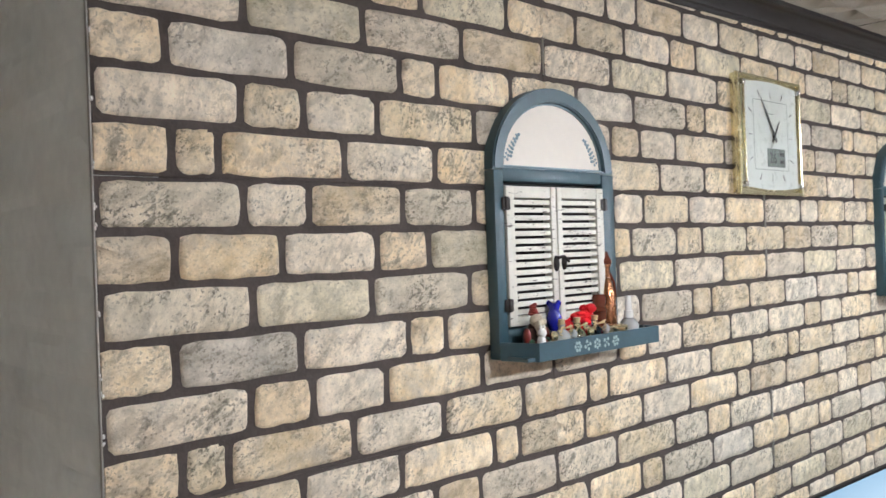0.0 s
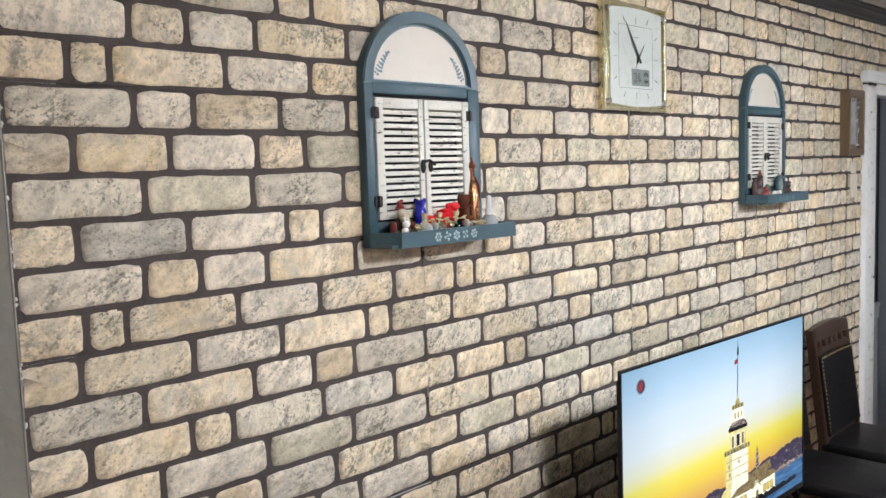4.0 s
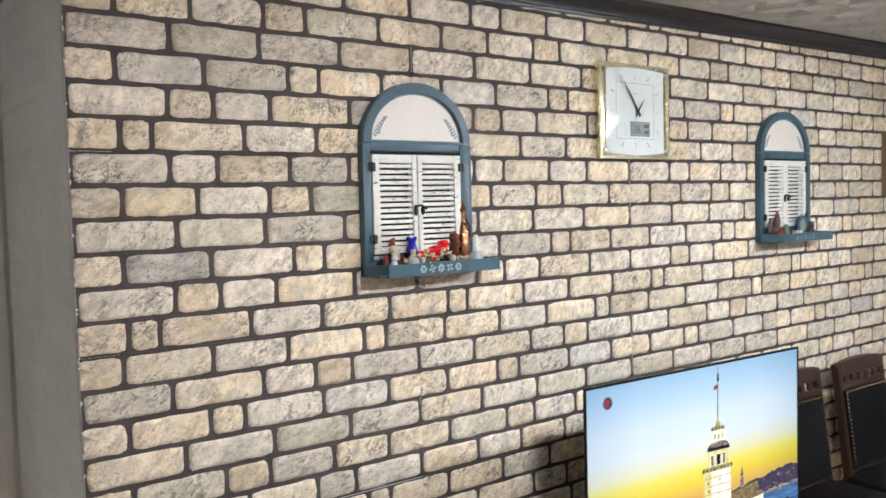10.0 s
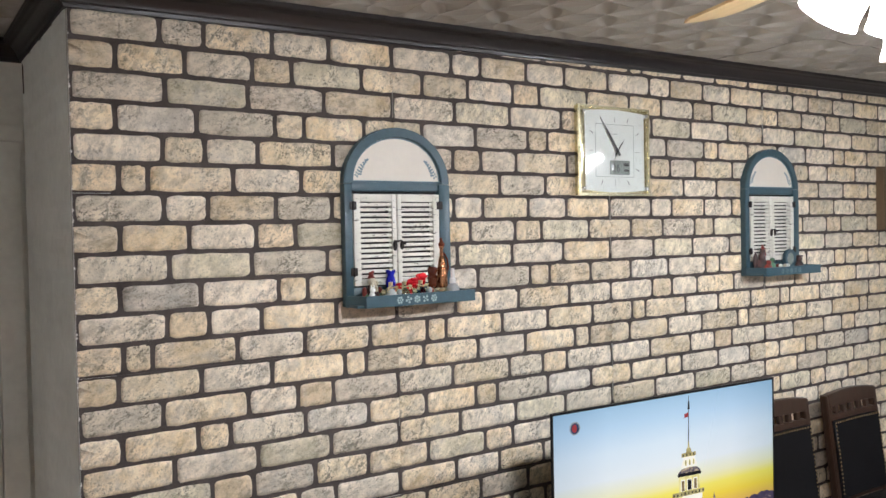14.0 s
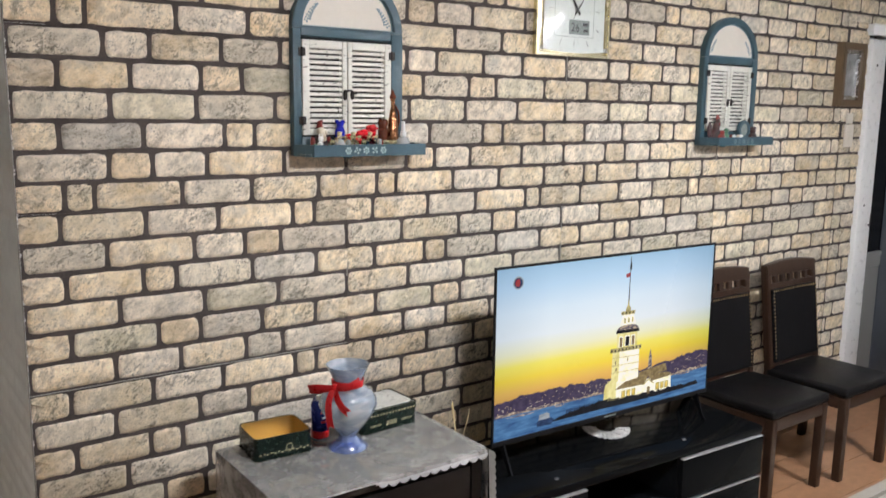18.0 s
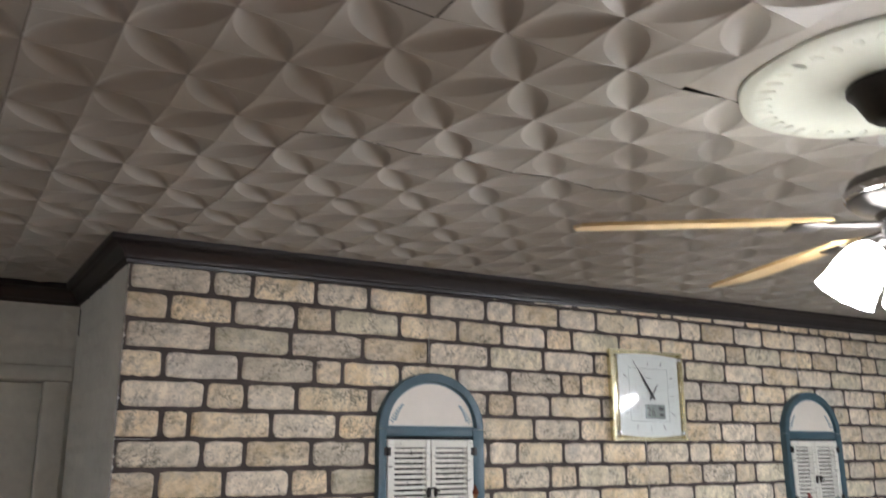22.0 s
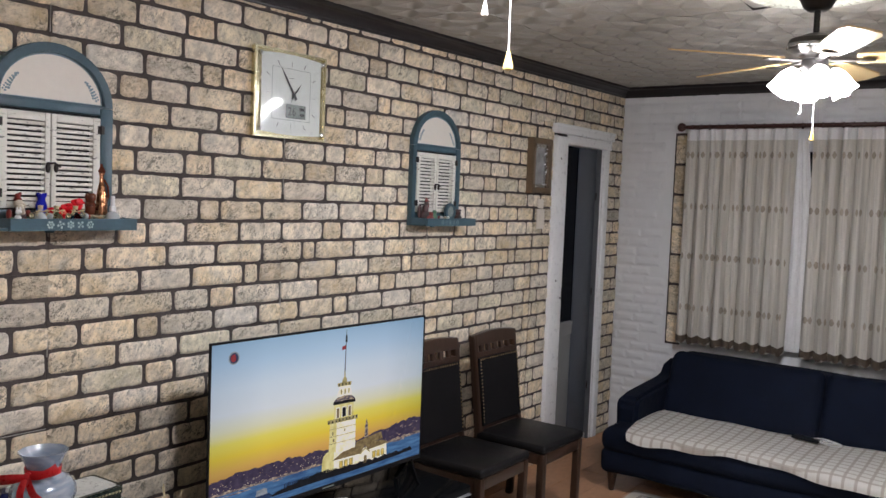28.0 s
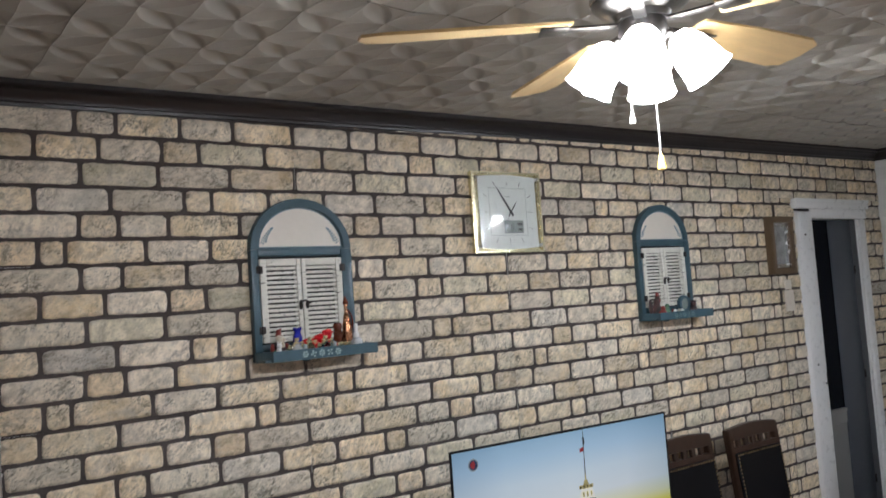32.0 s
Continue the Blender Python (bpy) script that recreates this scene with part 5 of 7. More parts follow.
ob_ = tin("t", 0.083, 0.07, 0.06)
t1 = thing("open_tin", pose(0.53, -0.345, TOPZ, 0, 0, -4), "open dark green tin, gold inside, without its lid", "tin")
part("wall", ring_wall(ob_(0), ob_(0.002), 0.004, 0.062), M_TINGREEN, t1)
part("lining", ring_wall(ob_(0.0024), ob_(0.0028), 0.006, 0.061), M_TINGOLD, t1, "gold inner side")
part("bottom", slab(ob_(0.0022), 0.003, 0.0058), M_TINGOLD, t1)
part("foot_rim", ring_wall(ob_(-0.002), ob_(0.001), 0.0, 0.0038), M_TINGREEN, t1)
bm = bm_new()
for k in range(14):
    add_ball(bm, (-0.068 + 0.0105 * k, -0.0702, 0.014 + (0.003 if k % 2 else 0)), 0.0034, (1.4, 0.2, 0.8), 6)
part("gilt_border", bm, M_GOLD, t1)
bm = bm_new()
add_lathe(bm, [(0.008, -0.0004), (0.0105, -0.0004), (0.0105, 0.0004), (0.008, 0.0004)], 16, pose(0.015, -0.0705, 0.026, 90))
part("gilt_emblem", bm, M_GOLD, t1)
cl_ = tin("t", 0.1, 0.075, 0.055)
t2 = thing("closed_tin", pose(0.872, -0.335, TOPZ, 0, 0, 3), "closed dark green tin with a pale picture on its lid", "tin")
part("wall", slab(cl_(0.002), 0.0, 0.042), M_TINGREEN, t2)
lid = part("lid", slab(cl_(0), 0.043, 0.066), M_TINGREEN, t2)
part("lid_picture", slab(cl_(0.012), 0.0662, 0.068), M_TINWHITE, lid, "pale picture panel")
bm = bm_new()
for k in range(16):
    add_ball(bm, (-0.082 + 0.011 * k, -0.0752, 0.052), 0.003, (1.4, 0.2, 1.2), 6)
part("gilt_border", bm, M_GOLD, lid)
for xa, xb, za, zb in ((-0.075, -0.035, 0.018, 0.024), (-0.018, 0.02, 0.014, 0.028), (0.038, 0.078, 0.018, 0.024)):
    part("gilt_bars", box(xa, xb, -0.074, -0.0728, za, zb), M_GOLD, t2)
can = thing("drinks_can", pose(0.672, -0.345, TOPZ), "blue and red slim drinks can behind the vase", "can")
part("body", lathe([(0, 0), (0.022, 0), (0.026, 0.006), (0.026, 0.104), (0.021, 0.112), (0.021, 0.114), (0, 0.112)], 22), M_CANBLUE, can)
part("red_band", lathe([(0.0262, 0.004), (0.0264, 0.006), (0.0264, 0.022), (0.0262, 0.024)], 22), M_RED, can)
part("cap", lathe([(0, 0.1145), (0.012, 0.1145), (0.01, 0.125), (0, 0.126)], 18), M_DOORWHITE, can)
for k, (z, w) in enumerate(((0.05, 0.02), (0.062, 0.014), (0.078, 0.022))):
    part("print_bar", box(-w / 2, w / 2, -0.0268, -0.0255, z, z + 0.006), M_RED if k != 1 else M_DIAL, can)

NARROW = Matrix.Diagonal((0.89, 0.89, 0.98, 1))
vase = thing("flower_vase", pose(0.703, -0.453, TOPZ) @ NARROW, "marbled pale blue glass vase with a flared mouth", "vase")
part("foot", lathe([(0, 0.0), (0.062, 0.0), (0.06, 0.006), (0.036, 0.022), (0.024, 0.034), (0.024, 0.0365), (0, 0.0365)], 40, None, 0.012), M_VASE, vase)
part("belly", lathe([(0.0235, 0.037), (0.033, 0.046), (0.058, 0.073), (0.081, 0.104), (0.0915, 0.13), (0.0885, 0.15), (0.075, 0.169), (0.05, 0.184), (0.043, 0.191), (0.038, 0.191), (0.04, 0.186), (0, 0.18)], 40, None, 0.012), M_VASE, vase)
part("mouth", lathe([(0.0385, 0.1915), (0.043, 0.1915), (0.047, 0.208), (0.06, 0.232), (0.068, 0.247), (0.065, 0.247), (0.056, 0.232), (0.043, 0.208), (0.038, 0.192)], 40, None, 0.012), M_VASE, vase)
rb = thing("ribbon", pose(0.703, -0.453, TOPZ) @ NARROW, "red satin ribbon tied in a bow round the vase neck", "ribbon")
part("band", lathe([(0.0475, 0.183), (0.0495, 0.186), (0.0515, 0.203), (0.0505, 0.205)], 30), M_RED, rb)
FACING = pose(0, 0, 0, 0, 0, -48)
part("knot", box(-0.033, -0.015, -0.062, -0.048, 0.183, 0.202, 0.005), M_RED, rb).matrix_basis = FACING


def ribbon_strip(pts, w0, w1, notch=0.0, n=14):
    """A smooth satin strip through four points, its free end cut to a V where notch is set."""
    bm = bm_new()
    p0, p1, p2, p3 = [Vector(p) for p in pts]
    P = [p0 * (1 - q) ** 3 + p1 * 3 * q * (1 - q) ** 2 + p2 * 3 * q * q * (1 - q) + p3 * q ** 3 for q in [k / n for k in range(n + 1)]]
    rows = []
    for k, p in enumerate(P):
        d = (P[min(k + 1, n)] - P[max(k - 1, 0)]).normalized()
        side = d.cross(Vector((0, 1, 0))).normalized() * (w0 + (w1 - w0) * k / n)
        back = d * notch if k == n else Vector((0, 0, 0))
        rows.append([bm.verts.new(p + side * e + Vector((0, -0.0015 * (1 - e * e), 0)) - back * (1 - abs(e))) for e in (-1, -0.5, 0, 0.5, 1)])
    for a, b in zip(rows, rows[1:]):
        for k in range(4):
            bm.faces.new((a[k], a[k + 1], b[k + 1], b[k]))
    bmesh.ops.solidify(bm, geom=bm.faces[:], thickness=0.001)
    return bm


for nm, pts, w0, w1, notch in (
        ("loop", [(-0.03, -0.062, 0.193), (-0.06, -0.082, 0.198), (-0.085, -0.08, 0.194), (-0.106, -0.06, 0.183)], 0.007, 0.011, 0),
        ("loop", [(-0.03, -0.058, 0.189), (-0.055, -0.07, 0.186), (-0.08, -0.066, 0.178), (-0.106, -0.056, 0.18)], 0.007, 0.01, 0),
        ("loop", [(-0.016, -0.062, 0.193), (0.012, -0.078, 0.195), (0.04, -0.07, 0.204), (0.054, -0.04, 0.212)], 0.008, 0.012, 0),
        ("tail", [(-0.026, -0.06, 0.186), (-0.036, -0.095, 0.165), (-0.034, -0.092, 0.13), (-0.024, -0.092, 0.082)], 0.009, 0.0115, 0.009),
        ("tail", [(-0.02, -0.06, 0.186), (-0.006, -0.09, 0.178), (0.0, -0.098, 0.152), (0.036, -0.094, 0.132)], 0.009, 0.0115, 0.009)):
    part(nm, ribbon_strip(pts, w0, w1, notch), M_RED, rb).matrix_basis = FACING
# reed diffuser behind the television's corner
rd = thing("reed_diffuser", pose(1.155, -0.378, 0.445), "reed diffuser with pale wooden sticks", "diffuser")
part("bottle", lathe([(0, 0), (0.028, 0), (0.03, 0.005), (0.03, 0.08), (0.012, 0.1), (0.012, 0.13), (0, 0.13)], 18), M_DARKGLASS, rd)
for a, b, c in ((0.004, 0.043, 0.278), (-0.004, 0.036, 0.272), (0.019, -0.032, 0.272)):
    part("stick", tube([(a * 0.1, b * 0.1, 0.131), (a, b, c)], 0.0018, 6), M_STRAW, rd)

# ---- television stand and television ----
STAND = pose(1.79, -0.385, 0, 0, 0, -3)
ts = thing("television_stand", STAND, "low glossy black television stand with drawers", "television stand")
SX, SY, SZ = 0.7, 0.205, 0.445
part("top", box(-SX, SX, -SY, SY, SZ - 0.03, SZ, 0.003), M_GLOSSBLACK, ts)
part("bottom", box(-SX, SX, -SY + 0.01, SY, 0.05, 0.075, 0.002), M_GLOSSBLACK, ts)
for x in (-SX, -0.24, 0.225, SX - 0.018):
    part("upright", box(x, x + 0.018, -SY + 0.012, SY - 0.004, 0.0755, SZ - 0.0305, 0.001), M_GLOSSBLACK, ts)
part("back_panel", box(-SX + 0.018, SX - 0.018, SY - 0.014, SY - 0.005, 0.0755, SZ - 0.0305), M_GLOSSBLACK, ts)
for xa, xb in ((-SX + 0.001, -0.232), (0.236, SX - 0.001)):
    for z0, z1 in ((0.08, 0.235), (0.25, 0.405)):
        d = part("drawer_front", box(xa, xb, -SY - 0.008, -SY + 0.011, z0, z1, 0.002), M_GLOSSBLACK, ts)
        part("edge_strip", box(xa + 0.002, xb - 0.002, -SY - 0.009, -SY + 0.008, z1 + 0.001, z1 + 0.004), M_STRIP, d, "bright metal edge")
part("shelf", box(-0.221, 0.224, -SY + 0.02, SY - 0.016, 0.235, 0.251, 0.001), M_GLOSSBLACK, ts)
part("edge_strip", box(-0.221, 0.224, -SY + 0.012, -SY + 0.0195, 0.2465, 0.25), M_STRIP, ts)
for x in (-SX + 0.05, SX - 0.05):
    for y in (-SY + 0.05, SY - 0.05):
        part("foot", lathe([(0, 0), (0.02, 0), (0.02, 0.05), (0, 0.05)], 14, pose(x, y, 0)), M_GLOSSBLACK, ts)
for x, y in ((-0.32, -0.15), (0.32, -0.14)):
    part("cap_screw", lathe([(0, 0), (0.009, 0), (0.008, 0.003), (0, 0.003)], 12, pose(x, y, SZ)), M_CHROME, ts)
figurine("figurine", [(0, 0, 0.02, 0.02, (0.9, 0.8, 1)), (0, 0, 0.048, 0.013, (1, 1, 1))], M_WHITECER, STAND @ pose(-0.19, -0.13, 0.2515), "small white ceramic figurine inside the stand", group="ornaments")
bm = bm_new()
rnd = random.Random(8)
for k in range(4):
    r = 0.03 + 0.009 * k
    add_tube(bm, [((r + 0.003 * math.sin(3 * q + k)) * math.cos(math.pi * q / 24) * 1.35, -(r + 0.003 * math.sin(2.3 * q + k)) * math.sin(math.pi * q / 24) * 1.2 + 0.026, 0.0028 + 0.0016 * math.sin(q * 1.7 + k)) for q in range(25)], 0.0019, 5)
for k in range(30):
    a = math.pi * (k + rnd.uniform(0, 0.9)) / 30
    r0, r1 = 0.028 + rnd.uniform(0, 0.008), 0.058
    add_tube(bm, [(r0 * math.cos(a) * 1.35, -r0 * math.sin(a) * 1.2 + 0.026, 0.003), ((r0 + r1) * 0.68 * math.cos(a + 0.09), -(r0 + r1) * 0.6 * math.sin(a + 0.09) + 0.026, 0.006), (r1 * math.cos(a) * 1.35, -r1 * math.sin(a) * 1.2 + 0.026, 0.003)], 0.0014, 4)
for k in range(13):
    a = math.pi * (k + 0.5) / 13
    cx, cy = 0.062 * math.cos(a) * 1.35, -0.062 * math.sin(a) * 1.2 + 0.026
    add_tube(bm, [(cx + 0.0085 * math.cos(q * math.pi / 4), cy + 0.0085 * math.sin(q * math.pi / 4), 0.0032) for q in range(9)], 0.0021, 5)
    add_ball(bm, (cx, cy, 0.003), 0.0035, (1, 1, 0.6), 6)
solo("doily", bm, M_LACEEDGE, pose(1.918, -0.322, SZ + 0.0005, 0, 0, -38) @ Matrix.Diagonal((1.0, 1.45, 1, 1)), "crescent of cream crochet, a doily under the television", "doily")

TV = pose(1.307, -0.361, 0.535, 0, 0, math.degrees(math.atan2(-0.047, 1.093)))
tv = thing("television", TV, "large flat television showing an evening seascape with a lit tower", "television")
TW, TH = 1.094, 0.62
part("back_cover", box(0.02, TW - 0.02, 0.0045, 0.028, 0.012, TH - 0.03, 0.008), M_BEZEL, tv)
part("rear_housing", box(0.16, TW - 0.16, 0.03, 0.062, 0.05, 0.38, 0.012), M_BEZEL, tv)
part("bezel", ring_prism([(0, 0), (TW, 0), (TW, TH), (0, TH)], [(0.006, 0.018), (TW - 0.006, 0.018), (TW - 0.006, TH - 0.008), (0.006, TH - 0.008)], 0.0055, -0.004, 0.0012), M_BEZEL, tv)
for x in (0.05, TW - 0.06):
    bm = prism([(-0.018, 0.012), (0.018, 0.012), (0.065, -0.08), (0.074, -0.089), (0.055, -0.089), (0.0, -0.008), (-0.055, -0.089), (-0.074, -0.089), (-0.065, -0.08)], -0.004, 0.004, 0.001, pose(x, 0.016, 0, 0, 0, 90))
    part("stand_leg", bm, M_MATTEBLACK, tv)
part("maker_mark", box(TW / 2 - 0.03, TW / 2 + 0.03, -0.0068, -0.006, 0.008, 0.013), M_LCD, tv)
screen = part("screen", box(0.006, TW - 0.006, 0.0, 0.0054, 0.018, TH - 0.008), sky_mat(), tv, "glowing sky, blue to yellow")


def flat_shape(name, pts, layer, material, label=""):
    y = -0.0002 - 0.0003 * layer
    part(name, prism(pts, y, y - 0.0002), material, screen, label, False)


G_SEA = speckled_glow("screen_sea", (0.018, 0.07, 0.2), (0.09, 0.24, 0.46), 26, 0.33, 0.68, (0.35, 1, 2.5))
G_HILL = speckled_glow("screen_hills", (0.028, 0.022, 0.055), (0.075, 0.055, 0.11), 45, 0.35, 0.7)
G_SHORE = speckled_glow("screen_shore", (0.06, 0.055, 0.1), (0.7, 0.56, 0.36), 90, 0.42, 0.68, (0.7, 1, 1.5))
G_STONE = speckled_glow("screen_lit_stone", (0.84, 0.77, 0.42), (1.0, 0.98, 0.84), 22, 0.28, 0.5, (1, 1, 1.6))
G_STONEWARM = speckled_glow("screen_warm_stone", (0.62, 0.55, 0.16), (0.9, 0.84, 0.42), 30, 0.3, 0.65, (1, 1, 0.7))
G_STONEDIM = speckled_glow("screen_dim_stone", (0.2, 0.17, 0.06), (0.62, 0.55, 0.26), 46, 0.32, 0.66)
G_YELLOW = speckled_glow("screen_lit_windows", (0.6, 0.42, 0.06), (0.85, 0.66, 0.2), 60, 0.4, 0.6)
G_DARK = speckled_glow("screen_dark_shapes", (0.001, 0.0015, 0.004), (0.009, 0.009, 0.015), 50, 0.4, 0.7)
G_ROOF = speckled_glow("screen_roof", (0.13, 0.09, 0.04), (0.34, 0.26, 0.12), 60, 0.35, 0.7)
G_RED = speckled_glow("screen_red", (0.3, 0.03, 0.04), (0.36, 0.06, 0.06), 60, 0.4, 0.7)
G_GREYM = speckled_glow("screen_grey", (0.2, 0.24, 0.28), (0.4, 0.44, 0.48), 60, 0.4, 0.7)
G_BOAT = speckled_glow("screen_boat", (0.006, 0.018, 0.06), (0.03, 0.07, 0.17), 55, 0.4, 0.7)
G_LAMPS = speckled_glow("screen_town_lights", (0.75, 0.5, 0.24), (0.98, 0.92, 0.75), 30, 0.4, 0.6)
rnd = random.Random(21)
x0, x1 = 0.0062, TW - 0.0062


def ridge(x):
    """Height of the far hills along the screen."""
    k = x / TW
    return 0.155 + 0.008 * math.sin(5 * k + 0.6) + 0.038 * max(0.0, (k - 0.62) / 0.3) ** 0.7 - 0.012 * max(0.0, (k - 0.92) / 0.08) - 0.014 * max(0.0, 0.12 - k) / 0.12 + 0.0022 * math.sin(61 * k) + 0.0016 * math.sin(143 * k)


def water(x):
    return 0.1 + 0.012 * max(0.0, x / TW - 0.5) * 2


hill = [(x0, 0.09)] + [(x0 + (x1 - x0) * k / 90, ridge(x0 + (x1 - x0) * k / 90) + rnd.choice((-0.003, -0.001, 0.0, 0.002, 0.0035))) for k in range(91)] + [(x1, 0.09)]
flat_shape("far_hill", hill, 1, G_HILL, "dusky hills with lights")
flat_shape("shore", [(x0, 0.092)] + [(x0 + (x1 - x0) * k / 50, water(x0 + (x1 - x0) * k / 50) + 0.008 + rnd.uniform(-0.004, 0.005)) for k in range(51)] + [(x1, 0.092)], 2, G_SHORE)
bm = bm_new()
for k in range(280):
    x = rnd.uniform(x0 + 0.01, x1 - 0.01)
    w = water(x)
    z = w + 0.006 + (ridge(x) - w - 0.012) * rnd.random() ** 1.6
    r = rnd.uniform(0.0006, 0.0015)
    add_prism(bm, [(x - r, z - r), (x + r, z - r), (x + r, z + r), (x - r, z + r)], -0.0012, -0.0013)
tagged(part("town_lights", bm, G_LAMPS, screen, "small lights of a far town", False), kind="stuff")
flat_shape("sea", [(x0, 0.0184)] + [(x0 + (x1 - x0) * k / 30, water(x0 + (x1 - x0) * k / 30)) for k in range(31)] + [(x1, 0.0184)], 4, G_SEA, "blue evening sea")
for xa, xb, z in ((0.05, 0.2, 0.093), (0.27, 0.33, 0.095), (0.9, 1.0, 0.106)):
    flat_shape("light_on_water", [(xa, z), ((xa + xb) / 2, z - 0.003), (xb, z), ((xa + xb) / 2, z + 0.003)], 5, G_SHORE)
islet = [(0.262, 0.044), (0.3, 0.054), (0.36, 0.061), (0.45, 0.068), (0.52, 0.077), (0.6, 0.07), (0.75, 0.06), (0.88, 0.058), (0.96, 0.054), (1.036, 0.052), (1.036, 0.048), (0.95, 0.045), (0.8, 0.042), (0.65, 0.042), (0.5, 0.045), (0.36, 0.042), (0.28, 0.04)]
flat_shape("islet", islet, 6, G_DARK)
flat_shape("boat", [(0.196, 0.036), (0.262, 0.034), (0.274, 0.05), (0.262, 0.058), (0.2, 0.058), (0.194, 0.052)], 7, G_BOAT)
flat_shape("boat_cabin", [(0.202, 0.0585), (0.255, 0.0585), (0.25, 0.078), (0.238, 0.082), (0.206, 0.078)], 7, G_GREYM)
for k in range(24):
    xa = 0.33 + 0.0085 * k + rnd.uniform(0, 0.003)
    zb = 0.054 + 0.05 * (xa - 0.3) * 0.7
    flat_shape("railing_post", [(xa, zb), (xa + 0.0055, zb), (xa + 0.005, zb + rnd.uniform(0.012, 0.021)), (xa + 0.001, zb + 0.016)], 7, G_DARK)
quay = [(0.33, 0.05)] + [(0.34 + 0.0145 * k, 0.062 + 0.012 * min(1, k / 12) - 0.011 * max(0, min(1, (k - 14) / 14)) + rnd.uniform(-0.005, 0.006)) for k in range(48)] + [(1.036, 0.051), (0.95, 0.045), (0.8, 0.042), (0.65, 0.041), (0.5, 0.043), (0.36, 0.042)]
flat_shape("quay", quay, 13, G_DARK, "ragged dark quay")
for k in range(9):
    xa = 0.535 + 0.011 * k
    flat_shape("quay_railing", [(xa, 0.066), (xa + 0.0025, 0.066), (xa + 0.0025, 0.08 - 0.0012 * k), (xa, 0.08 - 0.0012 * k)], 14, G_STONEDIM)
TX = 0.617
flat_shape("rear_turret", [(0.742, 0.16), (0.764, 0.16), (0.761, 0.2), (0.759, 0.21), (0.752, 0.236), (0.745, 0.21), (0.744, 0.2)], 5, G_SHORE)
flat_shape("rear_roof", [(TX + 0.07, 0.13), (0.85, 0.135), (0.838, 0.166), (TX + 0.08, 0.152)], 7, G_ROOF)
flat_shape("tower_buttress", [(0.512, 0.064), (0.575, 0.058), (0.575, 0.135), (0.56, 0.145), (0.535, 0.142), (0.519, 0.13), (0.514, 0.11)], 9, G_STONEWARM)
flat_shape("tower_body", [(0.545, 0.07), (0.69, 0.066), (0.688, 0.255), (0.55, 0.258)], 8, G_STONE, "lit stone tower")
flat_shape("tower_shade", [(0.546, 0.135), (0.583, 0.135), (0.585, 0.256), (0.55, 0.257)], 9, G_STONEWARM)
flat_shape("annexe", [(0.575, 0.056), (0.877, 0.046), (0.872, 0.112), (0.82, 0.124), (0.58, 0.108)], 9, G_STONE)
flat_shape("annexe_roof", [(0.568, 0.104), (0.72, 0.1), (0.745, 0.128), (0.765, 0.106), (0.884, 0.112), (0.85, 0.13), (0.74, 0.137), (0.62, 0.128)], 10, G_ROOF)
for xa in (0.605, 0.632, 0.659, 0.79, 0.815, 0.84):
    flat_shape("window_surround", [(xa - 0.002, 0.066), (xa + 0.019, 0.0655), (xa + 0.019, 0.094), (xa - 0.002, 0.0945)], 11, G_STONEDIM)
    flat_shape("window", [(xa + 0.002, 0.069), (xa + 0.015, 0.0687), (xa + 0.015, 0.091), (xa + 0.002, 0.0913)], 12, G_YELLOW)
flat_shape("gable", [(0.712, 0.098), (0.78, 0.096), (0.747, 0.12)], 11, G_STONEDIM)
flat_shape("porch", [(0.725, 0.054), (0.768, 0.0525), (0.768, 0.098), (0.747, 0.113), (0.725, 0.099)], 12, G_STONE)
flat_shape("doorway", [(0.74, 0.056), (0.756, 0.0555), (0.756, 0.084), (0.748, 0.089), (0.74, 0.085)], 13, G_ROOF)
for z in (0.17, 0.197, 0.226):
    flat_shape("ledge", [(0.546, z), (0.689, z - 0.003), (0.689, z - 0.0005), (0.546, z + 0.0025)], 10, G_STONEDIM)
for xa, z in ((0.562, 0.21), (0.625, 0.213), (0.567, 0.183)):
    flat_shape("window", [(xa, z - 0.006), (xa + 0.006, z - 0.006), (xa + 0.006, z + 0.006), (xa, z + 0.006)], 11, G_ROOF)
flat_shape("balcony", [(0.536, 0.25), (0.697, 0.246), (0.697, 0.262), (0.536, 0.266)], 11, G_STONEDIM)
for k in range(9):
    flat_shape("baluster", [(0.54 + 0.0185 * k, 0.251), (0.546 + 0.0185 * k, 0.251), (0.546 + 0.0185 * k, 0.26), (0.54 + 0.0185 * k, 0.26)], 12, G_DARK)
flat_shape("lantern_storey", [(0.568, 0.266), (0.674, 0.263), (0.672, 0.326), (0.568, 0.329)], 10, G_STONEWARM)
for xa, w, mt in ((0.582, 0.013, G_ROOF), (0.612, 0.019, G_DARK), (0.645, 0.013, G_ROOF)):
    flat_shape("tall_window", [(xa - 0.004, 0.266), (xa + w + 0.004, 0.266), (xa + w + 0.004, 0.307), (xa - 0.004, 0.308)], 11, G_STONE)
    flat_shape("tall_window", [(xa, 0.267), (xa + w, 0.267), (xa + w, 0.303), (xa, 0.304)], 12, mt)
flat_shape("dome_band", [(0.564, 0.327), (0.68, 0.323), (0.676, 0.334), (0.66, 0.345), (0.622, 0.349), (0.584, 0.346), (0.568, 0.337)], 11, G_SHORE)
flat_shape("dome_foot", [(0.562, 0.32), (0.682, 0.316), (0.681, 0.328), (0.563, 0.332)], 12, G_DARK)
flat_shape("upper_storey", [(0.582, 0.35), (0.662, 0.348), (0.654, 0.372), (0.648, 0.39), (0.596, 0.392), (0.59, 0.374)], 10, G_STONE)
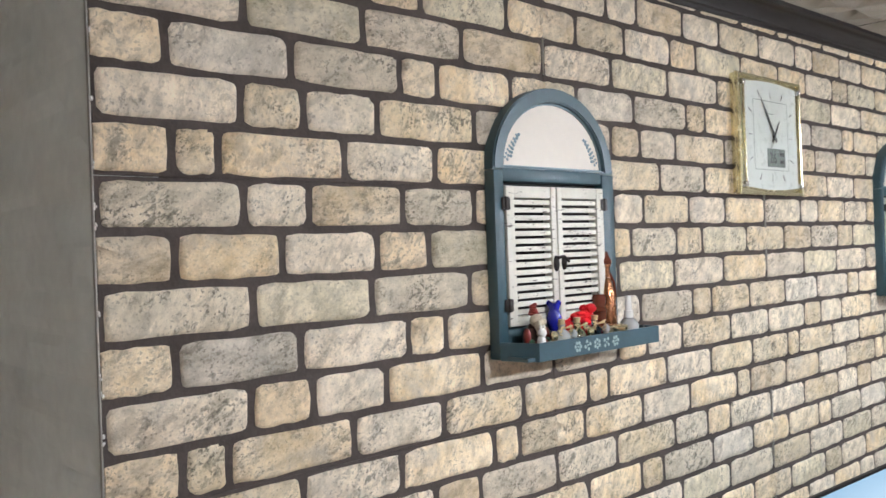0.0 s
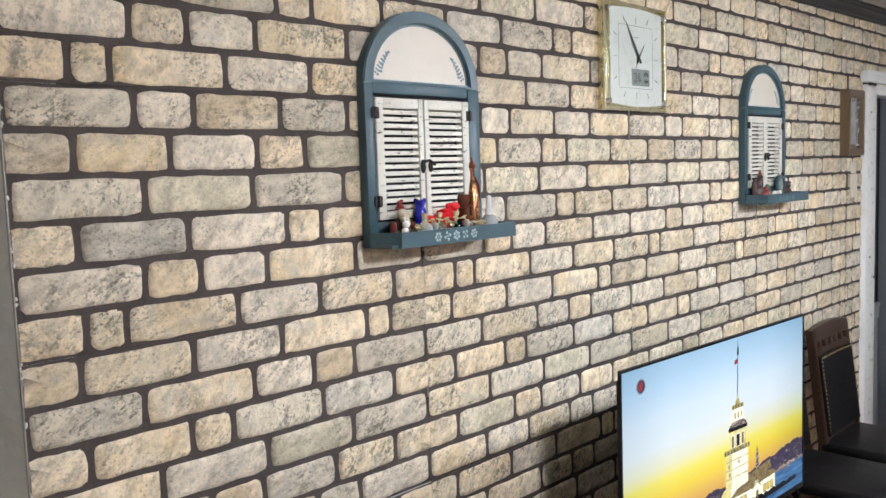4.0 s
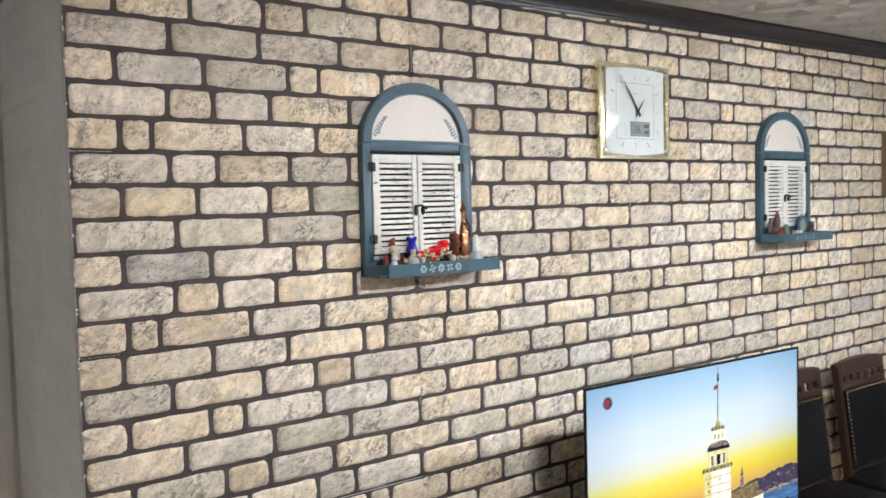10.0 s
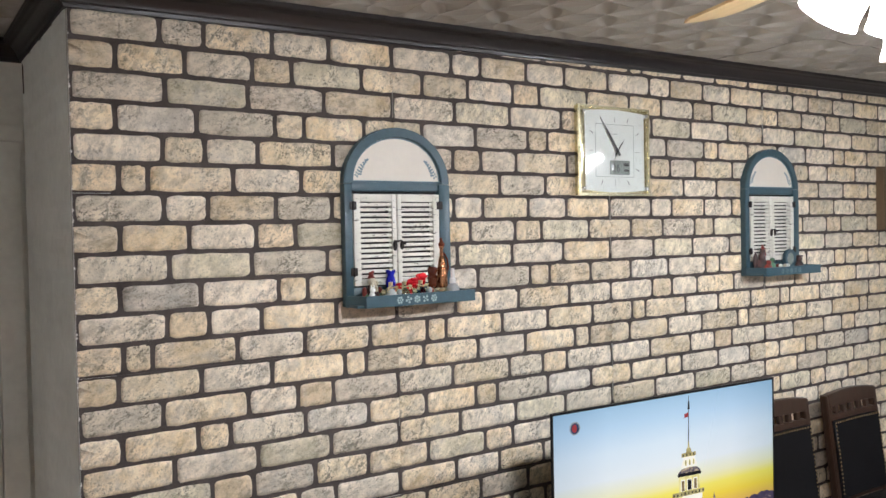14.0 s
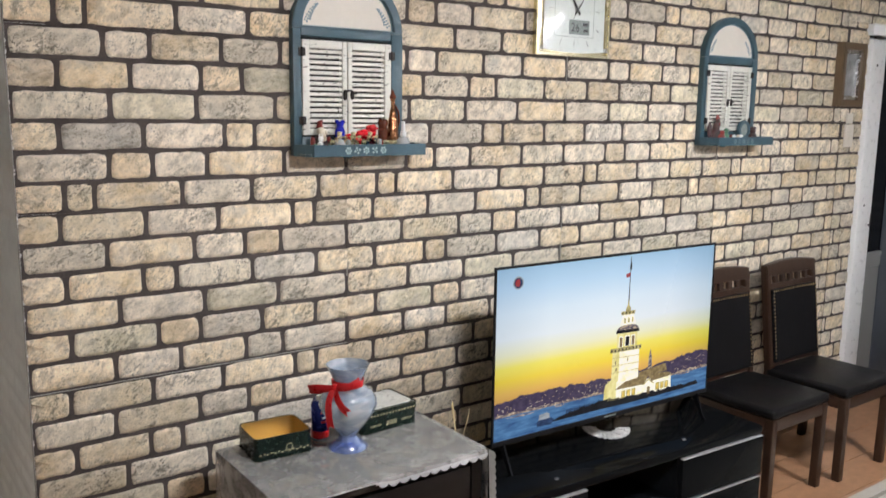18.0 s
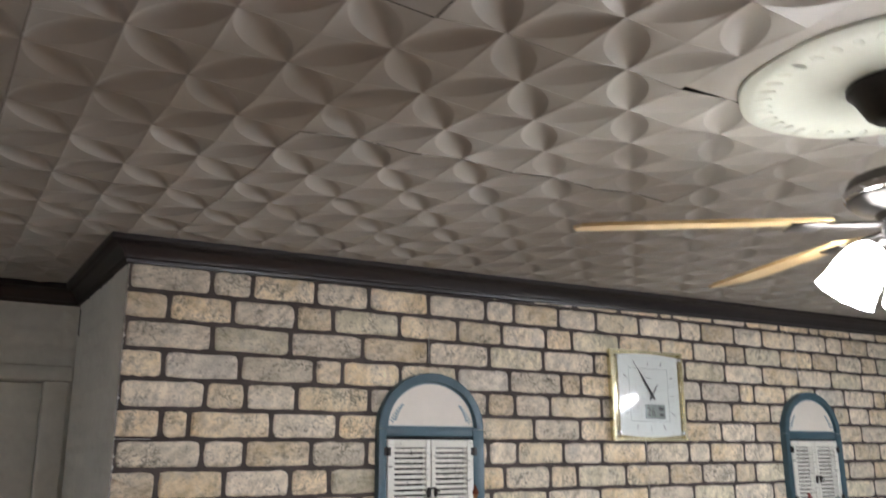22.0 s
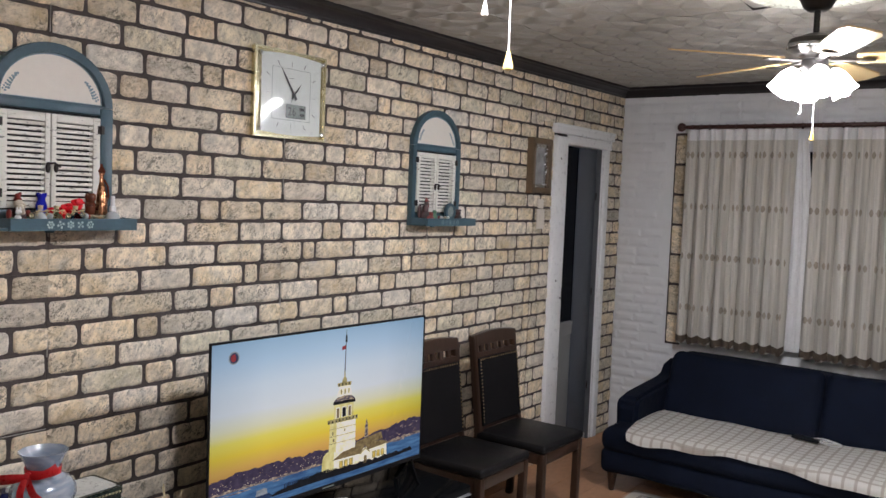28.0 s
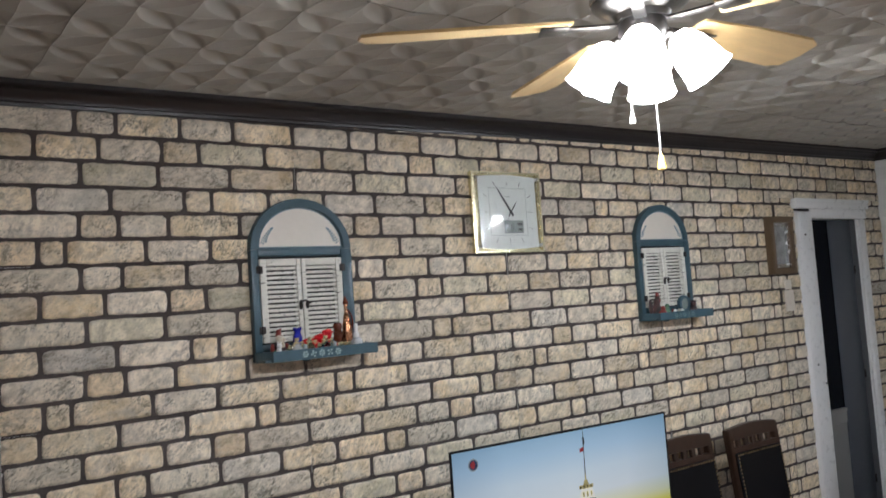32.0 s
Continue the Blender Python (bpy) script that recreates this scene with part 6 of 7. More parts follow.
for xa in (0.6, 0.62, 0.64):
    flat_shape("upper_window", [(xa, 0.356), (xa + 0.008, 0.356), (xa + 0.008, 0.374), (xa, 0.376)], 11, G_STONEDIM)
flat_shape("gallery", [(0.583, 0.388), (0.656, 0.386), (0.656, 0.4), (0.583, 0.402)], 11, G_STONEDIM)
for k in range(4):
    flat_shape("baluster", [(0.588 + 0.018 * k, 0.389), (0.594 + 0.018 * k, 0.389), (0.594 + 0.018 * k, 0.398), (0.588 + 0.018 * k, 0.398)], 12, G_DARK)
flat_shape("finial", [(0.606, 0.401), (0.634, 0.4), (0.63, 0.415), (0.624, 0.42), (0.622, 0.444), (0.617, 0.444), (0.615, 0.42), (0.609, 0.415)], 10, G_STONEDIM)
flat_shape("spire", [(0.6172, 0.44), (0.6222, 0.44), (0.6236, 0.604), (0.6216, 0.604)], 10, G_DARK)
flat_shape("flag", [(0.62, 0.53), (0.6, 0.527), (0.6, 0.541), (0.62, 0.545)], 11, G_RED)
flat_shape("spire_ball", [(0.617, 0.556), (0.628, 0.556), (0.626, 0.583), (0.619, 0.583)], 11, G_DARK)
circle = [(0.097 + 0.022 * math.cos(2 * math.pi * k / 24), 0.56 + 0.022 * math.sin(2 * math.pi * k / 24)) for k in range(24)]
flat_shape("channel_disc", circle, 1, G_GREYM)
flat_shape("channel_disc_ring", [(0.097 + (x - 0.097) * 0.8, 0.56 + (z - 0.56) * 0.8) for x, z in circle], 2, G_BOAT)
flat_shape("channel_disc_centre", [(0.097 + (x - 0.097) * (0.6 if x < 0.099 else 0.35), 0.56 + (z - 0.56) * 0.6) for x, z in circle], 3, G_RED)


# ---- chairs ----
def dining_chair(m, label):
    """Upright chair; origin on the floor under the seat, the sitter faces minus y."""
    t = thing("dining_chair", m, label, "chair", "dining chairs")
    W, D, H = 0.212, 0.215, 0.43
    seat = part("seat", box(-W - 0.004, W + 0.004, -D - 0.006, D - 0.02, H - 0.03, H + 0.014, 0.018, 3), M_LEATHER, t, "black leather seat")
    for s in (-1, 1):
        bm = bm_new()
        q = [(s * W - 0.02, -D, 0), (s * W + 0.02, -D, 0)]
        add_box(bm, s * W - (0.036 if s > 0 else 0), s * W + (0.036 if s < 0 else 0), -D, -D + 0.038, 0, H - 0.031, 0.004)
        for v in bm.verts:
            if v.co.z < 0.1:
                v.co.x += -s * 0.004
                v.co.y += 0.004
        part("leg", bm, M_CHAIRWOOD, t)
        bm = prism([(-0.018, 0), (0.018, 0), (0.02, H), (0.02, 0.94), (-0.016, 0.94), (-0.02, H)], 0, 0.036, 0.004)
        for v in bm.verts:
            x, y, z = v.co
            lean = 0.06 * max(0, (z - H) / 0.5) ** 1.2 + 0.03 * max(0, (H - z) / H)
            v.co = (s * (W - 0.018) + y * 1.0 - 0.018, x + D - 0.03 + lean, z)
        bmesh.ops.recalc_face_normals(bm, faces=bm.faces)
        part("back_post", bm, M_CHAIRWOOD, t)
    for y0, y1, xa, xb in ((-D + 0.004, -D + 0.026, -W + 0.036, W - 0.036),):
        part("apron", box(xa, xb, y0, y1, H - 0.085, H - 0.031, 0.003), M_CHAIRWOOD, t)
    for s in (-1, 1):
        x = s * (W - 0.012)
        part("apron", box(x - 0.011, x + 0.011, -D + 0.038, D - 0.05, H - 0.085, H - 0.031, 0.003), M_CHAIRWOOD, t)

    def lean_y(z):
        return D - 0.03 + 0.06 * max(0, (z - H) / 0.5) ** 1.2

    def bent(x0, x1, z0, z1, y0, y1, n=8, crest=0.0):
        bm = bm_new()
        rows = []
        for k in range(n + 1):
            x = x0 + (x1 - x0) * k / n
            c = 0.012 * math.cos(math.pi * (k / n - 0.5))
            e = crest * math.cos(math.pi * (k / n - 0.5))
            rows.append([bm.verts.new((x, lean_y(z) + y + c * 0.5, z)) for y, z in ((y0, z0), (y1, z0), (y1, z1 + e), (y0, z1 + e))])
        for a, b in zip(rows, rows[1:]):
            for k in range(4):
                bm.faces.new((a[k], a[(k + 1) % 4], b[(k + 1) % 4], b[k]))
        bm.faces.new(rows[0][::-1]), bm.faces.new(rows[-1])
        bmesh.ops.recalc_face_normals(bm, faces=bm.faces)
        bmesh.ops.bevel(bm, geom=[e for e in bm.edges if e.calc_face_angle(0) > 1.0], offset=0.003, segments=1, affect="EDGES", clamp_overlap=True)
        return bm

    top = part("top_rail", bent(-W + 0.018, W - 0.018, 0.885, 0.942, -0.018, 0.014, 8, 0.012), M_CHAIRWOOD, t)
    part("lower_rail", bent(-W + 0.018, W - 0.018, 0.822, 0.85, -0.015, 0.012), M_CHAIRWOOD, t)
    for k in range(7):
        x = -W + 0.018 + (2 * W - 0.036) * k / 6
        part("spindle", bent(x - 0.014 if 0 < k else x, x + 0.014 if k < 6 else x, 0.848, 0.888, -0.012, 0.009, 1), M_CHAIRWOOD, top, "", False)
    pad = part("back_pad", bent(-W + 0.022, W - 0.022, 0.47, 0.822, -0.03, 0.008, 10), M_LEATHER, t, "black leather back pad")
    part("bottom_rail", bent(-W + 0.018, W - 0.018, 0.445, 0.468, -0.012, 0.012), M_CHAIRWOOD, t)
    bm = bm_new()
    for k in range(20):
        x = -W + 0.03 + (2 * W - 0.06) * k / 19
        add_ball(bm, (x, lean_y(0.816) - 0.03 + 0.006 * math.cos(math.pi * (k / 19 - 0.5)), 0.816), 0.005, (1, 0.6, 1), 6)
    for s in (-1, 1):
        for k in range(18):
            z = 0.8 - 0.018 * k
            add_ball(bm, (s * (W - 0.03), lean_y(z) - 0.029, z), 0.0048, (1, 0.6, 1), 6)
    tagged(part("nail_heads", bm, M_NAIL, pad, "row of brass nail heads"), kind="stuff")
    return t


c1 = dining_chair(pose(2.875, -0.345, 0), "dark wooden dining chair with black leather against the brick wall")
copy_thing(c1, pose(3.395, -0.375, 0))
c3 = copy_thing(c1, pose(-0.185, -1.2, 0))
c4 = copy_thing(c1, pose(0.35, -1.56, 0, 0, 0, -90))
tagged(c3, "dining chair drawn up before the chest, wooden top rail")
tagged(c4, "dining chair turned sideways before the television stand")

# ---- sofa, throw, curtains ----
sofa = thing("sofa", pose(4.5, -1.56, 0), "dark navy velour sofa under the window", "sofa")
HW = 1.04


def cushioned(x0, x1, y0, y1, z0, z1, bevel, sag=0.0, seed=1):
    """A padded block: rounded, with a faintly uneven cover."""
    bm = box(x0, x1, y0, y1, z0, z1, bevel, 4)
    bmesh.ops.subdivide_edges(bm, edges=[e for e in bm.edges if e.calc_length() > 0.3], cuts=8, use_grid_fill=True)
    for v in bm.verts:
        n = noise.noise(Vector((v.co.x * 5 + seed, v.co.y * 4, v.co.z * 5)))
        v.co += Vector((0.008 * n, 0, 0.008 * n - sag * max(0.0, (v.co.z - (z0 + z1) / 2) / (z1 - z0)) * math.sin(math.pi * (v.co.y - y0) / (y1 - y0))))
    return bm


part("base", cushioned(-0.52, 0.5, -HW, HW, 0.11, 0.26, 0.04), M_NAVY, sofa)
part("seat_cushion", cushioned(-0.54, 0.16, -HW, HW, 0.235, 0.378, 0.06, 0.0, 3), M_NAVY, sofa)
for sd in (-1, 1):
    bm = cushioned(-0.1, 0.1, sd * 0.455 - 0.455, sd * 0.455 + 0.455, -0.02, 0.42, 0.06, 0.03, 5 + sd)
    bmesh.ops.transform(bm, matrix=pose(0.13, 0, 0.34, 0, 24), verts=bm.verts)
    part("back_cushion", bm, M_NAVY, sofa)
part("back_rest", cushioned(0.3, 0.52, -HW + 0.12, HW - 0.12, 0.12, 0.715, 0.05, 0.02, 9), M_NAVY, sofa)
for sd in (-1, 1):
    bm = prism([(-0.33, 0.3), (0.52, 0.3), (0.52, 0.63), (0.46, 0.648), (0.39, 0.63), (0.35, 0.585), (0.24, 0.562), (0.0, 0.548), (-0.24, 0.535), (-0.31, 0.52), (-0.34, 0.48)], sd * (HW - 0.005), sd * (HW - 0.14), 0.03)
    part("arm", bm, M_NAVY, sofa)
for x in (-0.43, 0.42):
    for y in (-HW + 0.06, HW - 0.06):
        part("leg", lathe([(0, 0), (0.016, 0), (0.032, 0.115), (0, 0.115)], 12, pose(x - (0.03 if x < 0 else 0), y, 0)), M_CHAIRWOOD, sofa)
bm = bm_new()


def throw(u, v):
    """A checked cover over the seat; its front edge hangs over unevenly."""
    y = 0.88 - 1.86 * v
    x = 0.12 - 0.62 * min(1, u / 0.8) + 0.02 * math.sin(5 * v)
    z = 0.388 + 0.005 * math.sin(9 * v + 5 * u) + 0.003 * math.sin(31 * v + 3 * u)
    if u > 0.8:
        w = (u - 0.8) / 0.2
        x += -0.07 * math.sin(min(1, w * 1.3) * 1.57) - 0.008 * math.sin(23 * v)
        z -= (0.045 + 0.012 * math.sin(13 * v) + 0.006 * math.sin(37 * v)) * w * w
    return (x, y + 0.03 * math.sin(4 * u) * (1 - v) ** 3, z)


grid_sheet(bm, throw, 26, 90)
bmesh.ops.solidify(bm, geom=bm.faces[:], thickness=0.008)
solo("sofa_throw", bm, M_PLAID, pose(4.5, -1.56, 0), "cream and brown checked throw spread on the sofa seat", "blanket")
solo("phone", box(-0.036, 0.036, -0.075, 0.075, 0, 0.009, 0.003), M_BEZEL, pose(4.48, -1.53, 0.3965, 0, 0, -14), "black phone lying on the sofa throw", "phone")
solo("charging_cable", tube([(4.44 + 0.04 * math.cos(k * 0.55), -1.7 + 0.045 * math.sin(k * 0.55) + 0.0035 * k, 0.402 + 0.0006 * k) for k in range(26)], 0.0035, 6), M_CORD, pose(0, 0, 0), "thin pale cable coiled on the sofa throw", "cable")

rod = thing("curtain_rod", pose(5.13, -1.28, 2.195), "turned burgundy wooden curtain rod", "curtain rod")
part("pole", tube([(0, -0.78, 0), (0, 0.78, 0)], 0.013, 12), M_BURGUNDY, rod)
for s in (-1, 1):
    bm = bm_new()
    add_ball(bm, (0, s * 0.805, 0), 0.03, (1, 1, 1), 14)
    part("finial", bm, M_BURGUNDY, rod)
    part("bracket", box(0, 0.108, s * 0.72 - 0.008, s * 0.72 + 0.008, -0.01, 0.01, 0.003), M_BURGUNDY, rod)
for k in range(26):
    y = -0.73 + 1.46 * k / 25
    part("ring", lathe([(0.014, -0.003), (0.021, -0.003), (0.021, 0.003), (0.014, 0.003)], 12, pose(0, y, -0.003, 90)), M_BURGUNDY, rod)


def curtain(y0, y1, n_folds, seed, label):
    t = thing("curtain", pose(5.12, 0, 0), label, "curtain", "window curtains")
    rnd = random.Random(seed)
    ph = [rnd.uniform(-0.6, 0.6) for _ in range(8)]

    def f(u, v):
        y = y0 + (y1 - y0) * u
        z = 2.175 - 1.43 * v
        a = 2 * math.pi * n_folds * u + ph[int(u * 7)] * 0.4 * math.sin(3 * v + ph[1])
        d = (0.036 + 0.01 * v) * (1 - 2 * abs(math.sin(a / 2)) ** 0.5) * (0.7 + 0.3 * math.sin(1.7 * a / 3.1 + 1)) + 0.004 * math.sin(2.3 * a + 5 * v)
        z -= (0.012 * abs(math.sin(a / 2)) * v if v > 0.95 else 0)
        return (d, y + 0.006 * math.cos(a) * v, z)

    bm = bm_new()
    grid_sheet(bm, f, n_folds * 26, 24)
    part("cloth", bm, M_CURTAIN, t, "beige striped voile")
    for vb in (0.117, 0.358, 0.592, 0.834):
        for k in range(n_folds * 2):
            uc = (k + 0.5 + rnd.uniform(-0.3, 0.3)) / (n_folds * 2)
            w = rnd.uniform(0.01, 0.023)

            def motif(u, v, uc=uc, w=w, vb=vb):
                e = math.sin(math.pi * u)
                p = f(min(1, max(0, uc + w * (u - 0.5) * 2)), vb + 0.034 * (v - 0.5) * e)
                return (p[0] - 0.003, p[1], p[2])

            bm = bm_new()
            grid_sheet(bm, motif, 4, 1)
            part("woven_motif", bm, M_CURTAINBAND, t, "" if k else "brown woven motif")
    bm = bm_new()
    grid_sheet(bm, lambda u, v: (f(u, 0.05 * v)[0] - 0.002, f(u, 0.05 * v)[1], f(u, 0.05 * v)[2]), n_folds * 14, 3)
    part("header_tape", bm, M_WHITECLOTH, t, "white pleating tape")
    bm = bm_new()
    def hem(u, v):
        p = f(u, 0.985)
        return (p[0] - 0.003 - 0.004 * v, p[1], p[2] + 0.03 - v * (0.036 + 0.018 * abs(math.sin(u * n_folds * 4.7))))
    grid_sheet(bm, hem, n_folds * 12, 2)
    part("hem_fringe", bm, M_FRINGE, t, "dark scalloped fringe")


curtain(-1.226, -0.515, 9, 2, "beige sheer curtain with woven bands, drawn closed")
curtain(-2.06, -1.318, 9, 4, "beige sheer curtain drawn nearly to meet its twin")
bm = bm_new()
grid_sheet(bm, lambda u, v: (5.148 + 0.004 * math.sin(40 * u), -1.345 + 0.05 * min(1, max(0, (v - 0.6) / 0.35)) + (0.155 - 0.05 * min(1, max(0, (v - 0.6) / 0.35))) * u, 0.765 + 1.35 * v), 16, 24)
solo("curtain_lining", bm, M_WHITECLOTH, pose(0, 0, 0), "strip of white inner curtain showing in the gap", "curtain")


# ---- ceiling fans ----
def ceiling_fan(m, label, phase):
    """Origin: on the ceiling; everything hangs down."""
    t = thing("ceiling_fan", m, label, "ceiling fan", "ceiling fans")
    part("canopy", lathe([(0, 0), (0.074, 0), (0.074, -0.01), (0.066, -0.018), (0.047, -0.054), (0.034, -0.064), (0, -0.064)], 28), M_FANDARK, t)
    part("down_rod", lathe([(0.011, -0.064), (0.011, -0.15)], 14), M_FANDARK, t)
    DZ = -0.026
    part("motor", lathe([(0, -0.118), (0.03, -0.12), (0.05, -0.128), (0.088, -0.14), (0.095, -0.155), (0.095, -0.178), (0.08, -0.192), (0.055, -0.2), (0.05, -0.212), (0, -0.212)], 32, pose(0, 0, DZ)), M_PEWTER, t)
    part("motor_ring", lathe([(0.0955, -0.158), (0.098, -0.16), (0.098, -0.172), (0.0955, -0.174)], 32, pose(0, 0, DZ)), M_CHROME, t)
    part("light_hub", lathe([(0, -0.2125), (0.045, -0.2125), (0.048, -0.235), (0.04, -0.258), (0.022, -0.272), (0, -0.275)], 24, pose(0, 0, DZ)), M_FANDARK, t)
    for k in range(5):
        a = phase + 72 * k
        arm = part("blade_arm", box(0.05, 0.17, -0.012, 0.012, -0.222, -0.216, 0.002), M_PEWTER, t)
        arm.matrix_basis = pose(0, 0, DZ, 0, 0, a)
        pts = [(0.14, -0.045), (0.3, -0.058), (0.5, -0.064), (0.54, -0.05), (0.55, 0.0), (0.54, 0.05), (0.5, 0.064), (0.3, 0.058), (0.14, 0.045)]
        bm = prism(pts, -0.003, 0.003, 0.001, pose(0, 0, 0, 90))
        bmesh.ops.transform(bm, matrix=pose(0, 0, -0.211, -11, 0, 0), verts=bm.verts)
        part("blade", bm, M_BLADE, arm, "light oak fan blade", False)
        part("arm_plate", box(0.145, 0.2, -0.026, 0.026, -0.2235, -0.2195, 0.002, 2, pose(0, 0, 0, 0)), M_PEWTER, arm)
    for k in range(4):
        a = 36 + 90 * k
        tip = part("lamp_arm", tube([(0.03, 0, -0.245), (0.05, 0, -0.243), (0.062, 0, -0.253)], 0.008, 8), M_PEWTER, t)
        tip.matrix_basis = pose(0, 0, DZ, 0, 0, a)
        m2 = pose(0.062, 0, -0.252, 0, -34, 0)
        part("shade", lathe([(0.012, 0.004), (0.02, 0.0), (0.029, -0.012), (0.037, -0.03), (0.041, -0.05), (0.043, -0.07), (0.045, -0.084), (0.049, -0.095), (0.046, -0.095), (0.042, -0.083), (0.039, -0.068), (0.037, -0.05), (0.032, -0.03), (0.016, -0.006)], 32, m2, 0.014), M_SHADE, tip, "frosted white tulip shade, lit")
        bm = bm_new()
        add_ball(bm, (0, 0, -0.072), 0.025, (1, 1, 1.3), 14)
        bmesh.ops.transform(bm, matrix=m2, verts=bm.verts)
        part("bulb", bm, M_BULB, tip, "bright white bulb")
    for x, y, z0, z1, mt in ((-0.012, 0.034, -0.29, -0.408, M_CORD), (0.02, 0.0, -0.29, -0.492, M_IVORY)):
        cord = part("pull_cord", tube([(x, y, z0), (x, y, z1)], 0.0016, 6), M_CORD, t)
        part("cord_knob", lathe([(0, 0), (0.003, -0.002), (0.005, -0.01), (0.009, -0.027), (0.009, -0.034), (0, -0.037)], 12, pose(x, y, z1) @ Matrix.Scale(0.7 if mt is M_CORD else 1.0, 4)), mt, cord)
    return t


def medallion(m):
    t = thing("ceiling_medallion", m, "round off-white plaster ceiling medallion with beaded rim", "ceiling medallion", "ceiling medallions")
    part("disc", lathe([(0, -0.004), (0.1, -0.005), (0.15, -0.009), (0.185, -0.006), (0.2, -0.011), (0.225, -0.012), (0.24, -0.009), (0.25, -0.002), (0.25, 0.008), (0, 0.008)], 72, None, 0.008), M_PLASTER, t)
    bm = bm_new()
    add_ball(bm, (0, 0, 0), 0.011, (1.5, 0.75, 0.36), 8)
    bead = mesh_of("bead", bm, M_PLASTER)
    for k in range(40):
        a = 2 * math.pi * k / 40
        ob = new("bead", bead)
        ob.parent = t
        ob.location = (0.21 * math.cos(a), 0.21 * math.sin(a), -0.012)
        ob.rotation_euler = (0, 0, a)
    return t


F1, F2 = (0.853, -1.722), (2.82, -1.81)
ma = medallion(pose(*F1, ceiling_z(F1[0]) - 0.006))
copy_thing(ma, pose(*F2, ceiling_z(F2[0]) - 0.006))
fa = ceiling_fan(pose(*F1, ceiling_z(F1[0]) - 0.012), "ceiling fan with light oak blades and four lit tulip lamps", 216)
fb_ = copy_thing(fa, pose(*F2, ceiling_z(F2[0]) - 0.012, 0, 0, -9))

# its lamps are boosted 1.4 times to lift the right-hand walls
for ob in fb_.children_recursive:
    if ob.name.startswith(("shade", "bulb")):
        ob.material_slots[0].link = "OBJECT"
        ob.material_slots[0].material = M_SHADEFAR if ob.name.startswith("shade") else M_BULBFAR

# ---- rug ----
rug = thing("rug", pose(0, 0, 0.0), "beige patterned rug with a pale border", "rug")
RX0, RX1, RY0, RY1 = 2.2, 4.1, -2.9, -0.7
part("carpet", box(RX0, RX1, RY0, RY1, 0.0005, 0.012, 0.004), M_RUG, rug)
part("border_line", ring_prism([(RX0 + 0.06, RY0 + 0.06), (RX1 - 0.06, RY0 + 0.06), (RX1 - 0.06, RY1 - 0.06), (RX0 + 0.06, RY1 - 0.06)], [(RX0 + 0.08, RY0 + 0.08), (RX1 - 0.08, RY0 + 0.08), (RX1 - 0.08, RY1 - 0.08), (RX0 + 0.08, RY1 - 0.08)], 0.0, 0.0, 0), M_RUGDARK, rug).matrix_basis = Matrix(((1, 0, 0, 0), (0, 0, 1, 0), (0, 1, 0, 0.0135), (0, 0, 0, 1)))
bm = bm_new()
rnd = random.Random(11)
for k in range(150):
    x, y = rnd.uniform(RX0 + 0.15, RX1 - 0.15), rnd.uniform(RY0 + 0.15, RY1 - 0.13)
    n = rnd.choice((5, 6))
    for q in range(n):
        a = 2 * math.pi * q / n + rnd.random()
        add_ball(bm, (x + 0.035 * math.cos(a), y + 0.035 * math.sin(a), 0.0118), 0.02, (1, 0.7, 0.09), 6)
part("flower_pattern", bm, M_RUGDARK, rug)

# ---- brick-pattern panels, laid last ----
PANEL_W, ROW_H = 0.986, 0.0826
PANEL_H = 6 * ROW_H
JOINTS = [
    [0.237, 0.362, 0.570, 0.758],
    [0.118, 0.306, 0.506, 0.632, 0.872],
    [0.249, 0.490, 0.738],
    [0.113, 0.335, 0.573, 0.669, 0.877],
    [0.238, 0.357, 0.516, 0.765],
    [0.118, 0.195, 0.440, 0.655, 0.884],
]
HUES = ["wwcwc", "ccwovc", "wvwc", "cgwccc", "wowcw", "occwcc"]
BRICKS = {}


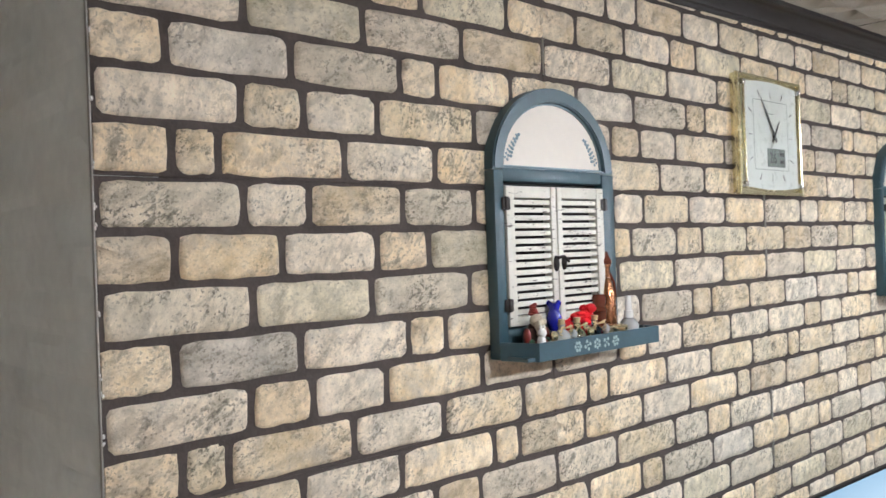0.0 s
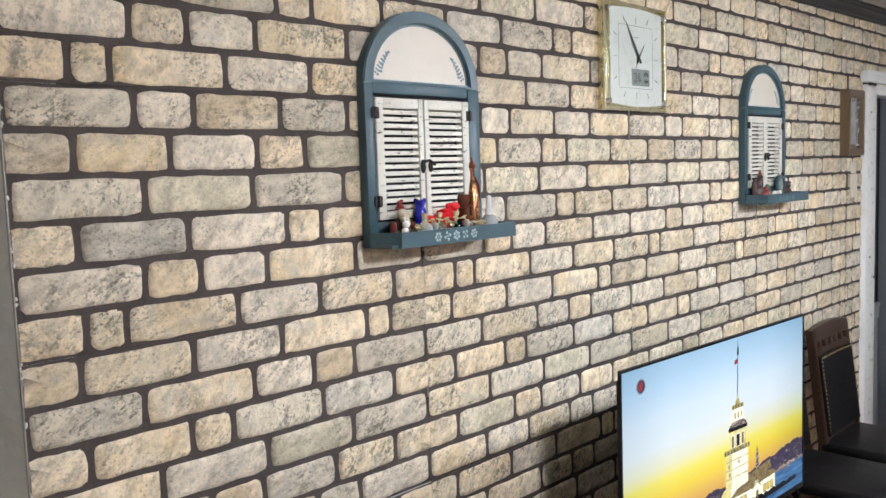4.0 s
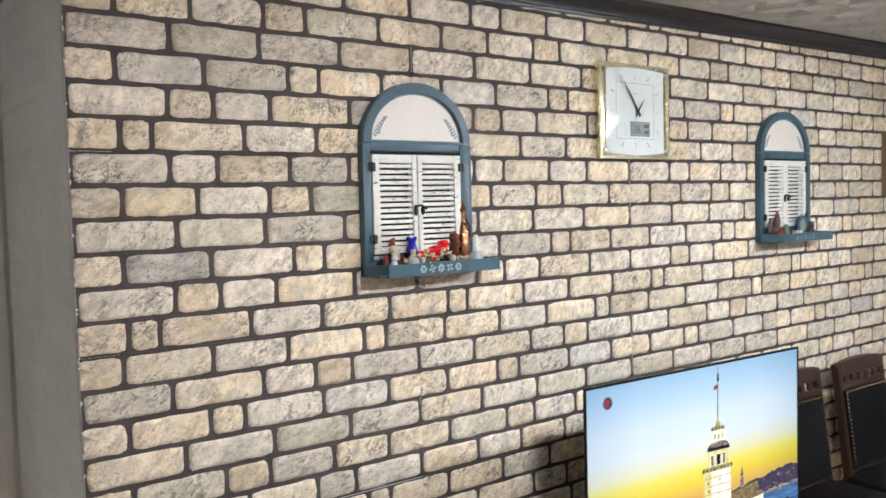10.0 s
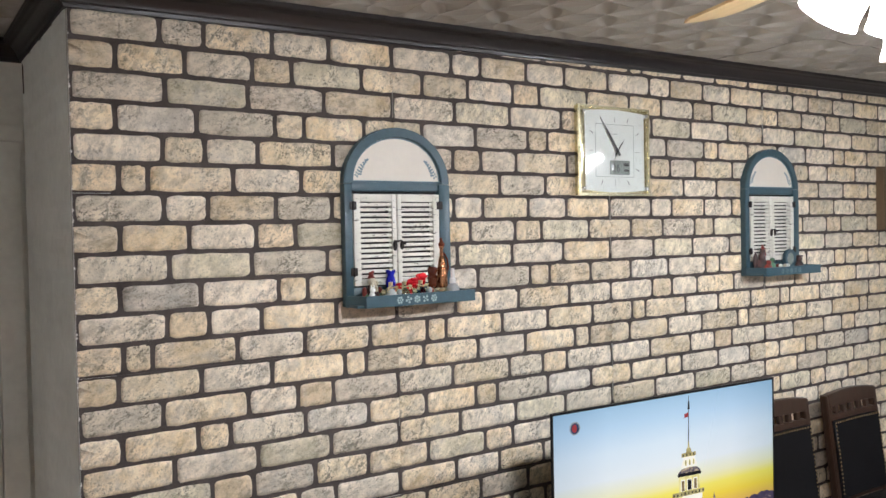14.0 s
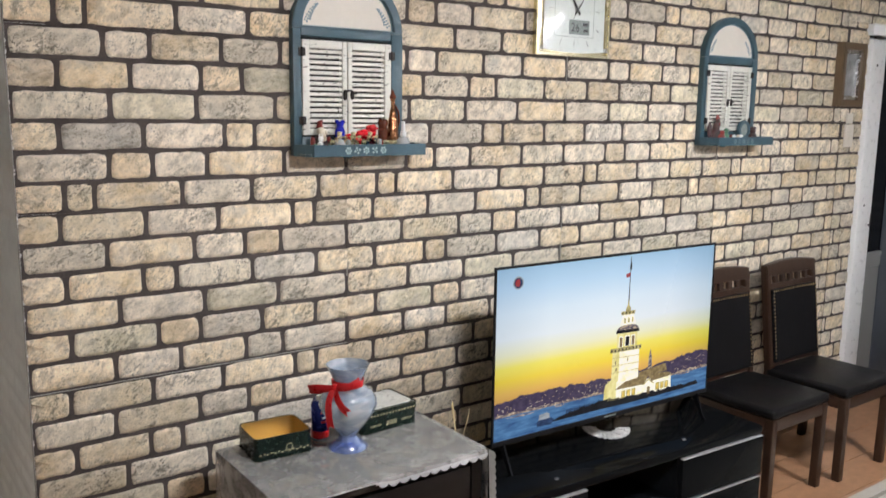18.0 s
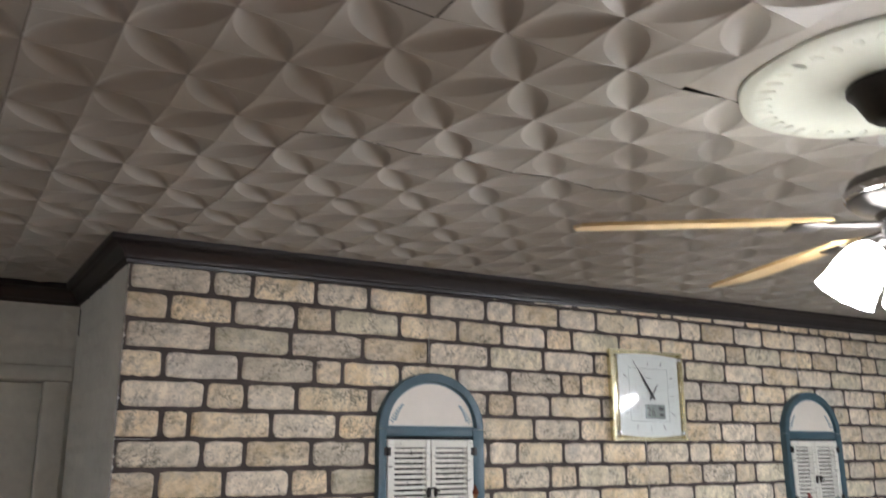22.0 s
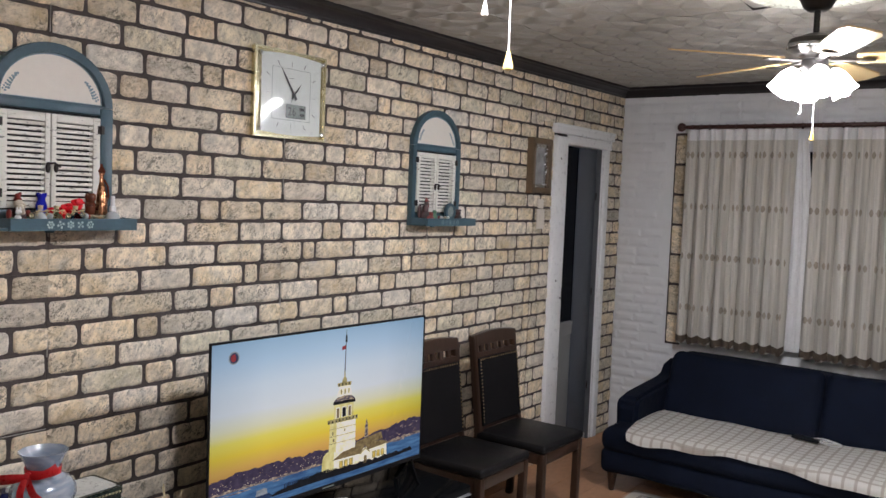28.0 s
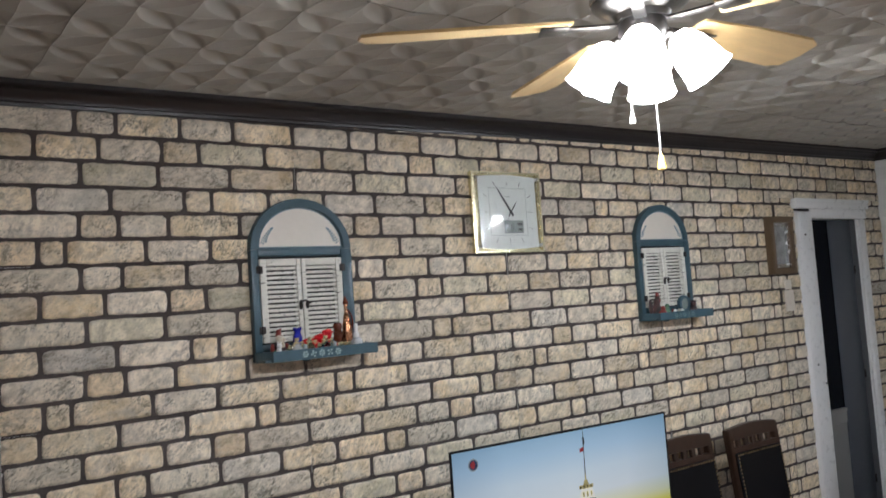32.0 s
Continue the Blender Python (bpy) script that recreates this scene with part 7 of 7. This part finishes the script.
def brick_mesh(w, h, tone, square_l, square_r, seed):
    """One stone: rounded corners, uneven edges, a slightly domed face. Sawn edges stay square."""
    key = (round(w, 3), round(h, 3), tone, square_l, square_r, seed)
    if key in BRICKS:
        return BRICKS[key]
    rnd = random.Random(str(key))
    bm = bm_new()
    pts = []
    a, b = w / 2, h / 2
    for cx, cz, a0, sq in ((a, b, 0, square_r), (-a, b, 90, square_l), (-a, -b, 180, square_l), (a, -b, 270, square_r)):
        r = 0.0008 if sq else rnd.uniform(0.005, 0.012)
        for k in range(3):
            t = radians(a0 + 45 * k)
            j = 0 if sq else rnd.uniform(-0.0018, 0.0018)
            pts.append((cx - math.copysign(r, cx) + r * math.cos(t) + j, cz - math.copysign(r, cz) + r * math.sin(t) + j))
        nx, nz = (0, b) if a0 == 0 else (-a, 0) if a0 == 90 else (0, -b) if a0 == 180 else (a, 0)
        j = rnd.uniform(-0.0026, 0.0012)
        e = (square_l if a0 == 90 else square_r if a0 == 270 else False)
        if nx == 0:
            for q in (0.72, 0.36, 0.0, -0.36, -0.72):
                pts.append((math.copysign(a, nz) * q, nz + math.copysign(rnd.uniform(-0.0036, 0.0018), nz)))
        else:
            pts.append((nx if e else nx + math.copysign(j, nx), 0))
    n = len(pts)
    outer = [bm.verts.new((x, 0.0, z)) for x, z in pts]

    def inset(e, y):
        return [bm.verts.new((x * (1 - 2 * e / w) if not ((square_l and x < -a + 0.002) or (square_r and x > a - 0.002)) else x, y + rnd.uniform(-0.0007, 0.0007), z * (1 - 2 * e / h))) for x, z in pts]

    inner, face = inset(0.0032, -0.0042), inset(0.011, -0.0056)
    mid = bm.verts.new((0, -0.006, 0))
    for k in range(n):
        q = (k + 1) % n
        bm.faces.new((outer[k], outer[q], inner[q], inner[k]))
        bm.faces.new((inner[k], inner[q], face[q], face[k]))
        bm.faces.new((face[k], face[q], mid))
    bmesh.ops.recalc_face_normals(bm, faces=bm.faces)
    BRICKS[key] = mesh_of("brick", bm, TONES[tone])
    BRICKS[key].set_sharp_from_angle(angle=radians(75))
    return BRICKS[key]


def lay_panel(x0, z1, turned, clip, y=0.0, wall=None):
    """One panel with its top left at x0, z1, and its stones; clip: the stretch of wall that it may cover."""
    cx0, cx1, cz0, cz1 = clip
    px0, px1, pz0, pz1 = max(x0, cx0), min(x0 + PANEL_W, cx1), max(z1 - PANEL_H, cz0), min(z1, cz1)
    if px1 - px0 < 0.012 or pz1 - pz0 < 0.01:
        return
    y += random.Random(str((round(x0, 2), round(z1, 2)))).uniform(-0.0012, 0.0006)
    bm = box(px0 + 0.0007, px1 - 0.0007, y, y + 0.0045, pz0 + 0.0007, pz1 - 0.0007)
    panel = part("panel", bm, M_MORTAR, wall, "", False)
    for r in range(6):
        row = 5 - r if turned else r
        js = [0.0] + JOINTS[row] + [PANEL_W]
        hues = HUES[row]
        if turned:
            js, hues = [PANEL_W - v for v in reversed(js)], hues[::-1]
        top = z1 - r * ROW_H
        for k, (a, b) in enumerate(zip(js, js[1:])):
            xa, xb = x0 + a, x0 + b
            sq_l = a == 0.0 and len(js) == 7
            sq_r = b == PANEL_W and len(js) == 7
            xa += 0.0005 if sq_l else 0.0075
            xb -= 0.0005 if sq_r else 0.0075
            za, zb = top - ROW_H + 0.0078, top - 0.0078
            if xa < cx0:
                xa, sq_l = cx0 + 0.001, True
            if xb > cx1:
                xb, sq_r = cx1 - 0.001, True
            za, zb = max(za, cz0), min(zb, cz1)
            if xb - xa < 0.012 or zb - za < 0.012:
                continue
            ob = new("brick", brick_mesh(xb - xa, zb - za, hues[k % len(hues)], sq_l, sq_r, (row, k, turned)))
            ob.parent = panel
            ob.location = ((xa + xb) / 2, y, (za + zb) / 2)


TOP_A = 1.8665
MAIN = [(-0.028 + PANEL_W * i) for i in range(6)]


def lay_region(clip, shift=0.0, y=0.0):
    for x0 in MAIN + [MAIN[0] - PANEL_W]:
        for k in range(-2, 5):
            lay_panel(x0 + shift, TOP_A - PANEL_H * k, k >= 1, clip, y, wall_north)


lay_region((-0.028, 3.98, 0.0, 2.44))
lay_region((3.981, DOOR_L - 0.001, 0.0, DOOR_TOP + 0.019), 0.4, -0.006)
lay_region((3.981, DOOR_R + 0.002, DOOR_TOP + 0.02, 2.44), 0.06)
lay_region((DOOR_R + 0.003, X_EAST - 0.002, 0.0, DOOR_TOP + 0.018), 0.0)
lay_region((DOOR_R + 0.003, X_EAST - 0.002, DOOR_TOP + 0.02, 2.44), 0.06)


part("panel_seam", box(MAIN[0] + 0.001, MAIN[0] + PANEL_W - 0.001, -0.0052, -0.0005, TOP_A - 2 * PANEL_H - 0.0008, TOP_A - 2 * PANEL_H + 0.0008), M_CEIL, wall_north, "pale foam edge showing at a seam", False)
rnd = random.Random(71)
for i in (1, 2, 3):
    z = 0.75
    while z < 2.2:
        ln = rnd.uniform(0.05, 0.16)
        if rnd.random() < 0.55:
            xs = MAIN[i] + rnd.uniform(-0.0006, 0.0006)
            part("panel_seam", box(xs - 0.0007, xs + 0.0007, -0.0056, -0.0005, z, z + ln), M_CEIL, wall_north, "", False)
        z += ln + rnd.uniform(0.01, 0.1)
rnd = random.Random(33)
for k in range(22):
    z = 0.7 + 1.6 * (k + rnd.random()) / 22
    bm = bm_new()
    for q in range(3):
        add_ball(bm, (rnd.uniform(-0.001, 0.002), rnd.uniform(-0.003, 0.001), rnd.uniform(-0.006, 0.006)), rnd.uniform(0.0012, 0.0026), (1, 1, 1.5), 6)
    ob = part("chip", bm, M_WHITECER, wall_return, "white chip where the corner is worn")
    ob.location = (-0.029, -0.004, z)


def relief_bricks(name, wall, place, u0, u1, v0, v1, holes, material, w=0.21, h=0.068, depth=0.005, apart=False):
    """Pale moulded stones over a wall: too alike to pick apart, joined."""
    rnd = random.Random(5)
    vs, fs = [], []
    r, v = 0, v0
    while v + h * 0.6 < v1:
        u = u0 - (0.5 * w if r % 2 else 0) - rnd.random() * 0.03
        while u < u1:
            ww = w * rnd.uniform(0.85, 1.15)
            a, b, c, d = max(u, u0) + 0.004, min(u + ww, u1) - 0.004, v + 0.004, min(v + h, v1) - 0.004
            u += ww
            if b - a < 0.02 or any(a < hx1 and b > hx0 and c < hz1 and d > hz0 for hx0, hx1, hz0, hz1 in holes):
                continue
            e, k = min(0.02, 0.3 * (d - c)), len(vs)
            dd = depth * rnd.uniform(0.6, 1.3)
            for p, q, o in ((a, c, 0), (b, c, 0), (b, d, 0), (a, d, 0), (a + e, c + e, dd), (b - e, c + e, dd * rnd.uniform(0.6, 1)), (b - e, d - e, dd), (a + e, d - e, dd * rnd.uniform(0.6, 1))):
                vs.append(place(p, q, o))
            fs += [(k, k + 1, k + 5, k + 4), (k + 1, k + 2, k + 6, k + 5), (k + 2, k + 3, k + 7, k + 6), (k + 3, k, k + 4, k + 7), (k + 4, k + 5, k + 6, k + 7)]
            if apart:
                one = bpy.data.meshes.new(name)
                one.from_pydata(vs, [], fs)
                one.materials.append(material)
                new(name, one).parent = wall
                vs, fs = [], []
        v += h
        r += 1
    if apart:
        return None
    me = bpy.data.meshes.new(name)
    me.from_pydata(vs, [], fs)
    me.materials.append(material)
    ob = tagged(new(name, me), kind="stuff")
    ob.parent = wall
    return ob


relief_bricks("relief_bricks", wall_east, lambda u, v, o: (X_EAST - 0.0005 - o, u, v), Y_SOUTH, -0.001, 0.0, 2.44, [(-2.16, -0.39, 0.69, 2.17)], M_WALLWHITE, w=0.17, depth=0.007)
relief_bricks("relief_brick", wall_return, lambda u, v, o: (X_CORNER - 0.0005 - o, u, v), 0.006, Y_RECESS - 0.002, 0.0, 2.4, [], M_DOORWHITE, depth=0.0034, apart=True)
relief_bricks("relief_brick", wall_recess, lambda u, v, o: (u, Y_RECESS - 0.0005 - o, v), X_WEST, X_CORNER - 0.002, 2.14, 2.4, [], M_DOORWHITE, depth=0.0025, apart=True)

# brown brick strips beside the window
for ya, yb in ((-0.505, -0.398), (-2.155, -2.035)):
    strip = part("brick_strip", box(X_EAST - 0.004, X_EAST - 0.0006, ya, yb, 0.695, 2.165), M_MORTAR, wall_east, "", False)
    for k in range(7):
        za = 0.705 + 0.208 * k
        ob = new("brick", brick_mesh(0.19, yb - ya - 0.02, "o" if k % 3 else "c", False, False, k))
        ob.parent = strip
        ob.matrix_basis = Matrix.Translation((X_EAST - 0.004, (ya + yb) / 2, za + 0.1)) @ Matrix(((0, 1, 0, 0), (0, 0, 1, 0), (1, 0, 0, 0), (0, 0, 0, 1)))

# laminate planks
PLANK = {}
for i, x0 in enumerate(np.arange(X_WEST - 1.2, X_EAST, 1.2)):
    for j, y0 in enumerate(np.arange(-3.9, 0.82, 0.19)):
        x = x0 + (0.6 if j % 2 else 0)
        xa, xb, ya, yb = max(x, X_WEST), min(x + 1.2, X_EAST), y0, min(y0 + 0.19, 0.82)
        if xb <= xa:
            continue
        if xb - xa < 0.03 or (yb > 0.0 and xb > X_CORNER and xa < X_CORNER):
            xb = min(xb, X_CORNER) if yb > 0.0 and xa < X_CORNER else xb
        if xb - xa < 0.03 or (ya > -0.02 and xa > X_CORNER - 0.1):
            continue
        key = (round(xb - xa, 2), round(yb - ya, 2))
        if key not in PLANK:
            PLANK[key] = mesh_of("plank", box(-key[0] / 2 + 0.0006, key[0] / 2 - 0.0006, -key[1] / 2 + 0.0006, key[1] / 2 - 0.0006, -0.011, 0.0, 0.0012, 1), M_FLOOR)
        ob = new("plank", PLANK[key])
        ob.parent = floor
        ob.location = ((xa + xb) / 2, (ya + yb) / 2, 0)
